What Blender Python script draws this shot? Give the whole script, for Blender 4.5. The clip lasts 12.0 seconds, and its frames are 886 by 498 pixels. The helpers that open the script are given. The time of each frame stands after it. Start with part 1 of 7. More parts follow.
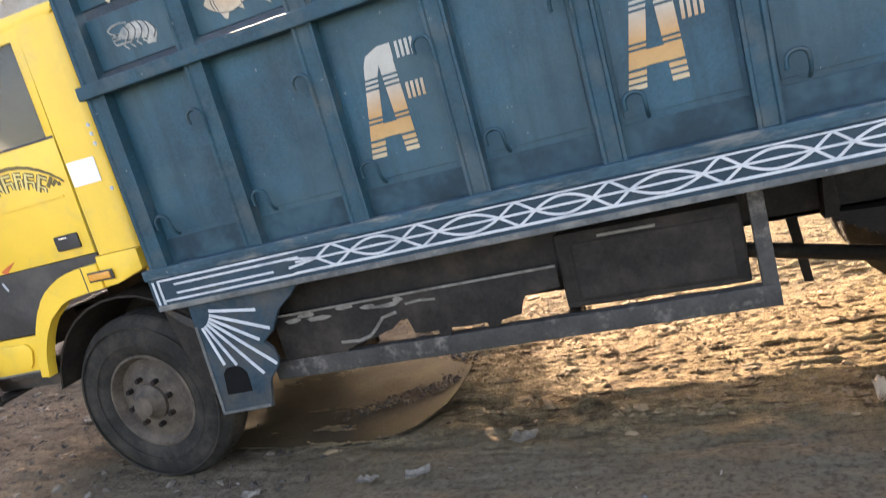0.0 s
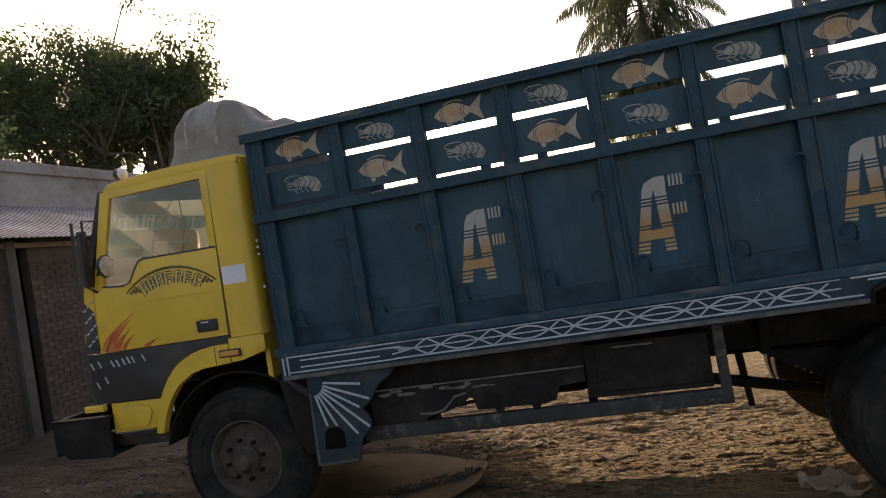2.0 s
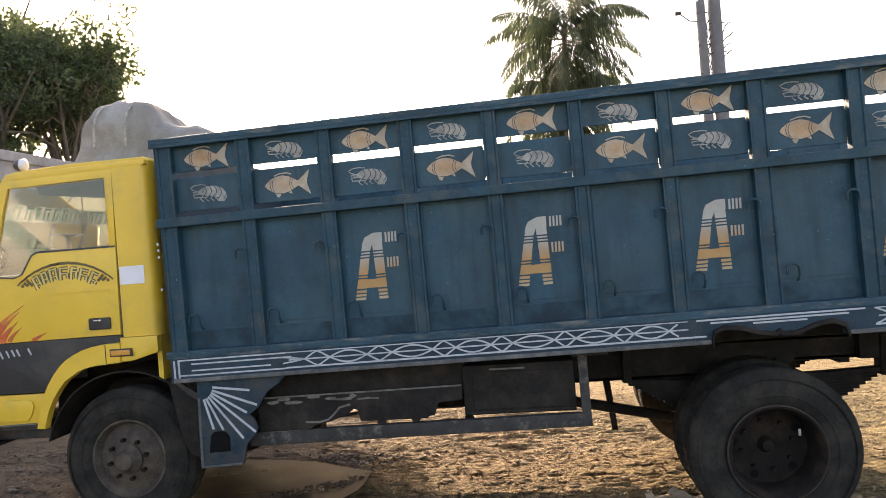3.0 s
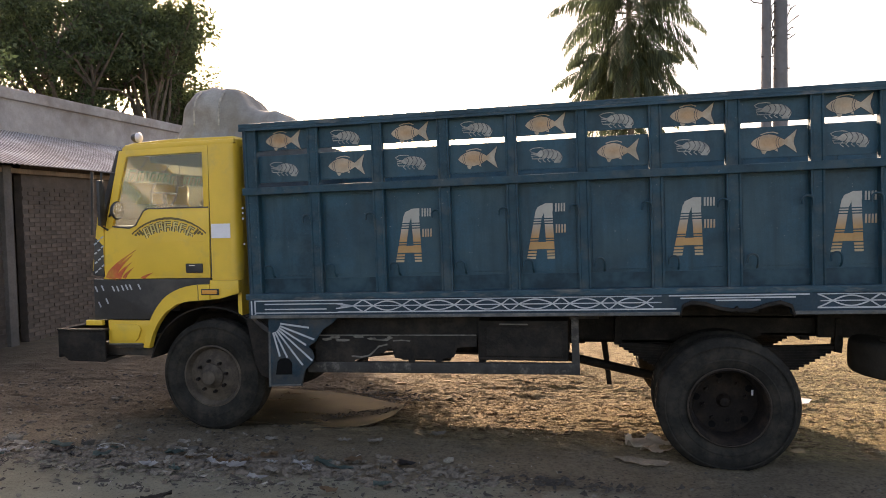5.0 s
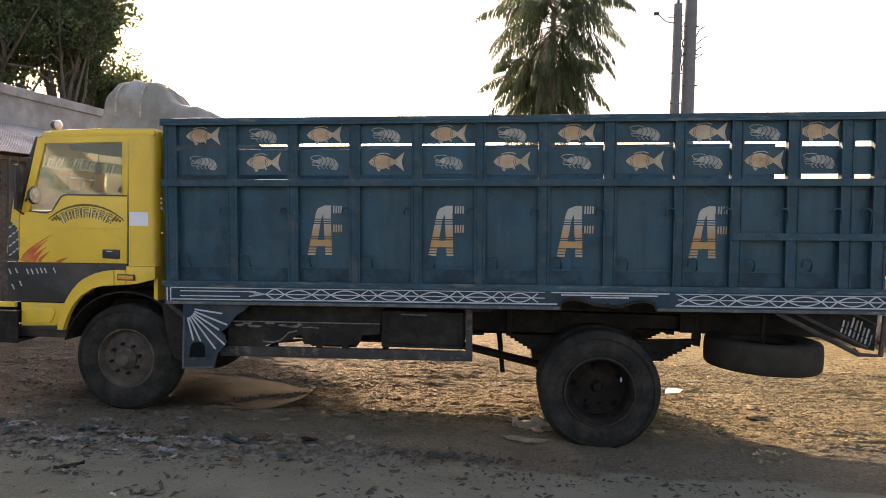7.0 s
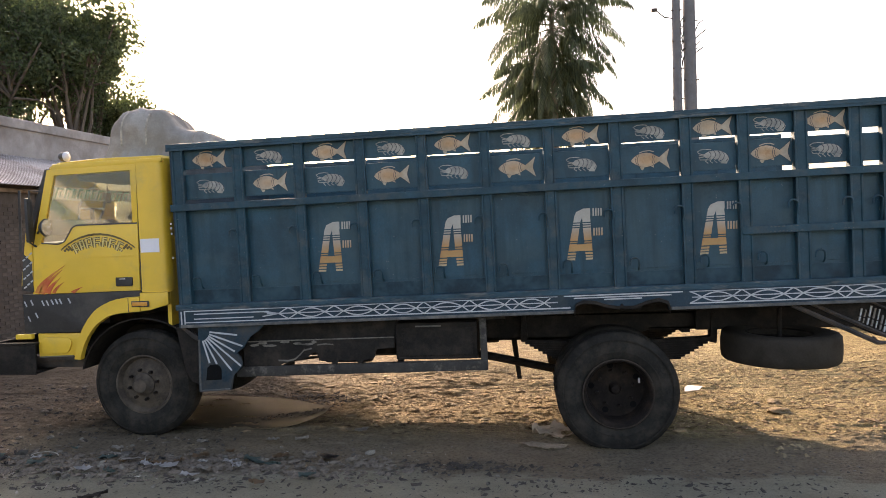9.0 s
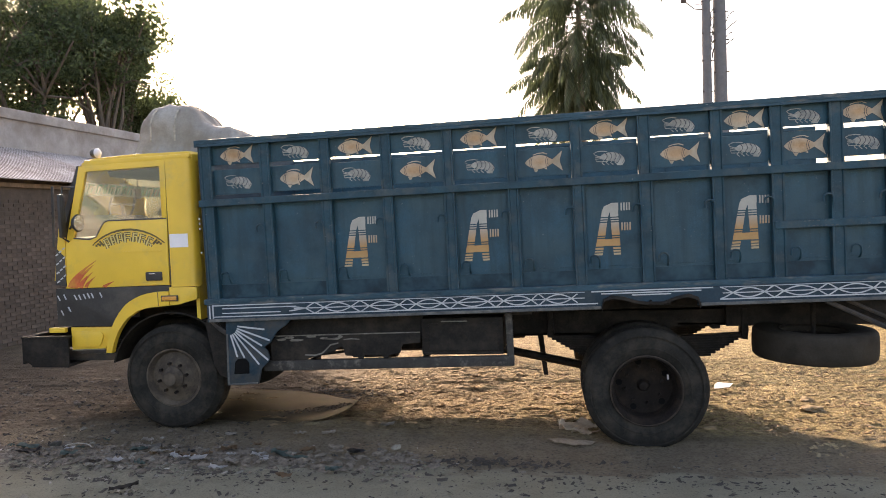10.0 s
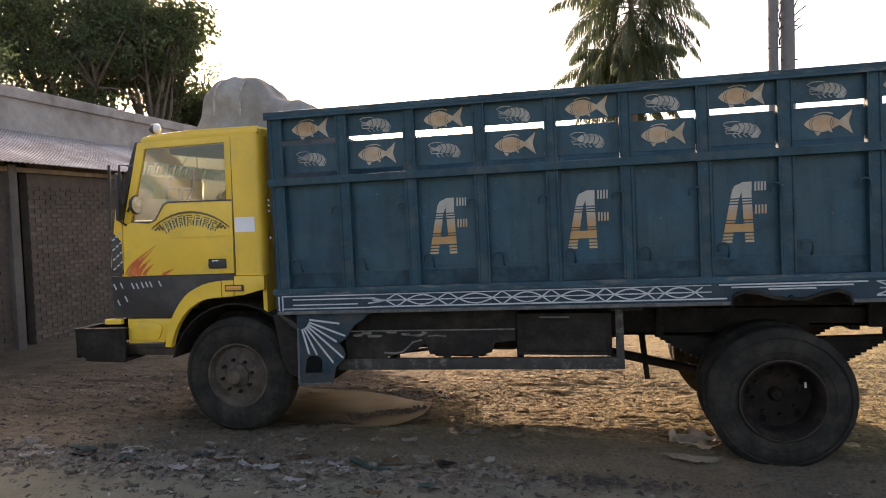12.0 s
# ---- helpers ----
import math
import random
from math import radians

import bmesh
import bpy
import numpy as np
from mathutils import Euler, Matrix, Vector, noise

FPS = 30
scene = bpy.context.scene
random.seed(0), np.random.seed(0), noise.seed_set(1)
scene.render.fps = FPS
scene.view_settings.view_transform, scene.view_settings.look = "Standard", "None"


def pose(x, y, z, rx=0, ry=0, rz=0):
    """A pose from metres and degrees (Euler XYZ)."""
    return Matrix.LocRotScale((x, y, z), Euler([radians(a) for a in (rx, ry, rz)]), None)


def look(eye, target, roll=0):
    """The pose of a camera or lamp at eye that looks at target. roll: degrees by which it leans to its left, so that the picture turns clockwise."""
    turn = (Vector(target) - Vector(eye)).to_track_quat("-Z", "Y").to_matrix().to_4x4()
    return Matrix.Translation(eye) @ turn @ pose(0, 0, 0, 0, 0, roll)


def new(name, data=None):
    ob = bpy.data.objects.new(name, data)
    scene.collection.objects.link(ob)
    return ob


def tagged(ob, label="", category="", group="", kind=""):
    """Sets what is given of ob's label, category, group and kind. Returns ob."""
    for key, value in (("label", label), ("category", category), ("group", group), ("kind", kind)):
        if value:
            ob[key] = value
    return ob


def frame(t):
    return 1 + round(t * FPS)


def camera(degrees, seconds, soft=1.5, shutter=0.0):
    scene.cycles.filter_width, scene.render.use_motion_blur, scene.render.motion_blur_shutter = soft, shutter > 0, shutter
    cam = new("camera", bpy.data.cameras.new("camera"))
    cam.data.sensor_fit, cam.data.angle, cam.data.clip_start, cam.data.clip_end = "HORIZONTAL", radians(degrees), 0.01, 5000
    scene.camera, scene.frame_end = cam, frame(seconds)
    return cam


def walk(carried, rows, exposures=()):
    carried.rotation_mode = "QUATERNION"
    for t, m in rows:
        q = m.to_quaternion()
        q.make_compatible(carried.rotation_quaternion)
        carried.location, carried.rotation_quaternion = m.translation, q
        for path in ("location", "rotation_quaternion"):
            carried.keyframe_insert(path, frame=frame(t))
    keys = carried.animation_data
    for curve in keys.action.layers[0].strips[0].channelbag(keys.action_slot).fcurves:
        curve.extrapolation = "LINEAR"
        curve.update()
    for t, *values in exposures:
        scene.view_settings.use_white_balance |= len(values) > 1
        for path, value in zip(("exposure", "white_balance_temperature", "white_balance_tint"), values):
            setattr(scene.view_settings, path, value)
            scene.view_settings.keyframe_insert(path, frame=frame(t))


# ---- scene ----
cam = camera(65.1, 12.0, soft=0.9, shutter=0.15)
PATH = [
    (0, (2.879, -2.578, 1.625), (2.211, -0.738, 1.217), -15.0),
    (0.5, (2.876, -3.004, 1.589), (2.283, -1.094, 1.569), -14.4),
    (1, (2.868, -3.444, 1.707), (2.067, -1.612, 1.672), -9.8),
    (1.5, (2.671, -3.759, 1.692), (2.006, -1.874, 1.626), -11.6),
    (2, (2.64, -4.018, 1.692), (2.164, -2.076, 1.689), -8.9),
    (2.5, (2.672, -4.209, 1.752), (2.338, -2.24, 1.651), -3.3),
    (3, (2.822, -4.267, 1.749), (2.587, -2.28, 1.749), -4.4),
    (3.2, (2.885, -4.361, 1.768), (2.447, -2.409, 1.778), -5.8),
    (4.8, (3.129, -5.165, 1.834), (2.778, -3.197, 1.754), -1.3),
    (5, (3.184, -5.254, 1.814), (2.788, -3.295, 1.722), -1.2),
    (5.5, (3.28, -5.41, 1.866), (2.845, -3.46, 1.789), -1.7),
    (6, (3.287, -5.592, 1.856), (2.966, -3.621, 1.748), 1.0),
    (6.5, (3.352, -5.674, 1.863), (3.169, -3.684, 1.796), -0.3),
    (6.7, (3.396, -5.715, 1.841), (3.206, -3.727, 1.732), 1.3),
    (8.3, (3.448, -5.732, 1.865), (3.309, -3.738, 1.805), -2.1),
    (8.5, (3.459, -5.728, 1.864), (3.251, -3.741, 1.779), -2.3),
    (9, (3.425, -5.722, 1.863), (3.212, -3.735, 1.781), -2.1),
    (9.5, (3.431, -5.697, 1.866), (3.181, -3.714, 1.788), -2.6),
    (10, (3.421, -5.699, 1.86), (3.134, -3.722, 1.767), -2.2),
    (10.5, (3.408, -5.677, 1.851), (3.102, -3.704, 1.724), -1.5),
    (11, (3.277, -5.56, 1.828), (2.915, -3.597, 1.703), -2.1),
    (11.5, (3.135, -5.403, 1.788), (2.755, -3.449, 1.591), -1.3),
    (12, (2.859, -5.096, 1.751), (2.468, -3.137, 1.656), -1.9),
]
EXPOSURES = [(0, 3.10, 7700, 22), (0.5, 2.30, 7700, 22), (1.0, 1.45, 7700, 22), (1.5, 0.85, 7700, 22), (2.0, 0.85, 7700, 22), (2.5, 1.45, 7700, 22), (3.0, 2.15, 7700, 22), (5.0, 1.65, 7700, 22), (6.5, 1.68, 7700, 22), (8.5, 1.65, 7700, 22), (9.0, 1.88, 7700, 22), (10.0, 2.05, 7700, 22), (11.0, 1.98, 7700, 22), (11.5, 1.88, 7700, 22), (12.0, 1.60, 7700, 22)]
walk(cam, [(t, look(eye, aim, roll)) for t, eye, aim, roll in PATH], EXPOSURES)

# ---------- world, sun, exposure ----------
SUN_EL, SUN_DIR = radians(23.5), Vector((-0.50, 0.866))
world = bpy.data.worlds.new("sky")
scene.world = world
world.use_nodes = True
wn = world.node_tree.nodes
sky = wn.new("ShaderNodeTexSky")
sky.sky_type, sky.sun_disc = "NISHITA", False
sky.sun_elevation, sky.sun_rotation = SUN_EL, math.atan2(SUN_DIR.x, SUN_DIR.y)
sky.dust_density, sky.air_density = 3.0, 1.0
world.node_tree.links.new(sky.outputs[0], wn["Background"].inputs[0])
wn["Background"].inputs[1].default_value = 0.15
sun_data = bpy.data.lights.new("sun", "SUN")
sun_data.energy, sun_data.angle, sun_data.color = 3.35, radians(0.6), (1.0, 0.89, 0.74)
sun = new("sun", sun_data)
sun.matrix_world = look(Vector((SUN_DIR.x * 30, SUN_DIR.y * 30, 30 * math.tan(SUN_EL))), (0, 0, 0))


# ---------- materials ----------
def material(name, colour, rough=0.7, metal=0.0, vary=0.25, scale=6.0, fine=60.0, bump=0.15, dirt=None, dirt_amount=0.35,
             dirt_scale=1.3, spec=0.5, per_object=0.0, stretch=(1, 1, 1), streak=None, fleck=None):
    """Paint or matter with broad and fine variation, optional dirt patches, fine relief."""
    mat = bpy.data.materials.new(name)
    mat.use_nodes = True
    nt = mat.node_tree
    n, link = nt.nodes, nt.links.new
    bsdf = n["Principled BSDF"]
    bsdf.inputs["Metallic"].default_value = metal
    bsdf.inputs["Specular IOR Level"].default_value = spec
    coord = n.new("ShaderNodeTexCoord")
    mp = n.new("ShaderNodeMapping")
    mp.inputs["Scale"].default_value = stretch
    link(coord.outputs["Object"], mp.inputs[0])

    def tex(sc, detail=6.0, roughness=0.6):
        t = n.new("ShaderNodeTexNoise")
        t.inputs["Scale"].default_value, t.inputs["Detail"].default_value, t.inputs["Roughness"].default_value = sc, detail, roughness
        link(mp.outputs[0], t.inputs["Vector"])
        return t.outputs["Fac"]

    def ramp(src, a, b):
        r = n.new("ShaderNodeMapRange")
        r.inputs["From Min"].default_value, r.inputs["From Max"].default_value = a, b
        link(src, r.inputs["Value"])
        return r.outputs[0]

    def cmix(fac, a, b, mode="MIX"):
        m = n.new("ShaderNodeMixRGB")
        m.blend_type = mode
        for i, val in enumerate((fac, a, b)):
            if isinstance(val, (int, float)):
                m.inputs[i].default_value = val
            elif isinstance(val, tuple):
                m.inputs[i].default_value = (*val, 1.0)
            else:
                link(val, m.inputs[i])
        return m.outputs[0]

    lo = tuple(c * (1 - vary) for c in colour)
    hi = tuple(min(1.0, c * (1 + vary)) for c in colour)
    big, small = tex(scale), tex(fine, 3.0)
    col = cmix(ramp(big, 0.3, 0.7), lo, hi)
    col = cmix(ramp(small, 0.35, 0.75), col, cmix(1.0, col, (1 - vary * 0.7,) * 3, "MULTIPLY"))
    if dirt:
        patch = ramp(tex(dirt_scale, 9.0, 0.68), 0.62 - dirt_amount * 0.35, 0.78 - dirt_amount * 0.2)
        col = cmix(patch, col, dirt)
    if streak:                              # grime that has run down the face
        down = n.new("ShaderNodeMapping")
        down.inputs["Scale"].default_value = (9.0, 9.0, 0.7)
        link(coord.outputs["Object"], down.inputs[0])
        run = n.new("ShaderNodeTexNoise")
        run.inputs["Scale"].default_value, run.inputs["Detail"].default_value, run.inputs["Roughness"].default_value = 1.0, 7.0, 0.65
        link(down.outputs[0], run.inputs["Vector"])
        col = cmix(ramp(run.outputs["Fac"], 0.50, 0.72), col, streak)
    if fleck:                               # small chips of bare metal and old paint
        col = cmix(ramp(tex(38, 4.0, 0.7), 0.685, 0.72), col, fleck)
    if per_object:
        info = n.new("ShaderNodeObjectInfo")
        hsv = n.new("ShaderNodeHueSaturation")
        link(ramp_out(n, link, info.outputs["Random"], 1 - per_object, 1 + per_object), hsv.inputs["Value"])
        link(col, hsv.inputs["Color"])
        col = hsv.outputs[0]
    link(col, bsdf.inputs["Base Color"])
    rr = n.new("ShaderNodeMapRange")
    rr.inputs["To Min"].default_value, rr.inputs["To Max"].default_value = max(0.02, rough - 0.12), min(1.0, rough + 0.12)
    link(small, rr.inputs["Value"])
    link(rr.outputs[0], bsdf.inputs["Roughness"])
    if bump:
        bp = n.new("ShaderNodeBump")
        bp.inputs["Strength"].default_value, bp.inputs["Distance"].default_value = bump, 0.01
        add = n.new("ShaderNodeMath")
        add.operation = "ADD"
        link(big, add.inputs[0])
        link(small, add.inputs[1])
        link(add.outputs[0], bp.inputs["Height"])
        link(bp.outputs[0], bsdf.inputs["Normal"])
    return mat


def ramp_out(n, link, src, a, b):
    r = n.new("ShaderNodeMapRange")
    r.inputs["To Min"].default_value, r.inputs["To Max"].default_value = a, b
    link(src, r.inputs["Value"])
    return r.outputs[0]


def glass_material(name, tint, alpha):
    """A thin pane: mostly clear, with a gloss."""
    mat = bpy.data.materials.new(name)
    mat.use_nodes = True
    nt = mat.node_tree
    n, link = nt.nodes, nt.links.new
    out = n["Material Output"]
    clear, gloss = n.new("ShaderNodeBsdfTransparent"), n.new("ShaderNodeBsdfGlossy")
    mixer, fres = n.new("ShaderNodeMixShader"), n.new("ShaderNodeFresnel")
    clear.inputs[0].default_value = (*tint, 1)
    gloss.inputs["Roughness"].default_value = 0.06
    fres.inputs[0].default_value = 1.45
    dust, dmix = n.new("ShaderNodeBsdfDiffuse"), n.new("ShaderNodeMixShader")
    dust.inputs[0].default_value = (0.5, 0.47, 0.4, 1)
    tex = n.new("ShaderNodeTexNoise")
    tex.inputs["Scale"].default_value = 5.0
    glow, film = n.new("ShaderNodeBsdfTranslucent"), n.new("ShaderNodeMixShader")
    glow.inputs[0].default_value = (0.62, 0.6, 0.52, 1)
    film.inputs[0].default_value = 0.6
    link(dust.outputs[0], film.inputs[1])
    link(glow.outputs[0], film.inputs[2])
    link(ramp_out(n, link, tex.outputs["Fac"], alpha * 0.4, alpha * 1.6), dmix.inputs[0])
    link(clear.outputs[0], dmix.inputs[1])
    link(film.outputs[0], dmix.inputs[2])
    link(fres.outputs[0], mixer.inputs[0])
    link(dmix.outputs[0], mixer.inputs[1])
    link(gloss.outputs[0], mixer.inputs[2])
    link(mixer.outputs[0], out.inputs[0])
    return mat


M_BLUE = material("blue_truck_paint", (0.008, 0.055, 0.084), 0.5, vary=0.4, scale=2.6, fine=90, bump=0.14, dirt=(0.026, 0.068, 0.084), dirt_amount=0.5, dirt_scale=2.2, spec=0.35, streak=(0.006, 0.034, 0.05), fleck=(0.16, 0.18, 0.18))
M_BLUE_DARK = material("dark_blue_paint", (0.008, 0.030, 0.047), 0.6, vary=0.35, scale=3, fine=70, bump=0.15, dirt=(0.028, 0.044, 0.052), dirt_amount=0.35, dirt_scale=4, spec=0.35)
M_POST = material("blue_post_paint", (0.009, 0.047, 0.068), 0.6, vary=0.35, scale=4, fine=70, bump=0.15, dirt=(0.055, 0.07, 0.072), dirt_amount=0.35, dirt_scale=5, spec=0.35, fleck=(0.2, 0.2, 0.19))
M_STRIP = material("dark_panel_foot_paint", (0.006, 0.036, 0.056), 0.55, vary=0.45, scale=5, fine=80, bump=0.2, dirt=(0.022, 0.062, 0.078), dirt_amount=0.5, dirt_scale=5, spec=0.3, fleck=(0.16, 0.18, 0.18))
M_RAIL = material("worn_rail_paint", (0.018, 0.056, 0.078), 0.65, vary=0.4, scale=5, fine=60, bump=0.25, dirt=(0.15, 0.145, 0.13), dirt_amount=0.28, dirt_scale=9, spec=0.35, stretch=(0.5, 1, 2), fleck=(0.26, 0.25, 0.23))
M_WHITE = material("white_line_paint", (0.47, 0.48, 0.49), 0.6, vary=0.12, scale=9, fine=80, bump=0.05, dirt=(0.25, 0.27, 0.29), dirt_amount=0.5, dirt_scale=9)
M_MOTIF = material("grey_motif_paint", (0.31, 0.30, 0.265), 0.6, vary=0.3, scale=12, fine=70, bump=0.05, dirt=(0.1, 0.12, 0.13), dirt_amount=0.35, dirt_scale=14)
M_INK = material("dark_motif_paint", (0.03, 0.035, 0.045), 0.6, vary=0.3, bump=0.0)
# near black, painted for the shade inside openings
M_HOLE = material("opening_black", (0.006, 0.006, 0.006), 0.9, vary=0.2, bump=0.0, spec=0.1)
M_YELLOW = material("yellow_cab_paint", (0.74, 0.46, 0.045), 0.38, vary=0.07, scale=3, fine=120, bump=0.04, dirt=(0.50, 0.34, 0.08), dirt_amount=0.30, dirt_scale=2.5, spec=0.5)
M_BLACK = material("black_plastic", (0.03, 0.028, 0.027), 0.55, vary=0.3, scale=5, fine=80, bump=0.1, dirt=(0.09, 0.08, 0.065), dirt_amount=0.4)
M_RUBBER = material("dusty_tyre_rubber", (0.026, 0.024, 0.021), 0.9, vary=0.3, scale=7, fine=60, bump=0.25, dirt=(0.05, 0.043, 0.034), dirt_amount=0.45, dirt_scale=6, spec=0.08)
M_TYRE_WORN = material("bald_tyre_rubber", (0.042, 0.035, 0.027), 0.8, vary=0.3, scale=3, fine=90, bump=0.15, dirt=(0.02, 0.016, 0.012), dirt_amount=0.4, dirt_scale=2.2, spec=0.12)
M_STEEL = material("grimy_steel", (0.03, 0.027, 0.024), 0.7, metal=0.1, vary=0.35, scale=6, fine=60, bump=0.25, dirt=(0.09, 0.06, 0.04), dirt_amount=0.45, dirt_scale=5)
M_GUARD = material("scuffed_guard_paint", (0.040, 0.037, 0.033), 0.65, vary=0.4, scale=7, fine=60, bump=0.25, dirt=(0.16, 0.14, 0.12), dirt_amount=0.25, dirt_scale=11, spec=0.3)
M_UNDER = material("oily_black_steel", (0.014, 0.0115, 0.0095), 0.78, vary=0.4, scale=6, fine=60, bump=0.25, dirt=(0.036, 0.028, 0.021), dirt_amount=0.45, dirt_scale=5, spec=0.25)
M_BARE = material("bare_worn_metal", (0.17, 0.155, 0.13), 0.7, metal=0.1, vary=0.35, scale=12, fine=70, bump=0.2, dirt=(0.06, 0.05, 0.04), dirt_amount=0.45, dirt_scale=14)
M_LIP = material("dull_lip_metal", (0.085, 0.088, 0.085), 0.65, vary=0.4, scale=5, fine=60, bump=0.2, dirt=(0.17, 0.16, 0.14), dirt_amount=0.35, dirt_scale=9, spec=0.35, fleck=(0.26, 0.25, 0.23))
M_FLAP = material("dusty_blue_sheet", (0.016, 0.036, 0.050), 0.75, vary=0.35, scale=4, fine=70, bump=0.2, dirt=(0.06, 0.056, 0.05), dirt_amount=0.5, dirt_scale=5, spec=0.25)
M_COLUMN = material("grimy_column", (0.11, 0.092, 0.078), 0.9, vary=0.3, scale=2, fine=30, bump=0.3)
# rear and spare rims, nuts, valve housing: far darker than the front rims
M_RIM = material("dark_brown_rim", (0.014, 0.010, 0.008), 0.8, metal=0.0, vary=0.35, scale=9, fine=60, bump=0.3, dirt=(0.034, 0.023, 0.015), dirt_amount=0.4, dirt_scale=7, spec=0.2)
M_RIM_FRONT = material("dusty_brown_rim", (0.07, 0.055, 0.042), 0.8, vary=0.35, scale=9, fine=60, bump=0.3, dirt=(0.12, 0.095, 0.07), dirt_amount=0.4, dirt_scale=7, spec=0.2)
M_FLANGE = material("dull_brown_flange", (0.045, 0.034, 0.026), 0.8, vary=0.35, scale=9, fine=60, bump=0.3, spec=0.2)
M_CHROME = material("worn_chrome", (0.6, 0.6, 0.6), 0.25, metal=0.9, vary=0.1, bump=0.0)
M_RED = material("red_flame_paint", (0.55, 0.09, 0.03), 0.45, vary=0.25, scale=8, bump=0.03, dirt=(0.6, 0.28, 0.04), dirt_amount=0.5, dirt_scale=6)
M_TEAL = material("teal_sunstrip", (0.05, 0.33, 0.27), 0.5, vary=0.1, bump=0.0)
M_STICKER = material("white_reflective_patch", (0.72, 0.70, 0.72), 0.45, vary=0.06, bump=0.0, dirt=(0.5, 0.48, 0.46), dirt_amount=0.3)
M_SEAT = material("worn_seat_cloth", (0.12, 0.10, 0.09), 0.9, vary=0.3, bump=0.2)
M_GLASS = glass_material("dusty_glass", (0.9, 0.95, 0.91), 0.13)
M_TEAL_CLEAR = glass_material("clear_teal_film", (0.55, 0.85, 0.78), 0.2)
M_AMBER = material("amber_lens", (0.65, 0.28, 0.05), 0.25, vary=0.1, bump=0.0)
M_ROOF = material("galvanised_sheet", (0.6, 0.57, 0.55), 0.5, metal=0.4, vary=0.15, scale=1.5, fine=30, bump=0.1, dirt=(0.28, 0.22, 0.18), dirt_amount=0.45, dirt_scale=1.2)
M_PLASTER = material("weathered_plaster", (0.36, 0.33, 0.31), 0.9, vary=0.2, scale=1.2, fine=25, bump=0.3, dirt=(0.2, 0.17, 0.15), dirt_amount=0.5, dirt_scale=0.9)
M_BRICK = material("old_brick", (0.105, 0.075, 0.056), 0.9, vary=0.3, scale=4, fine=40, bump=0.4, per_object=0.25)
M_MORTAR = material("grey_mortar", (0.092, 0.069, 0.054), 0.95, vary=0.25, scale=6, fine=50, bump=0.4)
M_WOOD = material("old_timber", (0.22, 0.15, 0.1), 0.85, vary=0.35, scale=4, fine=40, bump=0.3, stretch=(1, 1, 0.2))
M_CONCRETE = material("pole_concrete", (0.13, 0.132, 0.14), 0.85, vary=0.2, scale=3, fine=40, bump=0.2)
M_BARK = material("tree_bark", (0.13, 0.1, 0.075), 0.95, vary=0.35, scale=5, fine=30, bump=0.6, stretch=(1, 1, 0.3))
M_CARDBOARD = material("flattened_carton", (0.056, 0.045, 0.027), 0.85, vary=0.35, scale=3, fine=50, bump=0.25, dirt=(0.045, 0.038, 0.027), dirt_amount=0.5, dirt_scale=2.6, spec=0.05)
M_STONE = material("loose_stone", (0.165, 0.145, 0.112), 0.9, vary=0.35, scale=9, fine=70, bump=0.4, per_object=0.6)
M_SACK = material("woven_white_sack", (0.15, 0.152, 0.15), 0.75, vary=0.1, scale=3, fine=120, bump=0.25, dirt=(0.10, 0.10, 0.095), dirt_amount=0.35)
M_PAPER = material("scrap_paper", (0.45, 0.43, 0.40), 0.8, vary=0.15, bump=0.1)
M_SIGN = material("faded_red_board", (0.34, 0.22, 0.21), 0.7, vary=0.15, bump=0.05)


def leaf_material(name, colour):
    mat = bpy.data.materials.new(name)
    mat.use_nodes = True
    n, link = mat.node_tree.nodes, mat.node_tree.links.new
    bsdf = n["Principled BSDF"]
    geo = n.new("ShaderNodeNewGeometry")
    hsv = n.new("ShaderNodeHueSaturation")
    hsv.inputs["Color"].default_value = (*colour, 1)
    link(ramp_out(n, link, geo.outputs["Random Per Island"], 0.55, 1.5), hsv.inputs["Value"])
    link(hsv.outputs[0], bsdf.inputs["Base Color"])
    bsdf.inputs["Roughness"].default_value = 0.6
    trans, mixer = n.new("ShaderNodeBsdfTranslucent"), n.new("ShaderNodeMixShader")
    link(hsv.outputs[0], trans.inputs[0])
    mixer.inputs[0].default_value = 0.5
    link(bsdf.outputs[0], mixer.inputs[1])
    link(trans.outputs[0], mixer.inputs[2])
    link(mixer.outputs[0], n["Material Output"].inputs[0])
    return mat


# paler leaf colour that stands in for sun on one clump
M_LEAF_SUNLIT = leaf_material("sunlit_leaf_tone", (0.16, 0.2, 0.075))
M_TARP = material("dusty_tarpaulin", (0.30, 0.28, 0.25), 0.85, vary=0.25, scale=4, fine=90, bump=0.3, dirt=(0.2, 0.17, 0.14), dirt_amount=0.5, dirt_scale=3, spec=0.2)
M_LEAF = leaf_material("dusty_green_leaf", (0.075, 0.10, 0.04))
M_PALM = leaf_material("palm_leaflet", (0.07, 0.09, 0.045))


# ---------- mesh helpers ----------
def finish(name, bm, mat, smooth=0.0, recalc=True):
    if recalc:
        bmesh.ops.recalc_face_normals(bm, faces=bm.faces)
    me = bpy.data.meshes.new(name)
    bm.to_mesh(me)
    bm.free()
    for m in (mat if isinstance(mat, (list, tuple)) else [mat]):
        me.materials.append(m)
    if smooth:
        me.shade_smooth()
        me.set_sharp_from_angle(angle=radians(smooth))
    return me


def part(name, bm, mat, parent=None, label="", smooth=0.0, at=None):
    ob = new(name, finish(name, bm, mat, smooth))
    if at is not None:
        ob.matrix_basis = at
    ob.parent = parent
    return tagged(ob, label)


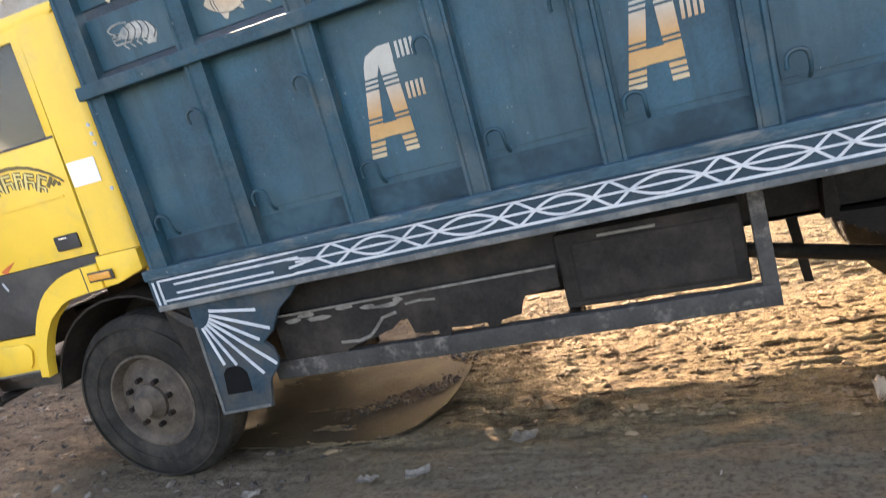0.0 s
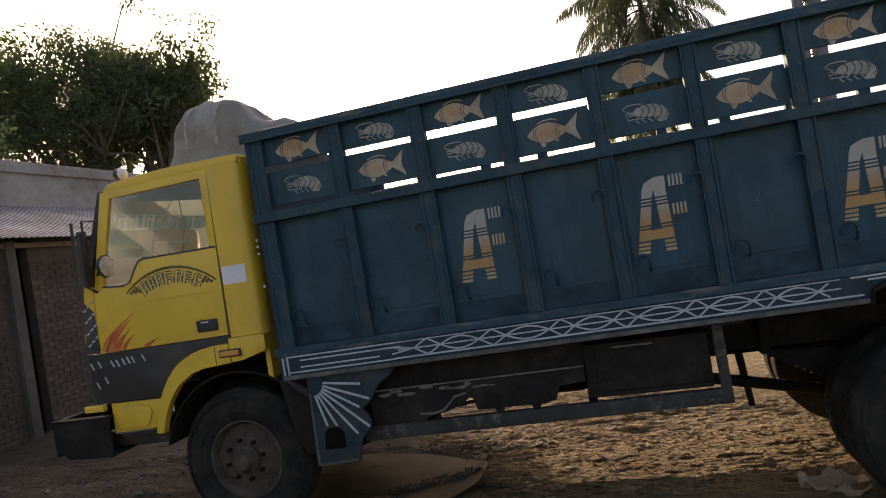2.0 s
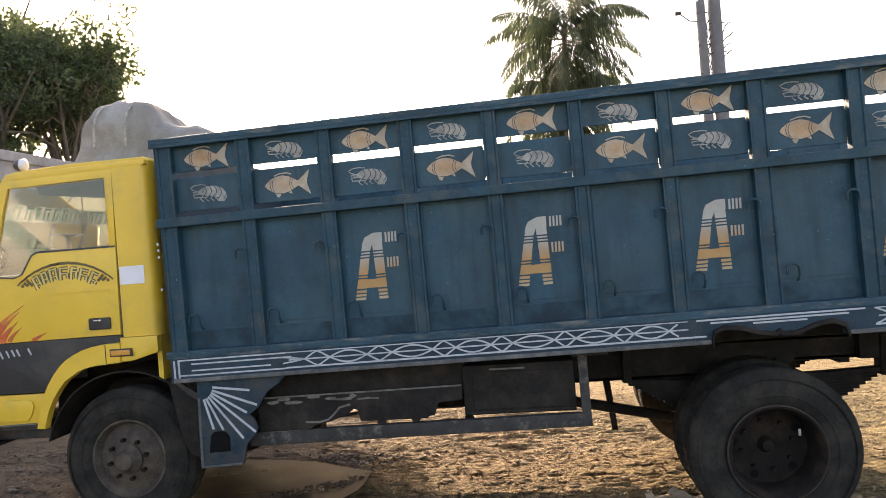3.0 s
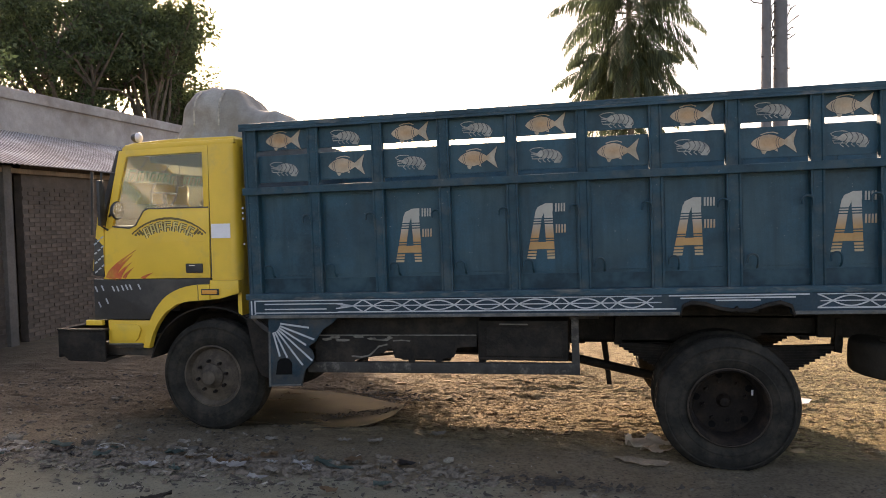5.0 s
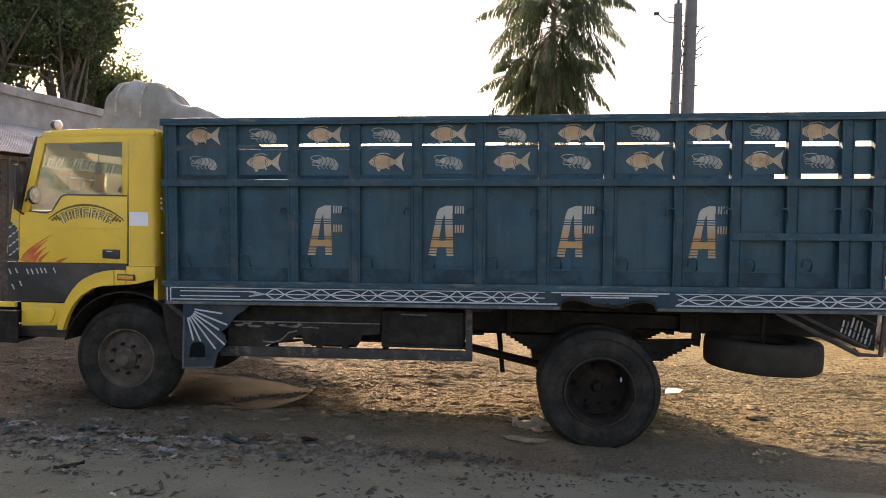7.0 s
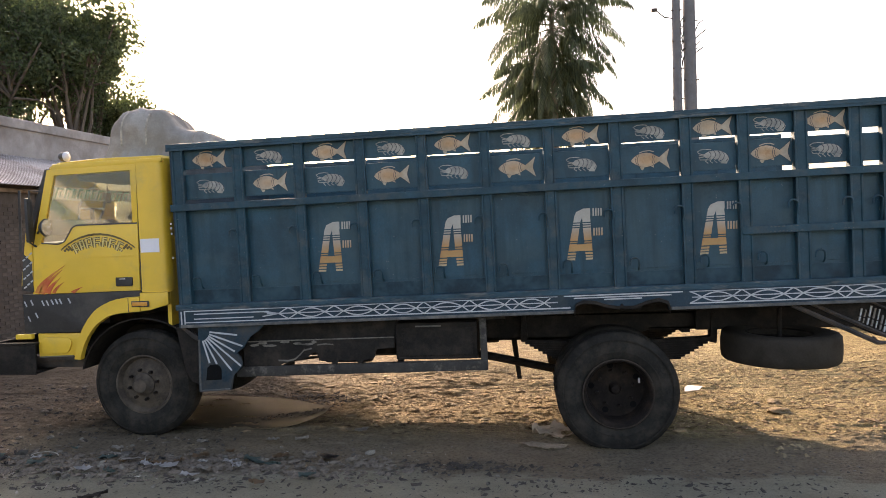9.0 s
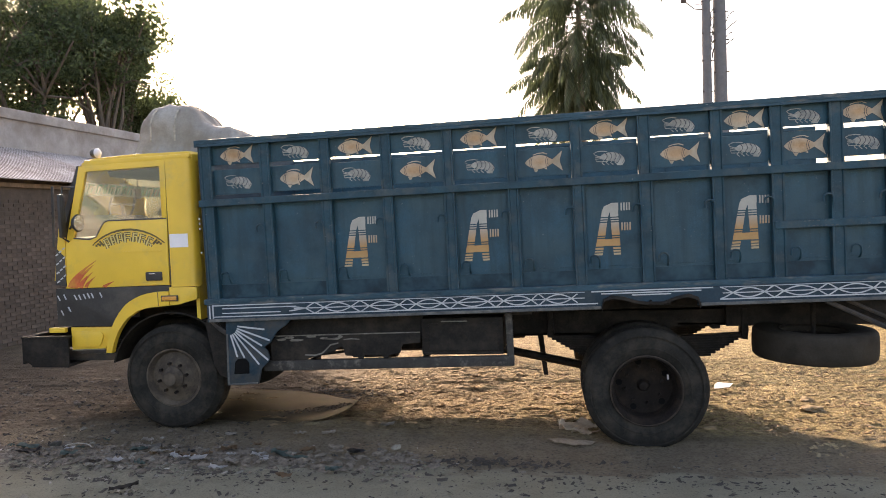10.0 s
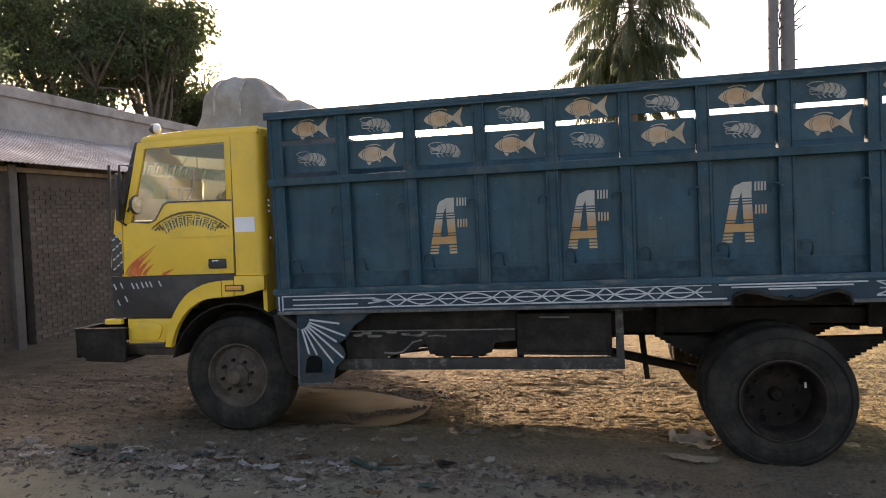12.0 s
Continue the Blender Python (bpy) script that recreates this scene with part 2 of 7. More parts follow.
def thing(name, label, category, at=(0, 0, 0), group="", kind=""):
    ob = new(name)
    ob.empty_display_size = 0.2
    ob.matrix_basis = Matrix.Translation(at)
    return tagged(ob, label, category, group, kind)


def box(bm, x0, x1, y0, y1, z0, z1, bevel=0.0, mi=0):
    vs = [bm.verts.new(p) for p in ((x0, y0, z0), (x1, y0, z0), (x1, y1, z0), (x0, y1, z0), (x0, y0, z1), (x1, y0, z1), (x1, y1, z1), (x0, y1, z1))]
    fs = [bm.faces.new([vs[i] for i in q]) for q in ((3, 2, 1, 0), (4, 5, 6, 7), (0, 1, 5, 4), (1, 2, 6, 5), (2, 3, 7, 6), (3, 0, 4, 7))]
    for f in fs:
        f.material_index = mi
    if bevel:
        es = list({e for f in fs for e in f.edges})
        bmesh.ops.bevel(bm, geom=es, offset=bevel, segments=2, affect="EDGES", profile=0.6)
    return bm


def boxed(*a, **k):
    return box(bmesh.new(), *a, **k)


def slab(bm, pts, y0, y1, bevel=0.0, mi=0):
    """A plate: an outline in x, z between two depths y0 and y1."""
    a = [bm.verts.new((x, y0, z)) for x, z in pts]
    b = [bm.verts.new((x, y1, z)) for x, z in pts]
    fs = [bm.faces.new(a), bm.faces.new(b[::-1])]
    n = len(pts)
    fs += [bm.faces.new((a[i], b[i], b[(i + 1) % n], a[(i + 1) % n])) for i in range(n)]
    for f in fs:
        f.material_index = mi
    if bevel:
        es = [e for e in fs[0].edges] + [e for e in fs[1].edges]
        bmesh.ops.bevel(bm, geom=es, offset=bevel, segments=2, affect="EDGES", profile=0.6)
    return bm


def tube(bm, pts, r, n=8, closed=False, r_end=None, mi=0):
    pts = [Vector(p) for p in pts]
    rings, side = [], None
    for i, p in enumerate(pts):
        a, b = pts[max(0, i - 1)], pts[min(len(pts) - 1, i + 1)]
        if closed:
            a, b = pts[i - 1], pts[(i + 1) % len(pts)]
        d = (b - a).normalized()
        if side is None or abs(side.dot(d)) > 0.95:
            side = d.orthogonal().normalized()
        side = (side - d * side.dot(d)).normalized()
        up = d.cross(side)
        rad = r if r_end is None else r + (r_end - r) * i / max(1, len(pts) - 1)
        rings.append([bm.verts.new(p + (side * math.cos(2 * math.pi * k / n) + up * math.sin(2 * math.pi * k / n)) * rad) for k in range(n)])
    m = len(rings)
    for i in range(m if closed else m - 1):
        for k in range(n):
            f = bm.faces.new((rings[i][k], rings[i][(k + 1) % n], rings[(i + 1) % m][(k + 1) % n], rings[(i + 1) % m][k]))
            f.material_index = mi
    if not closed:
        bm.faces.new(rings[0][::-1])
        bm.faces.new(rings[-1])
    return bm


def lathe(bm, profile, centre, axis="y", n=40, closed=True):
    """Turn a profile of (radius, offset along the axis) round an axis."""
    rings = []
    for r, o in profile:
        ring = []
        for k in range(n):
            a = 2 * math.pi * k / n
            c, s = r * math.cos(a), r * math.sin(a)
            p = {"y": (c, o, s), "z": (c, s, o), "x": (o, c, s)}[axis]
            ring.append(bm.verts.new(Vector(centre) + Vector(p)))
        rings.append(ring)
    m = len(rings)
    for i in range(m if closed else m - 1):
        for k in range(n):
            bm.faces.new((rings[i][k], rings[i][(k + 1) % n], rings[(i + 1) % m][(k + 1) % n], rings[(i + 1) % m][k]))
    return bm


def stroke(bm, pts, w, y0, y1, mi=0):
    """A painted line of width w along points in x, z, a few millimetres proud: one ribbon with mitred bends."""
    pts = [Vector(p) for p in pts]
    ring = []
    for i, p in enumerate(pts):
        d = (pts[min(i + 1, len(pts) - 1)] - pts[max(i - 1, 0)]).normalized()
        s = Vector((-d.y, d.x)) * w / 2
        a, b = p + s, p - s
        ring.append([bm.verts.new(c) for c in ((a.x, y0, a.y), (b.x, y0, b.y), (b.x, y1, b.y), (a.x, y1, a.y))])
    faces = [bm.faces.new(ring[0]), bm.faces.new(ring[-1][::-1])]
    for i in range(len(pts) - 1):
        for k in range(4):
            faces.append(bm.faces.new((ring[i][k], ring[i + 1][k], ring[i + 1][(k + 1) % 4], ring[i][(k + 1) % 4])))
    for f in faces:
        f.material_index = mi
    return bm


def lattice(a, b, step):
    n = max(1, round((b - a) / step))
    return [a + (b - a) * i / n for i in range(n + 1)]


def grain(x, y, seed=0):
    """Smooth value noise on arrays."""
    xi, yi = np.floor(x).astype(np.int64), np.floor(y).astype(np.int64)
    fx, fy = x - xi, y - yi
    fx, fy = fx * fx * (3 - 2 * fx), fy * fy * (3 - 2 * fy)

    def h(i, j):
        v = (i * 374761393 + j * 668265263 + seed * 1442695041) & 0x7FFFFFFF
        v = ((v ^ (v >> 13)) * 1274126177) & 0x7FFFFFFF
        return ((v ^ (v >> 16)) & 0xFFFF) / 65535.0

    a, b, c, d = h(xi, yi), h(xi + 1, yi), h(xi, yi + 1), h(xi + 1, yi + 1)
    return (a * (1 - fx) + b * fx) * (1 - fy) + (c * (1 - fx) + d * fx) * fy - 0.5


# ---------- ground ----------
GY = [-60, -3.0, -1.5, -0.9, -0.5, 0.3, 1.0, 2.0, 3.2, 6.0, 400]
GZ = [0.17, 0.17, 0.16, 0.06, 0.0, -0.05, -0.12, -0.19, -0.24, -0.26, -0.26]


def ground_base(x, y):
    near = np.clip(1 - np.maximum(np.abs(np.asarray(x) - 2) - 6, 0) / 10, 0, 1) * np.clip(1 - np.abs(np.asarray(y)) / 6, 0, 1)
    rut = 0.035 * np.exp(-((np.asarray(x) - 4.21) / 0.42) ** 2 - ((np.asarray(y) - 0.08) / 0.34) ** 2)     # where the rear tyre has sunk in
    return np.interp(y, GY, GZ) + 0.014 * np.clip(2 - np.asarray(x), -6, 6) * near - rut


def ground_z(x, y):
    """Height of the ground with its clods, ruts and crumbs."""
    x, y = np.asarray(x, float), np.asarray(y, float)
    z = ground_base(x, y)
    yard = np.clip((y + 0.4) / 0.8, 0, 1)
    edge = np.exp(-((y + 0.75) / 0.35) ** 2)
    z = z + 0.05 * grain(x * 0.7, y * 0.7, 1) * (0.4 + 0.6 * yard)
    z = z + 0.026 * grain(x * 2.2, y * 5, 2) * (0.15 + 0.85 * yard)
    crust = np.maximum(grain(x * 2.2, y * 13, 3), -0.15) + 0.6 * np.maximum(grain(x * 6.3 + 2 * grain(x, y, 8), y * 24, 6), -0.1)
    z = z + yard * (1 - 0.35 * np.clip((x - 2.6) / 2.2, 0, 1)) * (0.027 - 0.008 * np.clip((y - 1.2) / 1.0, 0, 1)) * crust * np.clip(1.2 + 2 * grain(x * 0.8, y * 0.8, 7), 0.3, 1.6)
    worn = 1 - 0.2 * np.clip((x - 2.6) / 2.2, 0, 1)
    # broken crust: flat flakes with sharp edges, thick in some patches and trodden away in others
    patch = np.clip(0.55 + 2.2 * grain(x * 0.9 + 4, y * 1.7, 21), 0.1, 1.3) * yard * worn
    warp = 0.35 * grain(x * 3.3, y * 5.1, 22)
    z = z + 0.017 * patch * np.clip(grain(x * 2.7 + warp, y * 9.5 + 2 * warp, 23) * 9 + 0.2, 0, 1)
    z = z + 0.009 * patch * np.clip(grain(x * 7.5 + warp, y * 25 + 3 * warp, 24) * 8 + 0.3, 0, 1)
    # loose round clods, and a few larger lumps
    clods = yard * (0.045 * np.clip(grain(x * 13, y * 15, 31) - 0.34, 0, 1) + 0.075 * np.clip(grain(x * 5.5 + warp, y * 7, 32) - 0.36, 0, 1) + 0.025 * np.clip(grain(x * 26, y * 30, 33) - 0.26, 0, 1))
    z = z + (0.004 + 0.013 * yard * worn + 0.010 * edge * worn) * grain(x * 11, y * 34, 4)
    return z + (0.003 + 0.010 * yard * np.clip(0.7 + 2 * grain(x * 1.6, y * 2.6, 12), 0.15, 1.6)) * grain(x * 27, y * 52, 5) + clods


def ground_material():
    mat = bpy.data.materials.new("earth_and_road")
    mat.use_nodes = True
    n, link = mat.node_tree.nodes, mat.node_tree.links.new
    bsdf = n["Principled BSDF"]
    geo, sep = n.new("ShaderNodeNewGeometry"), n.new("ShaderNodeSeparateXYZ")
    link(geo.outputs["Position"], sep.inputs[0])

    def tex(sc, det, ro=0.6):
        t = n.new("ShaderNodeTexNoise")
        t.inputs["Scale"].default_value, t.inputs["Detail"].default_value, t.inputs["Roughness"].default_value = sc, det, ro
        link(geo.outputs["Position"], t.inputs["Vector"])
        return t.outputs["Fac"]

    def rng(src, a, b, c=0.0, d=1.0):
        r = n.new("ShaderNodeMapRange")
        for k, v in zip(("From Min", "From Max", "To Min", "To Max"), (a, b, c, d)):
            r.inputs[k].default_value = v
        link(src, r.inputs["Value"])
        return r.outputs[0]

    def mixc(f, a, b):
        m = n.new("ShaderNodeMixRGB")
        for i, v in enumerate((f, a, b)):
            if isinstance(v, tuple):
                m.inputs[i].default_value = (*v, 1)
            else:
                link(v, m.inputs[i])
        return m.outputs[0]

    wob = n.new("ShaderNodeMath")
    wob.operation = "ADD"
    link(sep.outputs["Y"], wob.inputs[0])
    link(rng(tex(1.4, 6), 0.2, 0.8, -0.5, 0.5), wob.inputs[1])
    earth = mixc(rng(tex(1.1, 7, 0.7), 0.35, 0.65), (0.25, 0.172, 0.086), (0.345, 0.255, 0.135))
    dry = mixc(rng(tex(1.6, 7, 0.7), 0.35, 0.65), (0.265, 0.20, 0.088), (0.36, 0.285, 0.135))
    earth = mixc(rng(sep.outputs["X"], 2.6, 5.0), earth, dry)
    earth = mixc(rng(tex(23, 5), 0.45, 0.75), earth, (0.12, 0.078, 0.042))
    earth = mixc(rng(tex(75, 4), 0.56, 0.7), earth, (0.40, 0.31, 0.175))
    earth = mixc(rng(tex(120, 3), 0.55, 0.65), earth, (0.085, 0.055, 0.03))
    flow = n.new("ShaderNodeMapping")
    flow.inputs["Scale"].default_value = (5.0, 26.0, 1.0)
    link(geo.outputs["Position"], flow.inputs[0])
    streak = n.new("ShaderNodeTexNoise")
    streak.inputs["Scale"].default_value, streak.inputs["Detail"].default_value, streak.inputs["Roughness"].default_value = 1.0, 8.0, 0.7
    link(flow.outputs[0], streak.inputs["Vector"])
    earth = mixc(rng(streak.outputs["Fac"], 0.54, 0.60), earth, (0.095, 0.060, 0.032))
    earth = mixc(rng(streak.outputs["Fac"], 0.42, 0.30), earth, (0.45, 0.365, 0.22))
    road = mixc(rng(tex(2.0, 7, 0.7), 0.35, 0.65), (0.232, 0.212, 0.148), (0.31, 0.286, 0.206))
    road = mixc(rng(tex(70, 4), 0.5, 0.8), road, (0.145, 0.130, 0.094))
    # brown soil of the road edge, darkened further for the truck's shade
    verge = mixc(rng(tex(2.6, 8, 0.72), 0.35, 0.65), (0.165, 0.128, 0.084), (0.24, 0.192, 0.130))
    verge = mixc(rng(tex(38, 5), 0.45, 0.7), verge, (0.092, 0.070, 0.046))
    col = mixc(rng(wob.outputs[0], -0.95, -0.75), road, verge)
    # shade on the left of the yard, put into the earth colour
    shade_earth = mixc(rng(tex(1.7, 8, 0.7), 0.35, 0.65), (0.09, 0.067, 0.044), (0.165, 0.125, 0.082))
    shade_earth = mixc(rng(tex(30, 5), 0.5, 0.75), shade_earth, (0.07, 0.052, 0.036))
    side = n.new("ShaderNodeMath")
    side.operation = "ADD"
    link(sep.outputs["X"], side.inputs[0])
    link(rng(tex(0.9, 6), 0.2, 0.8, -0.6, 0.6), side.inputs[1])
    earth = mixc(rng(side.outputs[0], 0.2, 1.3), shade_earth, earth)
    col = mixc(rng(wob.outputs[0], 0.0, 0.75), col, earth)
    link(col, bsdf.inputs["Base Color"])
    bsdf.inputs["Roughness"].default_value = 0.95
    bsdf.inputs["Specular IOR Level"].default_value = 0.2
    bp = n.new("ShaderNodeBump")
    bp.inputs["Strength"].default_value, bp.inputs["Distance"].default_value = 1.0, 0.032
    rough_sum = n.new("ShaderNodeMath")
    rough_sum.operation = "ADD"
    link(tex(70, 9, 0.78), rough_sum.inputs[0])
    link(streak.outputs["Fac"], rough_sum.inputs[1])
    link(rough_sum.outputs[0], bp.inputs["Height"])
    link(bp.outputs[0], bsdf.inputs["Normal"])
    return mat


def make_ground():
    def axis(lo, hi, step, far):
        near = np.arange(lo, hi + 1e-6, step)
        out, d = [], step * 1.6
        while (out[-1] if out else 0) < far:
            out.append((out[-1] if out else 0) + d)
            d *= 1.35
        out = np.array(out)
        return np.concatenate([lo - out[::-1], near, hi + out])

    xs, ys = axis(-3.0, 8.5, 0.0145, 380), axis(-1.8, 4.2, 0.0095, 380)
    gx, gy = np.meshgrid(xs, ys)
    gz = ground_z(gx, gy)
    nx, ny = len(xs), len(ys)
    me = bpy.data.meshes.new("ground")
    co = np.stack([gx, gy, gz], -1).reshape(-1, 3)
    idx = (np.arange(ny - 1)[:, None] * nx + np.arange(nx - 1)[None]).ravel()
    faces = np.stack([idx, idx + 1, idx + nx + 1, idx + nx], 1)
    me.from_pydata(co.tolist(), [], faces.tolist())
    me.materials.append(ground_material())
    me.shade_smooth()
    return tagged(new("ground", me), "rutted tan earth yard meeting a dusty grey road", "ground", kind="structure")


make_ground()

# ---------- truck ----------
WIDE = 2.4                      # width of the cargo body
BODY = Matrix.Translation((0.45, 0, 1.015)) @ Matrix.Rotation(radians(-0.9), 4, "Y")
truck = thing("cargo_truck", "blue cargo truck with a yellow cab parked on bare earth", "truck", (2.1, 1.2, 0))
HERE = Matrix.Translation((-2.1, -1.2, 0))      # puts parts given in world metres under the truck


def tpart(name, bm, mat, label="", smooth=0.0, parent=None):
    return part(name, bm, mat, parent or truck, label, smooth, None if parent else HERE.copy())


# cargo body: floor and far side in one mesh, near side in panels, posts, planks and rails
HIGH, LONG = 1.585, 5.935
POSTS = [0.06, 0.60, 1.13, 1.66, 2.185, 2.71, 3.23, 3.755, 4.31, 4.75, 5.18, 5.585, 5.828]
POST_W = [0.10, 0.09, 0.09, 0.09, 0.085, 0.085, 0.09, 0.10, 0.09, 0.095, 0.10, 0.095, 0.105]

bm = bmesh.new()
box(bm, 0.05, LONG, 0.09, WIDE - 0.09, 0.09, 0.15)
cargo = part("cargo_body", bm, M_BLUE_DARK, truck, "dark steel floor of the cargo body", at=HERE @ BODY)


def bpart(name, bm, mat, label="", smooth=0.0):
    return part(name, bm, mat, cargo, label, smooth)


for y in (0.62, 1.66):
    bpart("bearer", boxed(0.1, LONG - 0.05, y, y + 0.12, -0.10, 0.09, 0.008), M_UNDER, "long dark steel bearer")
for u in lattice(0.3, 5.7, 0.6):
    bpart("crossmember", boxed(u, u + 0.07, 0.06, WIDE - 0.06, 0.0, 0.088, 0.006), M_UNDER)
# side panels between the posts, on both long sides
def ribbed_panel(u0, u1, y, v0, v1, face):
    """A sheet steel panel with a shallow pressed field and a lower lap."""
    bm = bmesh.new()
    box(bm, u0, u1, y, y + 0.012 * face, v0, v1)
    box(bm, u0 + 0.02, u1 - 0.02, y - 0.004 * face, y, v0 + 0.14, v1 - 0.03, 0.0018)
    return bm


for i in range(len(POSTS) - 1):
    u0, u1 = POSTS[i] + POST_W[i] - 0.005, POSTS[i + 1] + 0.005
    bpart("side_panel", ribbed_panel(u0, u1, 0.064, 0.20, 1.01, 1), M_BLUE, "grimy blue steel side panel")
    bpart("lower_strip", boxed(u0, u1, 0.052, 0.0595, 0.20, 0.315, 0.002), M_STRIP, "dark blue strip along the foot of a panel")
    bpart("side_panel", ribbed_panel(u0, u1, WIDE - 0.045, 0.20, 1.01, -1), M_BLUE)
    # planks above the middle rail, with open slots between them
    sag = 0.004 * math.sin(i * 2.1)
    for v0, v1 in ((1.104 + sag, 1.322 + sag), (1.366 - sag, 1.545)):
        if i < len(POSTS) - 2:
            low = v0 < 1.2              # the lower plank has its rear corners cut away beside the post
            ends = [(u1 - 0.011, v0), (u1 - 0.011, v0 + 0.034), (u1 + 0.03, v0 + 0.034), (u1 + 0.03, v1 - 0.03), (u1 - 0.011, v1 - 0.03), (u1 - 0.011, v1)] if low else [(u1 + 0.03, v0), (u1 + 0.03, v1)]
            bpart("side_plank", slab(bmesh.new(), [(u0 - 0.03, v0)] + ends + [(u0 - 0.03, v1)], 0.050, 0.072, 0.002), M_BLUE, "blue painted upper plank")
        bpart("side_plank", boxed(u0 - 0.03, u1 + 0.03, WIDE - 0.072, WIDE - 0.050, v0, min(v1, 1.531), 0.003), M_BLUE)
for v0, v1 in ((1.104, 1.322), (1.366, 1.545)):
    bpart("side_plank", boxed(5.675, 5.835, 0.050, 0.072, v0, v1, 0.003), M_BLUE)

# posts: folded channels that stand proud, with flanges
for u, w in zip(POSTS, POST_W):
    for y, s in ((0.0, 1), (WIDE, -1)):
        prof = [(u, 0.002), (u + 0.012, 0.002), (u + 0.018, 0.012), (u + w - 0.018, 0.012), (u + w - 0.012, 0.002), (u + w, 0.002), (u + w, 0.066), (u, 0.066)]
        bm = bmesh.new()
        lo, hi = ([bm.verts.new((px, y + py * s, v)) for px, py in prof] for v in (0.19, 1.545))
        bm.faces.new(lo)
        bm.faces.new(hi[::-1])
        for k in range(8):
            bm.faces.new((lo[k], hi[k], hi[(k + 1) % 8], lo[(k + 1) % 8]))
        bpart("post", bm, M_POST, "dark blue folded steel post")

# long rails
for y, s in ((0.0, 1), (WIDE, -1)):
    bm = bmesh.new()
    low = 0.0 if s > 0 else 0.014           # the far side hangs a little lower
    box(bm, 0.02, LONG, y - 0.012 * s, y + 0.075 * s, 1.545 - low, HIGH - low, 0.006)
    box(bm, 0.02, LONG, y - 0.012 * s, y - 0.004 * s, 1.525 - low, 1.546 - low, 0.002)
    bpart("top_rail", bm, M_RAIL, "worn steel capping rail")
    bpart("middle_rail", boxed(0.03, LONG, y - 0.014 * s, y + 0.082 * s, 1.006, 1.066, 0.006), M_POST, "blue middle rail")
    bm = bmesh.new()
    box(bm, 0.02, LONG + 0.025, y - 0.02 * s, y + 0.06 * s, 0.15, 0.20, 0.006)
    bpart("ledge_rail", bm, M_RAIL, "dusty ledge along the foot of the side")
short_rail = bpart("short_rail", boxed(4.76, LONG, -0.006, 0.05, 0.575, 0.635, 0.005), M_POST, "short repair bar across the rear bays")
rnd = random.Random(31)
for u0, count in ((4.97, 7), (5.43, 6), (5.17, 2)):
    for k in range(count):
        for v in (0.585, 0.622):
            if rnd.random() < 0.75:
                a, w = u0 + 0.031 * k, rnd.uniform(0.010, 0.026)
                part("paint_chip", slab(bmesh.new(), [(a, v), (a + w, v + 0.002), (a + w * 0.8, v + 0.008), (a + 0.002, v + 0.006)], -0.0075, -0.0055), M_LIP, short_rail, "bare white chip in the paint")

# frieze beam with a scalloped cut over the rear wheel
SCALLOP = [(3.425, 0.0), (3.428, 0.073), (3.491, 0.101), (3.588, 0.089), (3.684, 0.054), (3.775, 0.037), (3.793, 0.058), (3.812, 0.037),
           (3.893, 0.036), (3.989, 0.076), (4.085, 0.095), (4.157, 0.067), (4.172, 0.0)]
bm = bmesh.new()
slab(bm, [(0.05, 0.0)] + SCALLOP + [(LONG + 0.03, 0.0), (LONG + 0.025, 0.15), (0.05, 0.15)], -0.03, 0.03)
bpart("frieze_beam", bm, M_BLUE_DARK, "blue beam with a white painted lattice frieze")
# added dark lip that stands in for the shaded underside behind the cut
bm = bmesh.new()
slab(bm, [(3.424, -0.02)] + [(u, v - 0.014) for u, v in SCALLOP[1:-1]] + [(4.176, -0.02), (4.182, 0.01)] +
     [(u + 0.006, v + 0.008) for u, v in SCALLOP[-2:0:-1]] + [(3.416, 0.01)], -0.060, -0.031, 0.003)
bpart("wheel_scallop", bm, M_UNDER, "dark lip added to deepen the scalloped opening over the wheel", 40)
for u0, u1 in ((0.07, 3.415), (4.184, LONG + 0.01)):
    bpart("frieze_lip", boxed(u0, u1, -0.046, -0.0305, 0.002, 0.027, 0.004), M_LIP, "bare metal lower lip")
bpart("frieze_beam", boxed(0.05, LONG, WIDE - 0.03, WIDE + 0.03, 0, 0.15), M_BLUE_DARK)

YL = (-0.0335, -0.0305)


def line(bm, pts, w=0.009, lift=0.0):
    return stroke(bm, pts, w, YL[0] - lift, YL[1])


for v, u0, u1 in ((0.143, 0.10, 0.82), (0.116, 0.19, 0.86), (0.074, 0.19, 0.72), (0.045, 0.10, 0.82)):
    bm = bmesh.new()
    line(bm, [(u0, v), (u1, v)])
    bpart("painted_line", bm, M_WHITE, "white pinstripe at the head of the frieze")
for u in (0.075, 0.105):
    bm = bmesh.new()
    line(bm, [(u, 0.030), (u, 0.143)], 0.012)
    bpart("painted_line", bm, M_WHITE)
for u0, u1, v in ((3.34, 4.28, 0.143), (3.42, 4.19, 0.124), (3.66, 3.96, 0.106)):
    bm = bmesh.new()
    line(bm, [(u0, v), (u1, v)], 0.010)
    bpart("painted_line", bm, M_WHITE, "white pinstripe over the rear wheel")

MID, RISE = 0.096, 0.046


def oval(u0, u1):
    """Two strokes that bow into a pointed oval between two crossings."""
    bm = bmesh.new()
    for s in (-1, 1):
        line(bm, [(u0 + (u1 - u0) * k / 14, MID + s * 0.036 * math.sin(math.pi * k / 14) ** 0.92) for k in range(15)], 0.0095, 0.0004 + 0.0004 * s)
    return bm


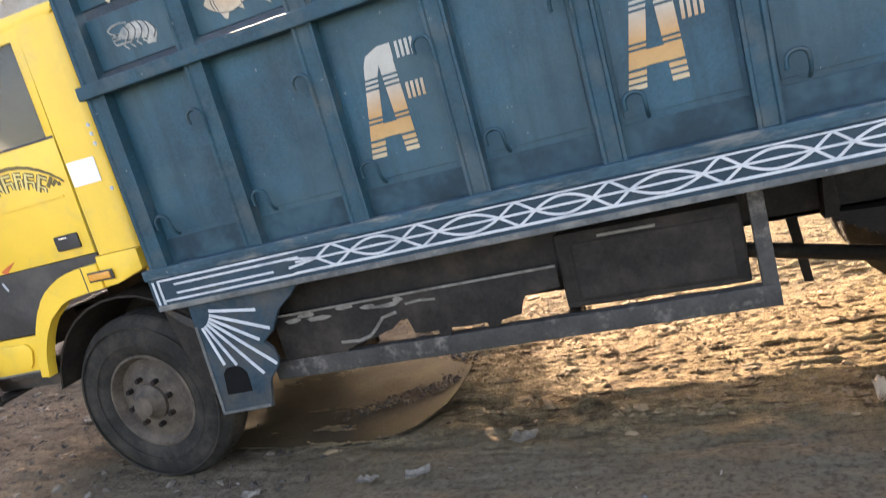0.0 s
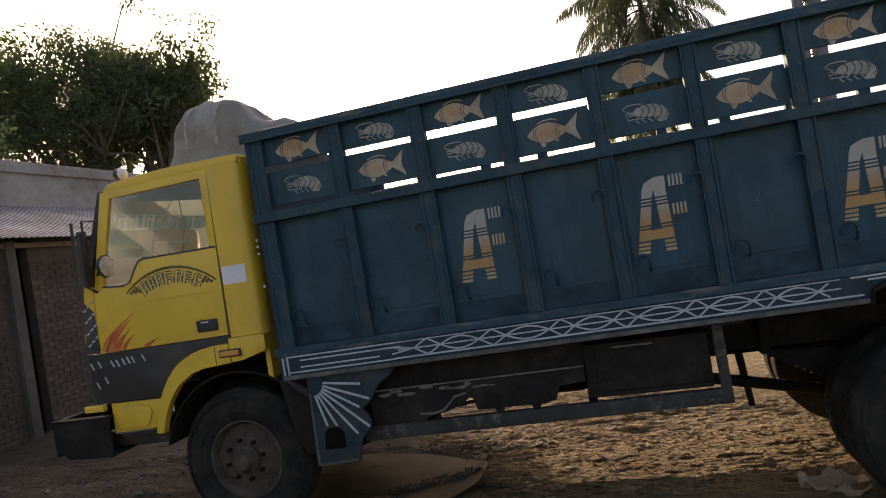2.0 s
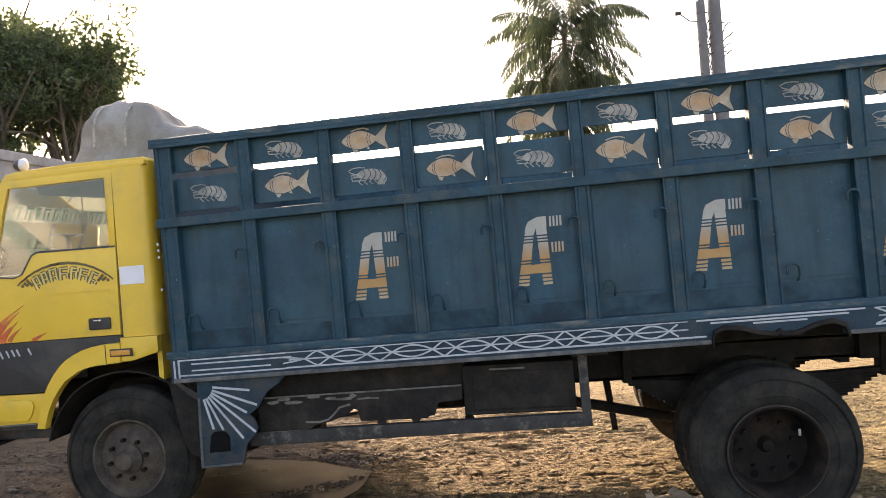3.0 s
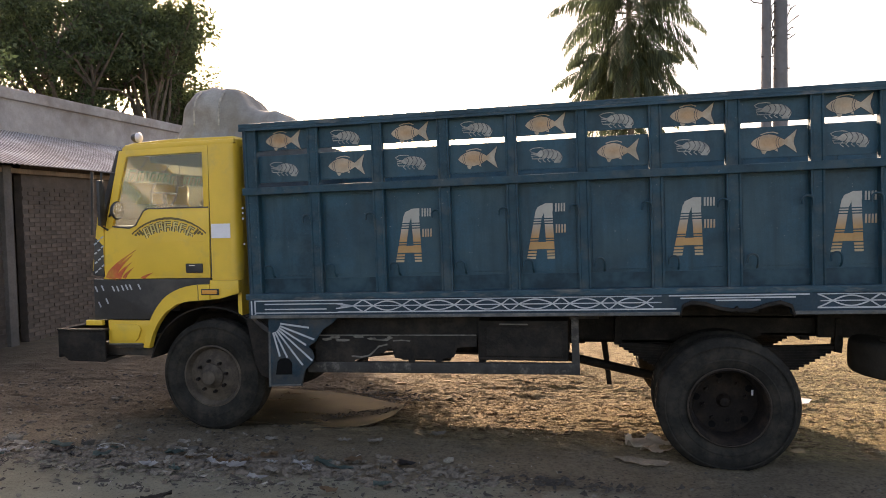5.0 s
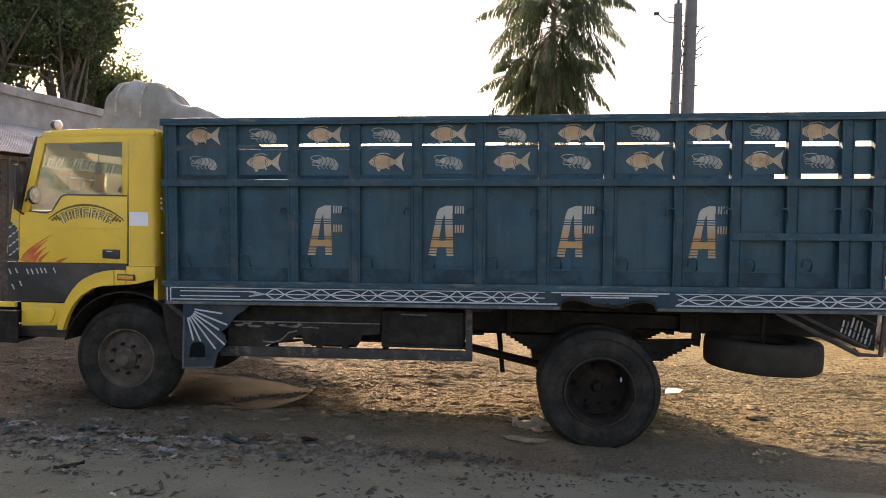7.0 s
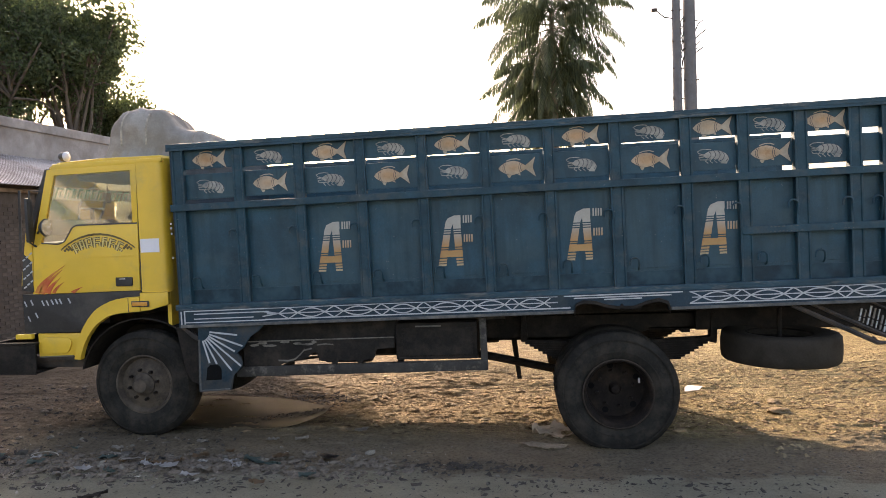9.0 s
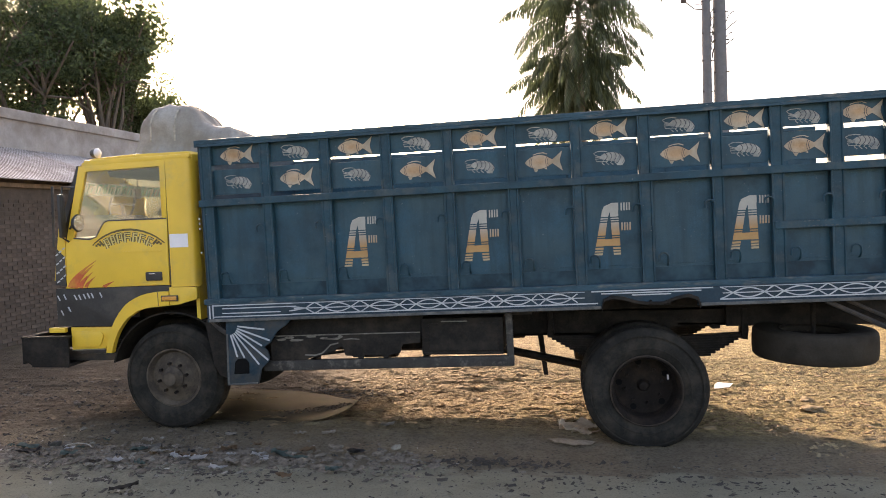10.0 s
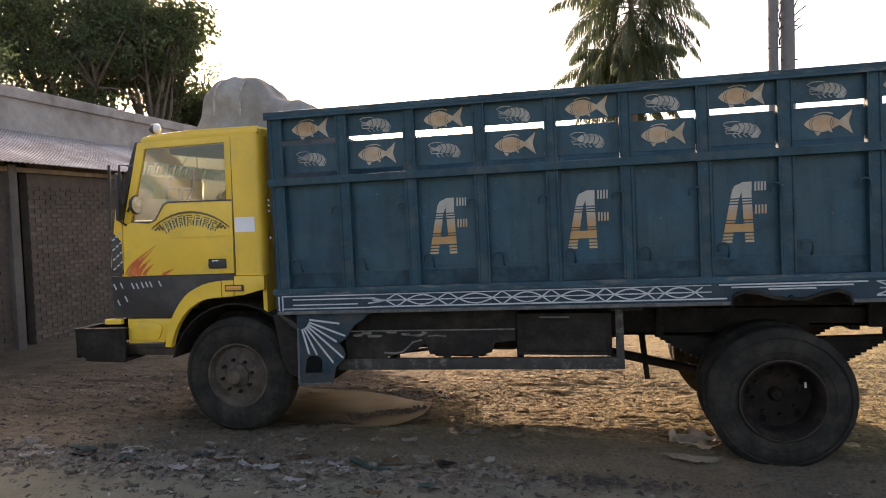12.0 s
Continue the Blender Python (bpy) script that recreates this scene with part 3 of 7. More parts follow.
def diamond(u0, u1):
    """Two strokes that run on from a crossing into a pointed diamond."""
    bm = bmesh.new()
    for s in (-1, 1):
        line(bm, [(u0 + (u1 - u0) * k, MID + s * RISE * h) for k, h in ((0, 0), (0.17, 0.36), (0.34, 0.72), (0.5, 1.0), (0.66, 0.72), (0.83, 0.36), (1, 0))], 0.0095, 0.0004 + 0.0004 * s)
    return bm


def tails(u0, u1, rise):
    """The loose ends of a run: two strokes from a crossing at u0 that spread to u1."""
    bm = bmesh.new()
    for s in (-1, 1):
        line(bm, [(u0, MID), ((u0 + u1) / 2, MID + s * rise * 0.55), (u1, MID + s * rise)], 0.0095, 0.0004 + 0.0004 * s)
    return bm


# hand-painted runs: the crossings are unevenly spaced
for run, first, (a, a_rise), (b, b_rise) in (
        ((0.944, 1.109, 1.345, 1.506, 1.76, 1.905, 2.122, 2.256, 2.507, 2.635, 2.86, 2.977, 3.182), diamond, (0.80, 0.020), (3.232, 0.036)),
        ((4.427, 4.662, 4.803, 5.05, 5.196, 5.448, 5.57, 5.80, 5.92), oval, (4.335, 0.046), (5.955, 0.02))):
    label = "white painted lattice of ovals and diamonds"
    for k in range(len(run) - 1):
        shape = first if k % 2 == 0 else (oval if first is diamond else diamond)
        bpart("painted_lattice", shape(run[k], run[k + 1]), M_WHITE, label)
    bpart("painted_lattice", tails(run[0], a, a_rise), M_WHITE, label)
    bpart("painted_lattice", tails(run[-1], b, b_rise), M_WHITE, label)
    left, right = (0.82, 3.29) if a < 4 else (4.33, LONG)
    for v, th, u0, u1 in ((0.143, 0.006, left, right), (MID, 0.008, left + 0.02, right), (0.048, 0.010, left, right + 0.10 * (a < 4))):
        bm = bmesh.new()
        line(bm, [(u0, v), (u1, v)], th, 0.0013)
        bpart("painted_line", bm, M_WHITE)


# painted letters: bars and stripes, white above and orange below
def letter_material():
    mat = material("letter_paint", (0.47, 0.47, 0.45), 0.6, vary=0.1, scale=10, fine=70, bump=0.04)
    n, link = mat.node_tree.nodes, mat.node_tree.links.new
    bsdf = n["Principled BSDF"]
    old = bsdf.inputs["Base Color"].links[0].from_socket
    coord, sep, ramp = n.new("ShaderNodeTexCoord"), n.new("ShaderNodeSeparateXYZ"), n.new("ShaderNodeValToRGB")
    link(coord.outputs["Generated"], sep.inputs[0])
    link(sep.outputs["Z"], ramp.inputs[0])
    ramp.color_ramp.elements[0].position, ramp.color_ramp.elements[0].color = 0.38, (0.85, 0.45, 0.16, 1)
    ramp.color_ramp.elements[1].position, ramp.color_ramp.elements[1].color = 0.70, (0.76, 0.73, 0.67, 1)
    foot = ramp.color_ramp.elements.new(0.0)
    foot.color = (0.9, 0.72, 0.48, 1)
    knee = ramp.color_ramp.elements.new(0.15)
    knee.color = (0.86, 0.5, 0.2, 1)
    m = n.new("ShaderNodeMixRGB")
    m.blend_type, m.inputs[0].default_value = "MULTIPLY", 1.0
    link(old, m.inputs[1])
    link(ramp.outputs[0], m.inputs[2])
    link(m.outputs[0], bsdf.inputs["Base Color"])
    return mat


M_LETTER = letter_material()


def letter(u, v):
    """The tall slanted capital A with the arms of an F, cut by stripes."""
    bm = bmesh.new()
    y0, y1 = 0.0565, 0.060

    def edge(table, h):
        hs = [p[0] for p in table]
        return float(np.interp(h, hs, [p[1] for p in table]))

    outer = [(0, 0.0), (0.36, 0.075), (0.40, 0.095), (0.415, 0.13), (0.42, 0.15)]
    inner = [(0, 0.066), (0.335, 0.125), (0.345, 0.14), (0.42, 0.15)]
    r_in = [(0, 0.155), (0.335, 0.138), (0.42, 0.138)]
    r_out = [(0, 0.212), (0.42, 0.20)]
    bands = [(0, 0.016), (0.024, 0.038), (0.046, 0.062), (0.072, 0.132), (0.141, 0.150), (0.159, 0.262), (0.271, 0.281), (0.290, 0.30), (0.309, 0.36), (0.36, 0.395), (0.395, 0.42)]
    for a, b in bands:
        if b <= 0.361:
            slab(bm, [(u + edge(outer, a), v + a), (u + edge(inner, a), v + a), (u + edge(inner, b), v + b), (u + edge(outer, b), v + b)], y0, y1)
            slab(bm, [(u + edge(r_in, a), v + a), (u + edge(r_out, a), v + a), (u + edge(r_out, b), v + b), (u + edge(r_in, b), v + b)], y0, y1)
        else:
            slab(bm, [(u + edge(outer, a), v + a), (u + 0.205, v + a), (u + 0.205, v + b), (u + edge(outer, b), v + b)], y0, y1)
    slab(bm, [(u + 0.078, v + 0.074), (u + 0.155, v + 0.074), (u + 0.15, v + 0.128), (u + 0.088, v + 0.128)], y0 + 0.0006, y1 - 0.0006)
    for v0, v1 in ((0.355, 0.418), (0.195, 0.258)):
        for k in range(4):
            slab(bm, [(u + 0.222 + k * 0.021, v + v0), (u + 0.234 + k * 0.021, v + v0), (u + 0.236 + k * 0.021, v + v1), (u + 0.224 + k * 0.021, v + v1)], y0, y1)
    bpart("painted_letter", bm, M_LETTER, "white and orange striped capital letter")


for u in (1.285, 2.32, 3.385, 4.445):
    letter(u, 0.428)


# plain painted motifs on the upper planks
def motif_material():
    """Orange in the middle of each motif, cream towards its rim, every one a little different."""
    mat = material("orange_motif_paint", (0.44, 0.345, 0.265), 0.6, vary=0.22, scale=9, fine=70, bump=0.05, dirt=(0.3, 0.21, 0.13), dirt_amount=0.35, dirt_scale=8)
    n, link = mat.node_tree.nodes, mat.node_tree.links.new
    bsdf = n["Principled BSDF"]
    old = bsdf.inputs["Base Color"].links[0].from_socket
    coord, grad, shift, info = n.new("ShaderNodeTexCoord"), n.new("ShaderNodeTexGradient"), n.new("ShaderNodeMapping"), n.new("ShaderNodeObjectInfo")
    shift.inputs["Location"].default_value = (-0.82, 0.0, -1.10)
    shift.inputs["Scale"].default_value = (2.0, 0.0, 2.2)
    grad.gradient_type = "SPHERICAL"
    link(coord.outputs["Generated"], shift.inputs[0])
    link(shift.outputs[0], grad.inputs[0])
    ramp, m, mul = n.new("ShaderNodeValToRGB"), n.new("ShaderNodeMixRGB"), n.new("ShaderNodeMath")
    ramp.color_ramp.elements[0].position, ramp.color_ramp.elements[0].color = 0.10, (0.86, 0.92, 0.90, 1)
    ramp.color_ramp.elements[1].position, ramp.color_ramp.elements[1].color = 0.75, (1.0, 0.78, 0.54, 1)
    link(grad.outputs["Fac"], mul.inputs[0])
    mul.operation = "MULTIPLY"
    link(ramp_out(n, link, info.outputs["Random"], 0.45, 1.25), mul.inputs[1])
    link(mul.outputs[0], ramp.inputs[0])
    m.blend_type, m.inputs[0].default_value = "MULTIPLY", 1.0
    link(old, m.inputs[1])
    link(ramp.outputs[0], m.inputs[2])
    link(m.outputs[0], bsdf.inputs["Base Color"])
    return mat


M_ORANGE = motif_material()


def motif_a(u, v):
    """A pale orange pointed oval with a forked end, dark outline and double hoops."""
    bm = bmesh.new()
    y = 0.0475
    half = [(0.0, 0.003), (0.016, 0.022), (0.042, 0.040), (0.080, 0.056), (0.122, 0.061), (0.162, 0.052), (0.195, 0.034), (0.222, 0.018), (0.252, 0.042), (0.304, 0.086), (0.296, 0.05), (0.286, 0.02)]
    ring = [(u + a, v + b) for a, b in half] + [(u + 0.283, v)] + [(u + a, v - b * 0.95) for a, b in half[::-1]]
    slab(bm, ring, y, 0.0515)
    stroke(bm, ring + ring[:1], 0.003, y - 0.001, y, 1)
    for t, h in ((0.050, 0.036), (0.064, 0.040), (0.180, 0.040), (0.194, 0.032)):
        stroke(bm, [(u + t - 0.014 * math.cos(s * 1.4), v + h * s) for s in (-1, -0.6, -0.2, 0.2, 0.6, 1)], 0.0035, y - 0.0012, y, 1)
    stroke(bm, [(u + 0.066, v + 0.060), (u + 0.105, v + 0.072), (u + 0.15, v + 0.074), (u + 0.182, v + 0.062)], 0.007, y - 0.001, 0.0515)
    slab(bm, [(u + 0.066, v - 0.050), (u + 0.108, v - 0.054), (u + 0.092, v - 0.080), (u + 0.078, v - 0.076)], y + 0.0004, 0.0515)
    slab(bm, [(u + 0.150, v - 0.050), (u + 0.176, v - 0.044), (u + 0.178, v - 0.064)], y + 0.0004, 0.0515)
    bpart("painted_motif", bm, [M_ORANGE, M_INK], "pale orange painted oval motif with a forked end")


def motif_b(u, v):
    """A grey banded oval with a curled end and trailing strokes."""
    bm = bmesh.new()
    y = 0.0475
    top = [(0.050, 0.012), (0.080, 0.034), (0.120, 0.043), (0.165, 0.041), (0.205, 0.028), (0.236, 0.004), (0.246, -0.022), (0.240, -0.044)]
    low = [(0.212, -0.050), (0.188, -0.038), (0.150, -0.026), (0.10, -0.020), (0.064, -0.010)]
    slab(bm, [(u + a, v + b) for a, b in top + low], y, 0.0515)
    for a, b, c in ((0.092, 0.038, -0.018), (0.128, 0.043, -0.022), (0.162, 0.041, -0.028), (0.194, 0.032, -0.038), (0.226, 0.012, -0.046)):
        stroke(bm, [(u + a + 0.018 * math.sin(math.pi * t) - 0.004 * t, v + b + (c - b) * t) for t in lattice(0, 1, 0.125)], 0.0045, y - 0.0015, y, 1)
    for k in range(3):
        stroke(bm, [(u + 0.058, v + 0.010 - 0.007 * k), (u + 0.014, v + 0.026 - 0.016 * k), (u + 0.002 + 0.012 * k, v + 0.040 - 0.034 * k), (u + 0.03, v + 0.054 - 0.040 * k), (u + 0.075, v + 0.056 - 0.042 * k), (u + 0.11, v + 0.050 - 0.040 * k)], 0.0055, y - 0.001, 0.0515)
    for k in range(4):
        stroke(bm, [(u + 0.080 + 0.034 * k, v - 0.018 - 0.003 * k), (u + 0.064 + 0.034 * k, v - 0.038), (u + 0.084 + 0.035 * k, v - 0.056)], 0.006, y - 0.001, 0.0515)
    slab(bm, [(u + 0.190, v - 0.040), (u + 0.236, v - 0.046), (u + 0.226, v - 0.066), (u + 0.18, v - 0.062)], y + 0.0003, 0.0515)
    bpart("painted_motif", bm, [M_MOTIF, M_INK], "grey painted oval motif with dark bands")


for i in range(len(POSTS) - 2):
    gap0, gap1 = POSTS[i] + POST_W[i], POSTS[i + 1]
    mid = (gap0 + gap1) / 2
    upper_first = (i % 2 == 0)
    (motif_a if upper_first else motif_b)(mid - (0.152 if upper_first else 0.126), 1.440)
    (motif_b if upper_first else motif_a)(mid - (0.126 if upper_first else 0.152), 1.212)


# rope hooks
def rope_hook(u, v, tall):
    bm = bmesh.new()
    pts = [(u - 0.055, 0.0, v - 0.03)] + [(u - 0.02 - 0.035 * math.cos(a), -0.005, v + 0.03 * math.sin(a)) for a in lattice(0.2, 3.0, 0.4)]
    pts += [(u + 0.016, 0.0, v - 0.03), (u + 0.016, 0.02, v - 0.06 - tall), (u + 0.016, 0.042, v - 0.07 - tall)]
    bpart("rope_hook", tube(bm, pts, 0.008, 6), M_POST, "bent steel rope hook", 60)


for i in range(len(POSTS) - 1):
    right = POSTS[i + 1]
    rope_hook(right - 0.005 if i < 11 else 5.80, 0.80, 0.10)
    if i < 11:
        rope_hook(POSTS[i] + POST_W[i] + 0.085, 0.40, 0.0)

# head board, tail board and loose end fittings
bpart("head_board", boxed(0.03, 0.06, 0.03, WIDE - 0.03, 0.15, HIGH, 0.004), M_BLUE_DARK, "blue steel head board behind the cab")
for y in lattice(0.25, WIDE - 0.25, 0.45):
    bpart("head_rib", boxed(0.0, 0.03, y, y + 0.06, 0.15, HIGH, 0.004), M_POST)
bpart("tail_board", boxed(LONG - 0.06, LONG - 0.03, 0.06, WIDE - 0.06, 0.15, 1.0, 0.004), M_BLUE_DARK, "closed lower tail board")
for y in lattice(0.1, WIDE - 0.16, 0.5):
    bpart("tail_rib", boxed(LONG - 0.03, LONG, y, y + 0.06, 0.15, 1.0, 0.004), M_POST)
for v in (0.905, 0.865, 0.82, 0.61):
    bpart("painted_dot", slab(bmesh.new(), [(0.022 + 0.007 * math.cos(a), v + 0.009 * math.sin(a)) for a in lattice(0, 5.6, 0.7)], -0.006, 0.0025), M_WHITE, "small white painted dot")
bm = bmesh.new()
box(bm, LONG + 0.005, LONG + 0.034, -0.038, -0.0305, -0.012, 0.19, 0.002)
bpart("corner_strap", bm, M_STEEL, "rusty strap over the corner of the beam")
for v in (0.12, 0.52):
    bpart("tail_hinge", tube(bmesh.new(), [(LONG - 0.005, 0.0, v), (LONG + 0.035, -0.005, v), (LONG + 0.035, 0.05, v)], 0.014, 6), M_STEEL, "rusty tail board hinge", 50)
# tail edge: bare pale strip below the middle rail, a bunched rag and its chain
bpart("worn_edge", slab(bmesh.new(), [(LONG - 0.008, 0.98), (LONG - 0.002, 0.90), (LONG + 0.004, 0.62), (LONG + 0.006, 0.30), (LONG + 0.016, 0.30), (LONG + 0.016, 0.62), (LONG + 0.012, 0.99)], 0.001, 0.03), M_TARP, "bare pale strip down the tail edge")
bm = bmesh.new()
bmesh.ops.create_icosphere(bm, subdivisions=3, radius=1.0)
for v in bm.verts:
    p = v.co.copy()
    k = 1.0 + 0.35 * noise.noise(p * 1.6 + Vector((4, 1, 0))) + 0.18 * noise.noise(p * 4.5)
    v.co = Vector((LONG + 0.03 + p.x * 0.040 * k - 0.012 * p.z, 0.05 + p.y * 0.035 * k, 1.10 + p.z * 0.115 * k))
bpart("tied_rag", bm, M_UNDER, "dark oily rag tied at the tail corner", 60)
links = [(LONG + 0.034 + 0.006 * math.sin(k * 2.2), 0.03, 1.0 - 0.05 * k) for k in range(9)]
bpart("tail_chain", tube(bmesh.new(), links, 0.009, 5), M_STEEL, "slack dark chain at the tail corner", 50)

# ---------- wheels ----------
R = 0.487


def wheel(name, x, y_face, z, flip, dual, hubbed, label):
    """A tyre with blocks on its shoulders, a dished rim and a hub. y_face is the outer side wall; flip is +1 where the inside lies at +y."""
    s = flip
    bm = bmesh.new()
    prof = [(0.262, 0.035), (0.30, 0.012), (0.36, 0.0), (0.42, 0.008), (0.462, 0.028), (0.478, 0.045), (R, 0.06), (R, 0.195), (0.478, 0.21),
            (0.462, 0.227), (0.42, 0.247), (0.36, 0.255), (0.30, 0.243), (0.262, 0.22)]
    lathe(bm, [(r, s * o) for r, o in prof], (0, 0, 0), n=64)
    holder = thing(name, "", "", (x, y_face, z))
    holder.parent = truck
    holder.matrix_basis = HERE @ Matrix.Translation((x, y_face, z)) @ Matrix.Scale(1.032 if dual else 1.0, 4)
    tagged(holder, label)
    part("tyre", bm, M_RUBBER, holder, "dusty worn black truck tyre", 50)
    # tread blocks and side wall rings
    bm = bmesh.new()
    for k in range(56):
        a = 2 * math.pi * k / 56
        for o0, o1, sh in ((0.064, 0.108, 0.0), (0.147, 0.191, 0.5)):
            b = a + sh * 2 * math.pi / 56
            rot = Matrix.Rotation(b, 4, "Y")
            n0 = len(bm.verts)
            box(bm, -0.018, 0.018, min(s * o0, s * o1), max(s * o0, s * o1), R - 0.012, R + 0.0015)
            bm.verts.ensure_lookup_table()
            for v in bm.verts[n0:]:
                v.co = rot @ v.co
    tagged(part("tread", bm, M_RUBBER, holder), kind="stuff")
    bm = bmesh.new()
    for rr in (0.335, 0.43):
        lathe(bm, [(rr, s * -0.001), (rr + 0.006, s * -0.003), (rr + 0.012, s * -0.0005), (rr + 0.006, s * 0.012)], (0, 0, 0), n=48)
    part("sidewall_ring", bm, M_RUBBER, holder, "", 50)
    bm = bmesh.new()
    if dual:
        lathe(bm, [(0.268, s * 0.03), (0.278, s * 0.008), (0.266, s * -0.002), (0.250, s * 0.016), (0.240, s * 0.12), (0.232, s * 0.20), (0.052, s * 0.205), (0.052, s * 0.22), (0.244, s * 0.22), (0.264, s * 0.16)], (0, 0, 0), n=40)
    else:
        lathe(bm, [(0.266, s * 0.045), (0.272, s * 0.025), (0.258, s * 0.022), (0.246, s * 0.04), (0.232, s * 0.075), (0.20, s * 0.07), (0.155, s * 0.03), (0.10, s * 0.022), (0.10, s * 0.04), (0.15, s * 0.05), (0.22, s * 0.10), (0.262, s * 0.12)], (0, 0, 0), n=40)
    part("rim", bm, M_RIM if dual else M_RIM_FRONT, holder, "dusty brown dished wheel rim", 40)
    bm = bmesh.new()
    d, q = (0.215, 0.55) if dual else (0.005, 1.0)
    lathe(bm, [(0.0001, s * (d - 0.06)), (0.06 * q, s * (d - 0.055)), (0.075 * q, s * (d - 0.02)), (0.105 * q, s * d), (0.11 * q, s * (d + 0.06)), (0.0001, s * (d + 0.08))], (0, 0, 0), n=24, closed=False)
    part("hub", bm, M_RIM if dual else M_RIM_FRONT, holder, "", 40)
    for k in range(8):
        a = 2 * math.pi * k / 8 + 0.2
        c = (0.15 if dual else 0.135)
        p = (c * math.cos(a), s * (0.195 if dual else 0.012), c * math.sin(a))
        bm = bmesh.new()
        lathe(bm, [(0.0001, p[1] - s * 0.022), (0.014, p[1] - s * 0.02), (0.016, p[1] + s * 0.02), (0.0001, p[1] + s * 0.022)], (p[0], 0, p[2]), n=6, closed=False)
        part("wheel_nut", bm, M_RIM, holder)
    if dual:
        bm = bmesh.new()
        lathe(bm, [(0.268, s * 0.004), (0.276, s * -0.004), (0.284, s * 0.002), (0.278, s * 0.012)], (0, 0, 0), n=48)
        part("rim_flange", bm, M_FLANGE, holder, "bare brown flange of the rim", 50)
        # pale chip painted for the bright ground seen through a rim hole
        part("balance_weight", boxed(0.186, 0.200, min(s * 0.19, s * 0.198), max(s * 0.19, s * 0.198), 0.045, 0.085, 0.002), M_STICKER, holder, "pale chip painted as sunlight seen through the rim")
        # black discs laid on the rim in place of shaded holes
        for k in range(5):
            a = 2 * math.pi * k / 5 + 0.5
            bm = bmesh.new()
            lathe(bm, [(0.0001, s * 0.199), (0.026, s * 0.199), (0.026, s * 0.204), (0.0001, s * 0.204)], (0.195 * math.cos(a), 0, 0.195 * math.sin(a)), n=12, closed=False)
            part("rim_hole", bm, M_HOLE, holder, "black disc drawn as a hole in the rim")
    return holder


FZ, RZ = 0.468, 0.387
wheel("front_wheel", -0.005, 0.215, FZ, 1, False, True, "dusty front wheel with a bulged hub")
wheel("front_wheel", -0.005, 2.185, FZ, -1, False, True, "dusty front wheel with a bulged hub")
for y, s in ((0.03, 1), (WIDE - 0.03, -1)):
    wheel("rear_wheel", 4.212, y, RZ, s, True, True, "outer rear wheel with a deep dished rim")
    wheel("rear_wheel", 4.212, y + s * 0.30, RZ, s, True, False, "inner rear wheel of a twin pair")

# spare wheel slung flat under the tail
bm = bmesh.new()
lathe(bm, [(0.25, -0.09), (0.29, -0.115), (0.40, -0.128), (0.452, -0.118), (0.468, -0.10), (0.474, -0.04), (0.474, 0.04), (0.468, 0.10), (0.452, 0.118), (0.40, 0.128), (0.29, 0.115), (0.25, 0.09)], (0, 0, 0), "z", 56)
spare = tpart("spare_wheel", bm, M_TYRE_WORN, "worn spare tyre slung flat under the tail", 50)
spare.matrix_basis = HERE @ Matrix.Translation((5.628, 0.44, 0.697)) @ Matrix.Rotation(radians(1.0), 4, "Y")
bm = bmesh.new()
lathe(bm, [(0.262, 0.11), (0.262, -0.10), (0.24, -0.06), (0.11, -0.02), (0.11, 0.0), (0.24, 0.0)], (0, 0, 0), "z", 36)
part("rim", bm, M_RIM, spare, "", 40)
bm = bmesh.new()
tube(bm, [(5.628, 0.44, 0.68), (5.628, 0.44, 1.02)], 0.02, 8)
tpart("spare_carrier", bm, M_UNDER, "dark steel bar that holds the spare wheel")

# ---------- chassis ----------
bm = bmesh.new()
for y in (0.78, 1.56):
    slab(bm, [(-0.9, 0.72), (4.3, 0.72), (4.6, 0.79), (6.2, 0.80), (6.2, 0.96), (-0.9, 0.96)], y, y + 0.012)
    box(bm, -0.9, 6.2, y, y + 0.06, 0.94, 0.955)
    box(bm, -0.9, 4.3, y, y + 0.06, 0.725, 0.74)
    box(bm, 4.6, 6.2, y, y + 0.06, 0.80, 0.815)
for x in (-0.6, 0.6, 1.6, 2.7, 3.6, 4.9, 6.0):
    box(bm, x, x + 0.07, 0.79, 1.62, 0.76, 0.92)
tpart("chassis_frame", bm, M_UNDER, "grimy steel ladder chassis")
tpart("tail_crossmember", boxed(5.0, 6.36, 0.70, 0.76, 0.795, 1.05, 0.01), M_UNDER, "dark steel beam under the tail", 40)
bm = bmesh.new()
tube(bm, [(4.212, 0.3, RZ), (4.212, 2.1, RZ)], 0.075, 12)
lathe(bm, [(0.0001, -0.2), (0.12, -0.16), (0.2, -0.03), (0.2, 0.05), (0.12, 0.17), (0.0001, 0.2)], (4.212, 1.2, RZ), "x", 24, closed=False)
tpart("rear_axle", bm, M_STEEL, "", 50)
tpart("propeller_shaft", tube(bmesh.new(), [(4.05, 1.15, 0.300), (1.6, 1.1, 0.836)], 0.040, 12), M_UNDER, "dark greasy propeller shaft", 50)
tpart("front_axle", tube(bmesh.new(), [(-0.005, 0.35, FZ - 0.06), (-0.005, 2.05, FZ - 0.06)], 0.055, 8), M_STEEL, "", 50)
# engine and gearbox
bm = bmesh.new()
box(bm, -0.75, 0.55, 0.92, 1.48, 0.62, 1.15, 0.05)
box(bm, 0.55, 1.5, 1.02, 1.38, 0.55, 0.9, 0.06)
box(bm, -0.4, 0.3, 1.0, 1.4, 0.45, 0.62, 0.04)
tpart("engine", bm, M_STEEL, "oily engine and gearbox", 40)
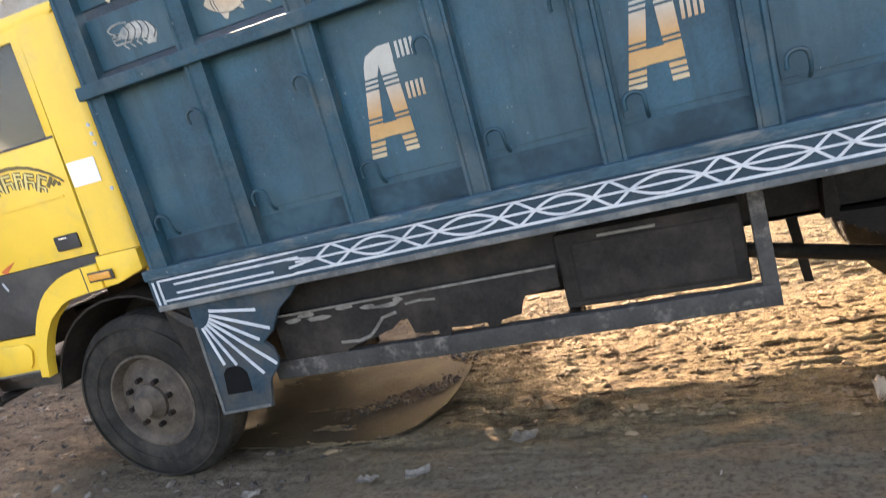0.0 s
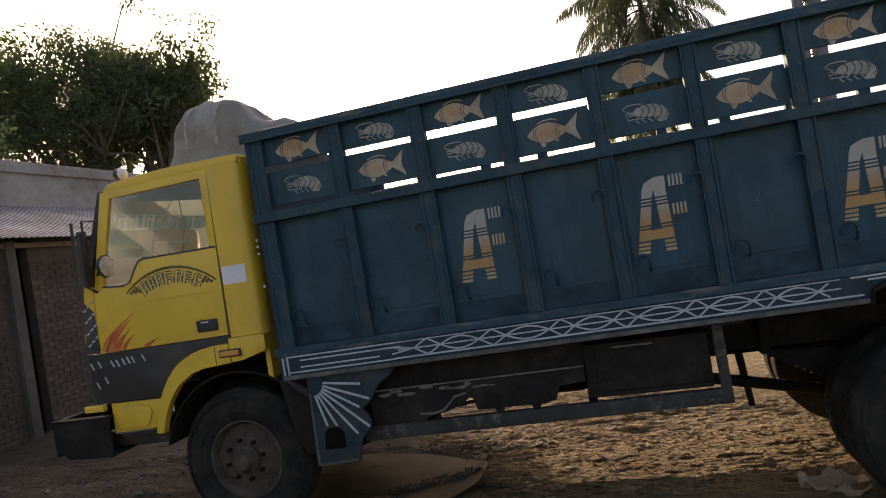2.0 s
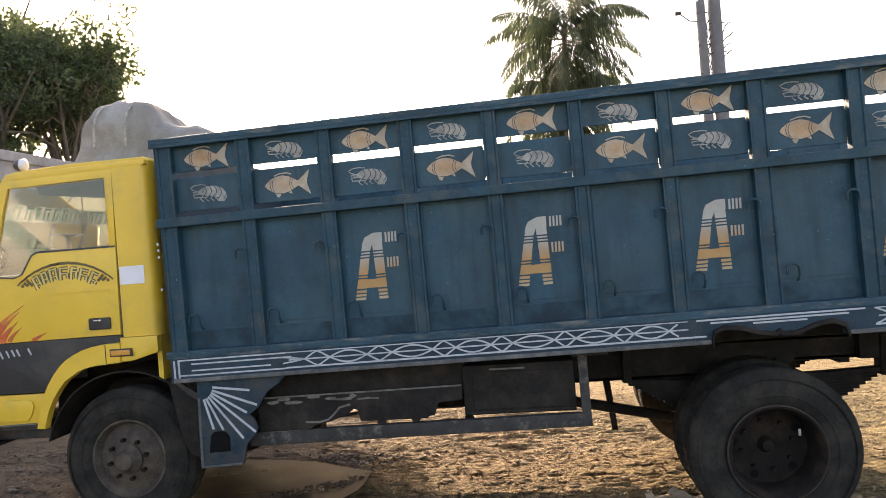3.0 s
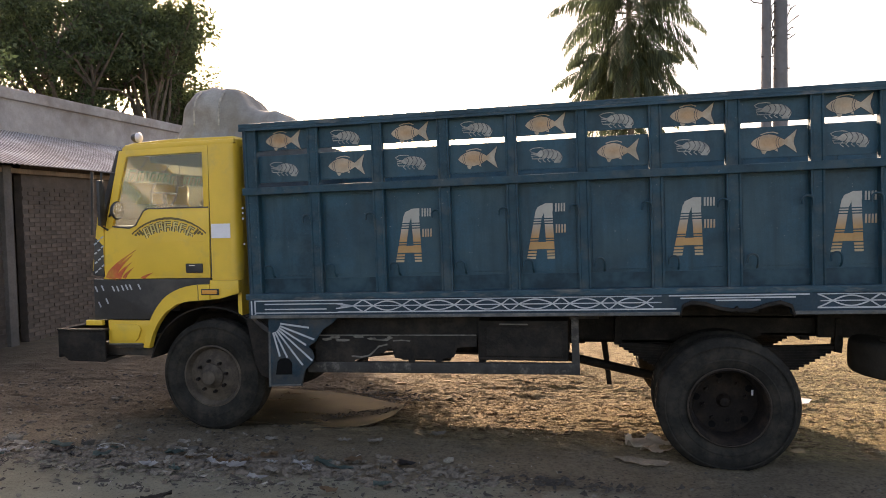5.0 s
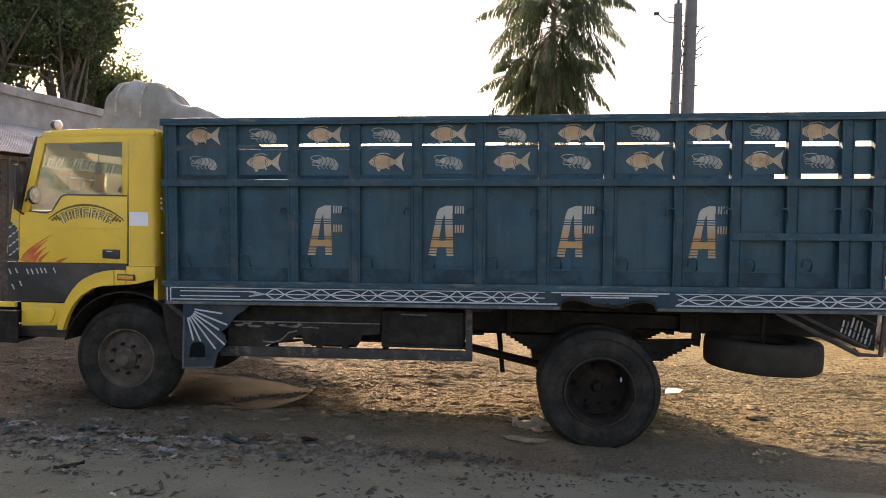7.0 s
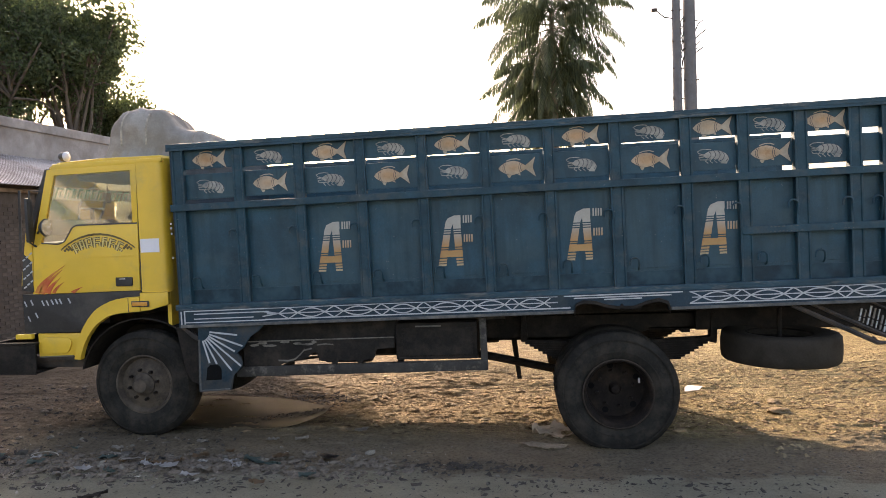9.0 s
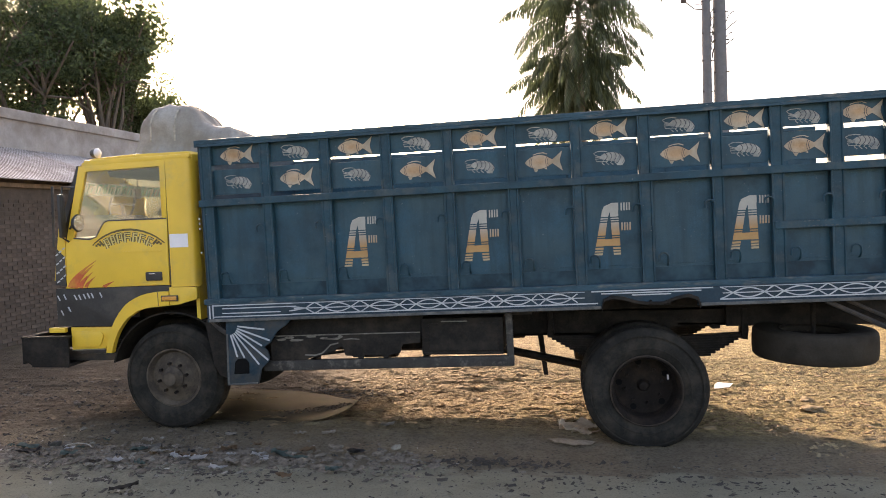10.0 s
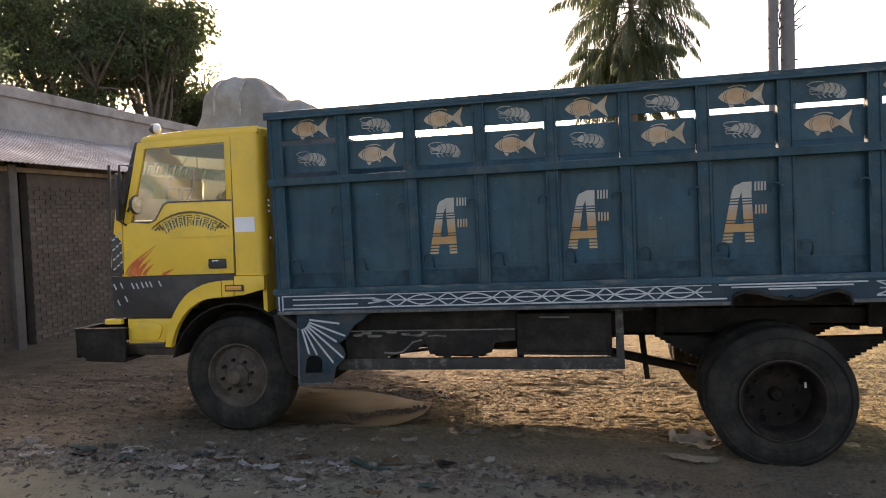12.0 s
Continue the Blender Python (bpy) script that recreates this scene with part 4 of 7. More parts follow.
# leaf springs, the longest leaf on top
for x0, x1, zc, zt, count, cut, name in ((3.43, 5.18, 0.690, 0.715, 9, 0.045, "rear_spring"), (-0.75, 0.75, FZ + 0.14, 0.72, 5, 0.085, "front_spring")):
    for y in (0.70, 1.62):
        for k in range(count):
            bm = bmesh.new()
            f = 1 - k * cut
            xm, half = (x0 + x1) / 2, (x1 - x0) / 2
            pts = [(xm + half * f * t, zc + (zt - zc) * (f * t) ** 2 - k * 0.021) for t in lattice(-1, 1, 0.25)]
            up = [(x, z + 0.02) for x, z in pts]
            slab(bm, pts + up[::-1], y, y + 0.085)
            tpart(name + "_leaf", bm, M_UNDER, "dark steel spring leaf of a stepped pack")
# spring hangers, shackles and the helper pack end
for x, foot in ((3.46, 0.72), (5.15, 0.68)):
    bm = bmesh.new()
    slab(bm, [(x - 0.03, foot + 0.005), (x + 0.025, foot - 0.005), (x + 0.035, 0.76), (x + 0.02, 0.95), (x - 0.02, 0.95)], 0.68, 0.79, 0.01)
    tpart("spring_hanger", bm, M_UNDER, "", 40)
# tanks and plates under the side
for x, y, z, r, l in ((1.88, 0.42, 0.775, 0.165, 0.44), (1.30, 0.62, 0.80, 0.12, 0.5)):
    bm = bmesh.new()
    lathe(bm, [(0.0001, -l / 2 - 0.03), (r * 0.7, -l / 2 - 0.015), (r, -l / 2 + 0.02), (r, l / 2 - 0.02), (r * 0.7, l / 2 + 0.015), (0.0001, l / 2 + 0.03)], (x, y, z), "x", 24, closed=False)
    tank = tpart("air_tank", bm, M_UNDER, "grimy black steel air tank", 40)
    for e in (-0.14, 0.12):
        bm = bmesh.new()
        lathe(bm, [(r + 0.004, e), (r + 0.008, e + 0.015), (r + 0.004, e + 0.03), (r - 0.01, e + 0.015)], (x, y, z), "x", 24)
        part("strap", bm, M_STEEL, tank, "", 40)
bm = bmesh.new()
slab(bm, [(1.03, 0.875), (1.03, 0.60), (1.33, 0.60), (1.36, 0.672), (1.43, 0.690), (1.50, 0.700), (1.56, 0.725), (1.60, 0.73), (1.66, 0.778), (1.685, 0.77), (1.70, 0.697), (1.77, 0.692),
          (1.81, 0.698), (1.815, 0.662), (1.86, 0.665), (1.867, 0.70), (1.95, 0.694), (2.03, 0.70), (2.035, 0.67), (2.075, 0.668), (2.09, 0.70), (2.18, 0.712), (2.205, 0.79), (2.36, 0.80), (2.36, 0.893)], 0.055, 0.067, 0.002)
plate = tpart("side_plate", bm, M_UNDER, "dark oily steel plate with a ragged lower edge", 40)
part("worn_edge", slab(bmesh.new(), [(1.03, 0.868), (2.36, 0.886), (2.36, 0.895), (1.03, 0.877)], 0.048, 0.0545), M_BARE, plate, "bare worn upper edge")
flake = random.Random(17)
for x, z, w in ((1.13, 0.842, 0.05), (1.26, 0.835, 0.08), (1.20, 0.858, 0.06), (1.52, 0.85, 0.05), (1.60, 0.842, 0.09), (1.66, 0.862, 0.03), (1.40, 0.865, 0.05)):
    pts = [(x + w * math.cos(a) * flake.uniform(0.55, 1.0), z + 0.014 * math.sin(a) * flake.uniform(0.5, 1.0)) for a in lattice(0, 5.8, 0.58)]
    part("paint_flake", slab(bmesh.new(), pts, 0.0530, 0.0548), M_BARE, plate, "chipped pale paint")
part("torn_lip", stroke(bmesh.new(), [(1.34, 0.706), (1.43, 0.702), (1.49, 0.716), (1.53, 0.750), (1.57, 0.790), (1.64, 0.806)], 0.013, 0.0515, 0.0547), M_BARE, plate, "bare curled lip where the plate is torn")
part("torn_lip", stroke(bmesh.new(), [(1.69, 0.835), (1.76, 0.842), (1.83, 0.836)], 0.010, 0.0520, 0.0547), M_BARE, plate, "bare curled lip where the plate is torn")
tpart("inner_panel", boxed(0.92, 2.38, 0.125, 0.14, 0.83, 1.03), M_UNDER, "dark panel behind the side plate", 0)
bm = bmesh.new()
box(bm, 2.12, 2.36, 0.34, 0.62, 0.69, 0.95, 0.02)
tpart("valve_box", bm, M_RIM, "rust-brown valve housing", 40)
bm = bmesh.new()
slab(bm, [(0.55, 0.93), (3.3, 0.99), (3.3, 1.05), (0.55, 1.01)], 0.30, 0.34)
tpart("outrigger", bm, M_STEEL, "dark long bearer under the floor")
bm = bmesh.new()
tube(bm, [(0.9, 0.5, 0.70), (1.3, 0.48, 0.62), (1.7, 0.5, 0.66), (2.3, 0.5, 0.66), (3.0, 0.6, 0.80)], 0.014, 6)
tube(bm, [(0.8, 0.34, 0.84), (1.4, 0.32, 0.80), (2.3, 0.34, 0.84)], 0.010, 6)
tpart("brake_line", bm, M_STEEL)
# battery and tool box on the near side
bm = bmesh.new()
box(bm, 2.365, 3.065, 0.10, 0.62, 0.685, 1.0, 0.015)
toolbox = tpart("tool_box", bm, M_UNDER, "dark steel tool box below the body", 40)
part("lid", boxed(2.43, 3.02, 0.088, 0.0995, 0.72, 0.955, 0.006), M_UNDER, toolbox, "plain dark lid")
part("lower_lip", boxed(2.37, 3.06, 0.094, 0.0995, 0.695, 0.708, 0.002), M_UNDER, toolbox)
bm = bmesh.new()
box(bm, 2.54, 2.76, 0.080, 0.0885, 0.968, 0.978)
part("lid_edge", bm, M_BARE, toolbox)
bm = bmesh.new()
box(bm, 2.42, 3.2, 1.75, 2.25, 0.52, 1.0, 0.03)
tpart("fuel_tank", bm, M_UNDER, "black fuel tank on the far side", 40)
# unseen box, added so its lower edge sets the shadow line below
bm = bmesh.new()
box(bm, 1.15, 2.40, 1.8, 2.25, 0.52, 1.0, 0.03)
tpart("far_locker", bm, M_UNDER, "unseen dark box added on the far side to shade ground", 40)
# side guard: two bars and a post
bm = bmesh.new()
slab(bm, [(0.96, 0.566), (3.15, 0.597), (3.15, 0.681), (0.96, 0.653)], 0.050, 0.105, 0.006)
guard = tpart("side_guard", bm, M_GUARD, "worn lower side guard bar", 40)
bm = bmesh.new()
slab(bm, [(3.093, 0.675), (3.149, 0.675), (3.143, 1.04), (3.087, 1.04)], 0.055, 0.10, 0.004)
part("end_post", bm, M_GUARD, guard)
for x in (1.35, 2.35):
    bm = bmesh.new()
    box(bm, x, x + 0.05, 0.105, 0.3, 0.60, 0.65)
    box(bm, x, x + 0.05, 0.26, 0.30, 0.60, 1.0)
    part("bracket", bm, M_STEEL, guard)
# flat strap that hangs beside the propeller shaft
bm = bmesh.new()
slab(bm, [(3.315, 0.82), (3.375, 0.82), (3.428, 0.25), (3.385, 0.25)], 1.215, 1.225)
tpart("hanging_strap", bm, M_UNDER, "flat steel strap hanging by the shaft", 0)
bm = bmesh.new()
slab(bm, [(0.75, 0.83), (1.08, 0.80), (1.20, 0.70), (1.45, 0.78), (1.62, 0.86), (1.2, 0.95), (0.75, 0.98)], 0.55, 0.60, 0.01)
tpart("splash_plate", bm, M_STEEL, "bent splash plate")

# rear corner bracket: bent bars round a dark flap with pale strokes
bm = bmesh.new()
tube(bm, [(5.12, 0.0, 0.0), (5.755, 0.0, -0.322), (5.92, 0.0, -0.328), (5.945, 0.0, -0.01)], 0.020, 6)
bracket = bpart("corner_bracket", bm, M_STEEL, "rusty bent corner bracket", 50)
for u0, y, r in ((5.29, 0.05, 0.016), (5.47, 0.155, 0.012), (5.74, 0.09, 0.009)):
    drop = min(0.275, (5.93 - u0) * 0.50)
    part("bar", tube(bmesh.new(), [(u0, y, -0.005), (u0 + drop / 0.5, y, -0.005 - drop)], r, 6), M_STEEL, bracket, "", 50)
for t in (0.35, 0.7, 1.0):
    part("rung", tube(bmesh.new(), [(5.12 + 0.635 * t, 0.0, -0.322 * t), (5.14 + 0.635 * t, 0.12, -0.30 * t)], 0.012, 6), M_STEEL, bracket, "", 50)
bm = bmesh.new()
slab(bm, [(5.18, -0.005), (5.95, -0.005), (5.93, -0.315), (5.80, -0.285)], 0.12, 0.135)
part("flap", bm, M_UNDER, bracket, "black rubber flap")
for k in range(8):
    u = 5.668 + 0.031 * k
    lo = -0.165 - 0.50 * (u - 5.668)
    hi = -0.065 + 0.05 * min(k, 2) / 2 * 0.4 - 0.030 * max(0, k - 3)
    hi -= 0.02 * (k % 2)
    for a, b in ((lo, lo + (hi - lo) * 0.36), (lo + (hi - lo) * 0.43, hi)):
        bm = bmesh.new()
        stroke(bm, [(u + 0.25 * (a - lo), a), (u + 0.25 * (b - lo), b)], 0.013 - 0.004 * (k % 3 == 1), 0.110, 0.119)
        part("flap_rib", bm, M_TARP if k % 2 else M_WHITE, bracket, "pale slanted stroke on the flap")

# mud flap with painted rays behind the front wheel
FLAP = [(0.645, 0.455), (0.935, 0.47), (0.962, 0.604), (1.03, 0.66), (1.045, 0.70), (1.03, 0.755), (0.99, 0.79), (1.06, 0.83), (1.09, 0.88), (1.12, 0.93),
        (1.20, 0.975), (1.245, 1.02), (1.257, 1.045), (0.66, 1.03)]
bm = bmesh.new()
slab(bm, FLAP, -0.02, 0.0, 0.004)
flap = tpart("mud_flap", bm, M_FLAP, "dark blue sheet mud flap with white painted rays", 40)
bm = bmesh.new()
slab(bm, FLAP, WIDE, WIDE + 0.02, 0.004)
tpart("mud_flap", bm, M_BLUE_DARK, "dark blue sheet mud flap on the far side", 40)
c = (0.677, 0.987)
for tilt, r1 in ((-7, 0.335), (-20, 0.40), (-31, 0.355), (-41, 0.47), (-52, 0.44), (-64, 0.32), (-75, 0.29)):
    bm = bmesh.new()
    a, r0 = radians(tilt), 0.088
    stroke(bm, [(c[0] + r0 * math.cos(a), c[1] + r0 * math.sin(a)), (c[0] + r1 * math.cos(a), c[1] + r1 * math.sin(a))], 0.014, -0.0245, -0.0202)
    part("painted_ray", bm, M_WHITE, flap, "white painted sun ray")
bm = bmesh.new()
stroke(bm, [(0.660, 0.47), (0.668, 0.91)], 0.016, -0.0245, -0.0202)
part("painted_border", bm, M_LIP, flap)
bm = bmesh.new()
stroke(bm, [(0.655, 0.465), (0.925, 0.48)], 0.012, -0.0245, -0.0202)
part("painted_border", bm, M_LIP, flap)
# black plate laid on the flap in place of a shaded opening
bm = bmesh.new()
slab(bm, [(0.714, 0.557), (0.854, 0.562), (0.857, 0.655), (0.835, 0.685), (0.80, 0.695), (0.755, 0.69), (0.730, 0.665)], -0.0235, -0.0202)
part("flap_cutout", bm, M_HOLE, flap, "black plate drawn as a cutout in the flap")
bm = bmesh.new()
slab(bm, [(0.50, 1.015), (0.54, 1.015), (0.665, 0.93), (0.655, 0.89), (0.59, 0.93)], -0.005, 0.02, 0.004)
tpart("flap_stay", bm, M_STEEL, "slanted steel stay of the mud flap", 40)
# inner guard plates round the front wheel
arc = lattice(-0.05, 2.9, 0.2)
ring = [(-0.005 + 0.60 * math.cos(a), FZ + 0.60 * math.sin(a)) for a in arc] + [(-0.005 + 0.612 * math.cos(a), FZ + 0.612 * math.sin(a)) for a in arc[::-1]]
for y0, y1 in ((0.24, 0.72), (1.68, 2.16)):
    tpart("wheel_liner", slab(bmesh.new(), ring, y0, y1), M_UNDER, "black inner wheel liner", 40)
bm = bmesh.new()
slab(bm, [(0.40, 1.0), (0.47, 0.62), (0.52, 0.52), (0.62, 0.48), (0.66, 0.95), (0.55, 1.05)], 0.10, 0.13, 0.01)
tpart("wheel_stay", bm, M_UNDER, "bent black stay behind the front wheel", 40)
# unseen plate, added to keep sun off the carton
bm = bmesh.new()
slab(bm, [(-0.12, 1.06), (-0.12, 0.84), (0.24, 0.72), (0.38, 0.58), (0.47, 0.38), (0.68, 0.36), (0.69, 1.06)], 2.27, 2.30, 0.01)
tpart("wheel_stay", bm, M_UNDER, "black plate added behind the far front wheel to block sun", 40)

# ---------- cab ----------
ARCH = [(-0.625, 0.72), (-0.605, 0.80), (-0.58, 0.881), (-0.550, 0.96), (-0.518, 1.019), (-0.47, 1.09), (-0.419, 1.149), (-0.37, 1.185), (-0.317, 1.214), (-0.25, 1.243),
        (-0.184, 1.261), (-0.12, 1.271), (-0.068, 1.275), (0.030, 1.279)]
ARCH_IN = [(-0.565, 0.715), (-0.545, 0.79), (-0.522, 0.851), (-0.482, 0.925), (-0.439, 0.984), (-0.39, 1.037), (-0.342, 1.074), (-0.285, 1.103), (-0.224, 1.122), (-0.15, 1.133),
           (-0.081, 1.138), (0.030, 1.145)]

bm = bmesh.new()
# roof with a rolled edge
slab(bm, [(-0.83, 2.45), (-0.80, 2.49), (-0.72, 2.522), (-0.3, 2.54), (0.255, 2.546), (0.30, 2.518), (0.30, 2.46), (-0.80, 2.44)], 0.235, 2.165, 0.03)
# rear wall and floor
box(bm, 0.255, 0.29, 0.25, 2.15, 1.0, 2.48)
box(bm, -1.05, 0.255, 0.26, 2.14, 1.20, 1.25)
# front panel below the windscreen, rounded at the corners
front = [(-1.0, 0.235), (-1.07, 0.26), (-1.115, 0.34), (-1.13, 0.5), (-1.135, 1.2), (-1.13, 1.9), (-1.115, 2.06), (-1.07, 2.14), (-1.0, 2.165)]
for k in range(len(front) - 1):
    (xa, ya), (xb, yb) = front[k], front[k + 1]
    vs = [bm.verts.new(p) for p in ((xa, ya, 0.97), (xb, yb, 0.97), (xb + 0.03, yb, 1.78), (xa + 0.03, ya, 1.78))]
    ins = [bm.verts.new((v.co.x + 0.02, v.co.y, v.co.z)) for v in vs]
    bm.faces.new(vs)
    bm.faces.new(ins[::-1])
    for a in range(4):
        bm.faces.new((vs[a], ins[a], ins[(a + 1) % 4], vs[(a + 1) % 4]))
cab = tpart("cab", bm, M_YELLOW, "yellow painted steel truck cab shell", 40)

SIDES = ((0.2, 1), (2.2, -1))
for y, s in SIDES:
    def span(a, b):
        return tuple(sorted((y + a * s, y + b * s)))
    # door with its window frame
    bm = bmesh.new()
    slab(bm, [(-1.0, 1.322), (0.026, 1.334), (0.036, 1.938), (-0.545, 1.938), (-0.59, 1.918), (-0.625, 1.865), (-0.672, 1.792), (-0.735, 1.770), (-0.90, 1.785), (-0.985, 1.75)], *span(0, 0.035), 0.004)
    tpart("door", bm, M_YELLOW, "yellow cab door with painted emblem", 40, cab)
    bm = bmesh.new()
    slab(bm, [(-0.985, 1.751), (-0.905, 1.786), (-0.745, 2.405), (-0.008, 2.422), (-0.014, 1.939), (0.036, 1.939), (0.044, 2.472), (-0.81, 2.452)], *span(0.004, 0.04), 0.004)
    tpart("window_frame", bm, M_YELLOW, "yellow window frame of the door", 40, cab)
    # part behind the door, with the rolled rear corner
    bm = bmesh.new()
    pts = [(0.048, 0.0), (0.225, 0.0), (0.27, 0.012), (0.295, 0.045), (0.30, 0.10)]
    for k in range(len(pts) - 1):
        (xa, da), (xb, db) = pts[k], pts[k + 1]
        lo = [bm.verts.new((x, y + d * s, 1.315)) for x, d in ((xa, da), (xb, db))]
        hi = [bm.verts.new((x, y + d * s, 2.48)) for x, d in ((xa, da), (xb, db))]
        li = [bm.verts.new((x - 0.02 * (k > 1), y + (d + 0.03) * s, 1.315)) for x, d in ((xa, da), (xb, db))]
        hh = [bm.verts.new((x - 0.02 * (k > 1), y + (d + 0.03) * s, 2.48)) for x, d in ((xa, da), (xb, db))]
        for q in ((lo[0], lo[1], hi[1], hi[0]), (li[1], li[0], hh[0], hh[1]), (lo[0], li[0], li[1], lo[1]), (hi[0], hi[1], hh[1], hh[0])):
            bm.faces.new(q)
    bmesh.ops.remove_doubles(bm, verts=bm.verts, dist=0.001)
    tpart("quarter_panel", bm, M_YELLOW, "yellow rear quarter panel of the cab", 50, cab)
    bm = bmesh.new()
    slab(bm, [(-0.79, 2.438), (0.265, 2.474), (0.29, 2.49), (0.285, 2.518), (-0.75, 2.504)], *span(0.006, 0.05), 0.012)
    tpart("gutter", bm, M_YELLOW, "", 40, cab)
    # black lower band
    bm = bmesh.new()
    slab(bm, [(-1.12, 0.965), (-0.548, 0.965)] + ARCH[4:] + [(0.030, 1.331), (-0.99, 1.318), (-1.12, 1.325)], *span(0.006, 0.03), 0.003)
    tpart("lower_band", bm, M_BLACK, "black lower cab band with white dashes", 40, cab)
    # fender lip
    bm = bmesh.new()
    slab(bm, ARCH + ARCH_IN[::-1], *span(-0.03, 0.03), 0.006)
    slab(bm, [(0.032, 1.145), (0.118, 1.154), (0.213, 1.179), (0.275, 1.192), (0.30, 1.205), (0.30, 1.312), (0.032, 1.312)], *span(-0.02, 0.03), 0.006)
    tpart("fender", bm, M_YELLOW, "yellow wheel arch lip", 40, cab)
    tpart("fender_seam", stroke(bmesh.new(), [(-0.075, 1.142), (-0.075, 1.272)], 0.006, *span(-0.0315, -0.0298)), M_INK, "", 0, cab)
    bm = bmesh.new()
    slab(bm, [(-1.0, 0.735), (-0.655, 0.745), (-0.63, 0.80), (-0.60, 0.885), (-0.572, 0.955), (-1.0, 0.955)], *span(0.02, 0.05), 0.006)
    step = tpart("step_panel", bm, M_YELLOW, "dirty yellow step panel under the door", 40, cab)
    bm = bmesh.new()
    slab(bm, [(-0.96, 0.79), (-0.93, 0.765), (-0.72, 0.77), (-0.69, 0.80), (-0.665, 0.87), (-0.68, 0.905), (-0.71, 0.92), (-0.93, 0.92), (-0.96, 0.895)], *span(0.004, 0.022), 0.010)
    part("step_pressing", bm, M_YELLOW, step, "", 40)
    part("step_edge", stroke(bmesh.new(), [(-0.995, 0.738), (-0.66, 0.748)], 0.010, *span(0.012, 0.021)), M_BARE, step, "scraped lower edge")
    bm = bmesh.new()
    slab(bm, [(-0.90, 1.79), (-0.735, 1.774), (-0.672, 1.797), (-0.625, 1.870), (-0.59, 1.923), (-0.545, 1.942), (-0.014, 1.942), (-0.009, 2.420), (-0.745, 2.403)], *span(0.018, 0.022))
    pane = tpart("door_window", bm, M_GLASS, "dusty side window", 0, cab)
    pane.visible_shadow = False
    # handle
    bm = bmesh.new()
    box(bm, -0.195, -0.035, *span(-0.012, 0.0), 1.377, 1.457, 0.010)
    tpart("door_handle", bm, M_BLACK, "black recessed door handle", 40, cab)
    # chrome strip added as the highlight on the handle
    tpart("handle_flap", boxed(-0.157, -0.10, *span(-0.018, -0.011), 1.436, 1.446, 0.002), M_CHROME, "", 0, cab)
    tpart("door_seal", stroke(bmesh.new(), [(0.036, 1.335), (0.046, 2.465)], 0.009, *span(0.012, 0.03)), M_INK, "", 0, cab)
    tpart("window_seal", stroke(bmesh.new(), [(-0.90, 1.79), (-0.735, 1.774), (-0.672, 1.797), (-0.625, 1.870), (-0.59, 1.923), (-0.545, 1.942), (0.034, 1.941)], 0.012, *span(-0.003, 0.0)), M_INK, "", 0, cab)
    # side marker lamp
    bm = bmesh.new()
    box(bm, -0.043, 0.123, *span(-0.0335, -0.0295), 1.186, 1.240, 0.0015)
    lamp = tpart("marker_lamp", bm, M_BLACK, "side marker lamp with an amber lens", 40, cab)
    tpart("lamp_lens", boxed(-0.032, 0.108, *span(-0.042, -0.033), 1.195, 1.231, 0.004), M_AMBER, "amber lens", 40, cab)
    tpart("reflector_patch", boxed(0.055, 0.232, *span(-0.003, 0.0), 1.674, 1.797), M_STICKER, "white reflective patch", 0, cab)
    # corner deflector, lamps and grille pieces at the front
    bm = bmesh.new()
    slab(bm, [(-1.13, 1.40), (-1.01, 1.36), (-1.0, 1.74), (-1.03, 2.02), (-1.06, 1.86)], *span(0.01, 0.035), 0.006)
    tpart("corner_deflector", bm, M_YELLOW, "", 40, cab)
    bm = bmesh.new()
    box(bm, -1.17, -1.12, *span(0.06, 0.42), 1.02, 1.20, 0.02)
    tpart("headlamp", bm, M_CHROME, "", 40, cab)
    # slim mirror on its arm, close to the pillar
    bm = bmesh.new()
    tube(bm, [(-0.86, y, 2.26), (-0.95, y - 0.05 * s, 2.27), (-0.97, y - 0.06 * s, 1.80), (-0.95, y, 1.76)], 0.010, 6)
    tpart("mirror_arm", bm, M_BLACK, "black mirror arm", 50, cab)
    bm = bmesh.new()
    box(bm, -0.985, -0.955, *span(-0.085, -0.01), 1.80, 2.20, 0.010)
    tpart("mirror", bm, M_BLACK, "slim black side mirror", 40, cab)
    bm = bmesh.new()
    lathe(bm, [(0.0001, 0.0), (0.078, 0.0), (0.082, -0.012), (0.06, -0.04), (0.0001, -0.05)], (-0.80, y - 0.05 * s, 1.93), "x", 24, closed=False)
    tpart("round_mirror", bm, M_BLACK, "black backed round mirror", 40, cab)
    bm = bmesh.new()
    lathe(bm, [(0.0001, 0.006), (0.072, 0.003), (0.0725, 0.0005), (0.0001, 0.0008)], (-0.80, y - 0.05 * s, 1.93), "x", 24, closed=False)
    tpart("mirror_glass", bm, M_CHROME, "", 0, cab)
    tpart("mirror_stay", tube(bmesh.new(), [(-0.86, y - 0.05 * s, 1.93), (-0.93, y, 1.88)], 0.010, 6), M_BLACK, "", 50, cab)
    tpart("marker_rod", tube(bmesh.new(), [(-1.12, y + 0.02 * s, 1.72), (-1.10, y + 0.02 * s, 2.28)], 0.012, 6), M_BLACK, "thin black marker rod", 50, cab)
    at = (-0.70, y + 0.12 * s, 2.578)
    tpart("roof_lamp", lathe(bmesh.new(), [(0.0001, -0.05), (0.028, -0.05), (0.042, -0.03), (0.044, 0.0), (0.0001, 0.001)], at, "x", 20, closed=False), M_BLACK, "small dark round lamp on the cab roof", 50, cab)
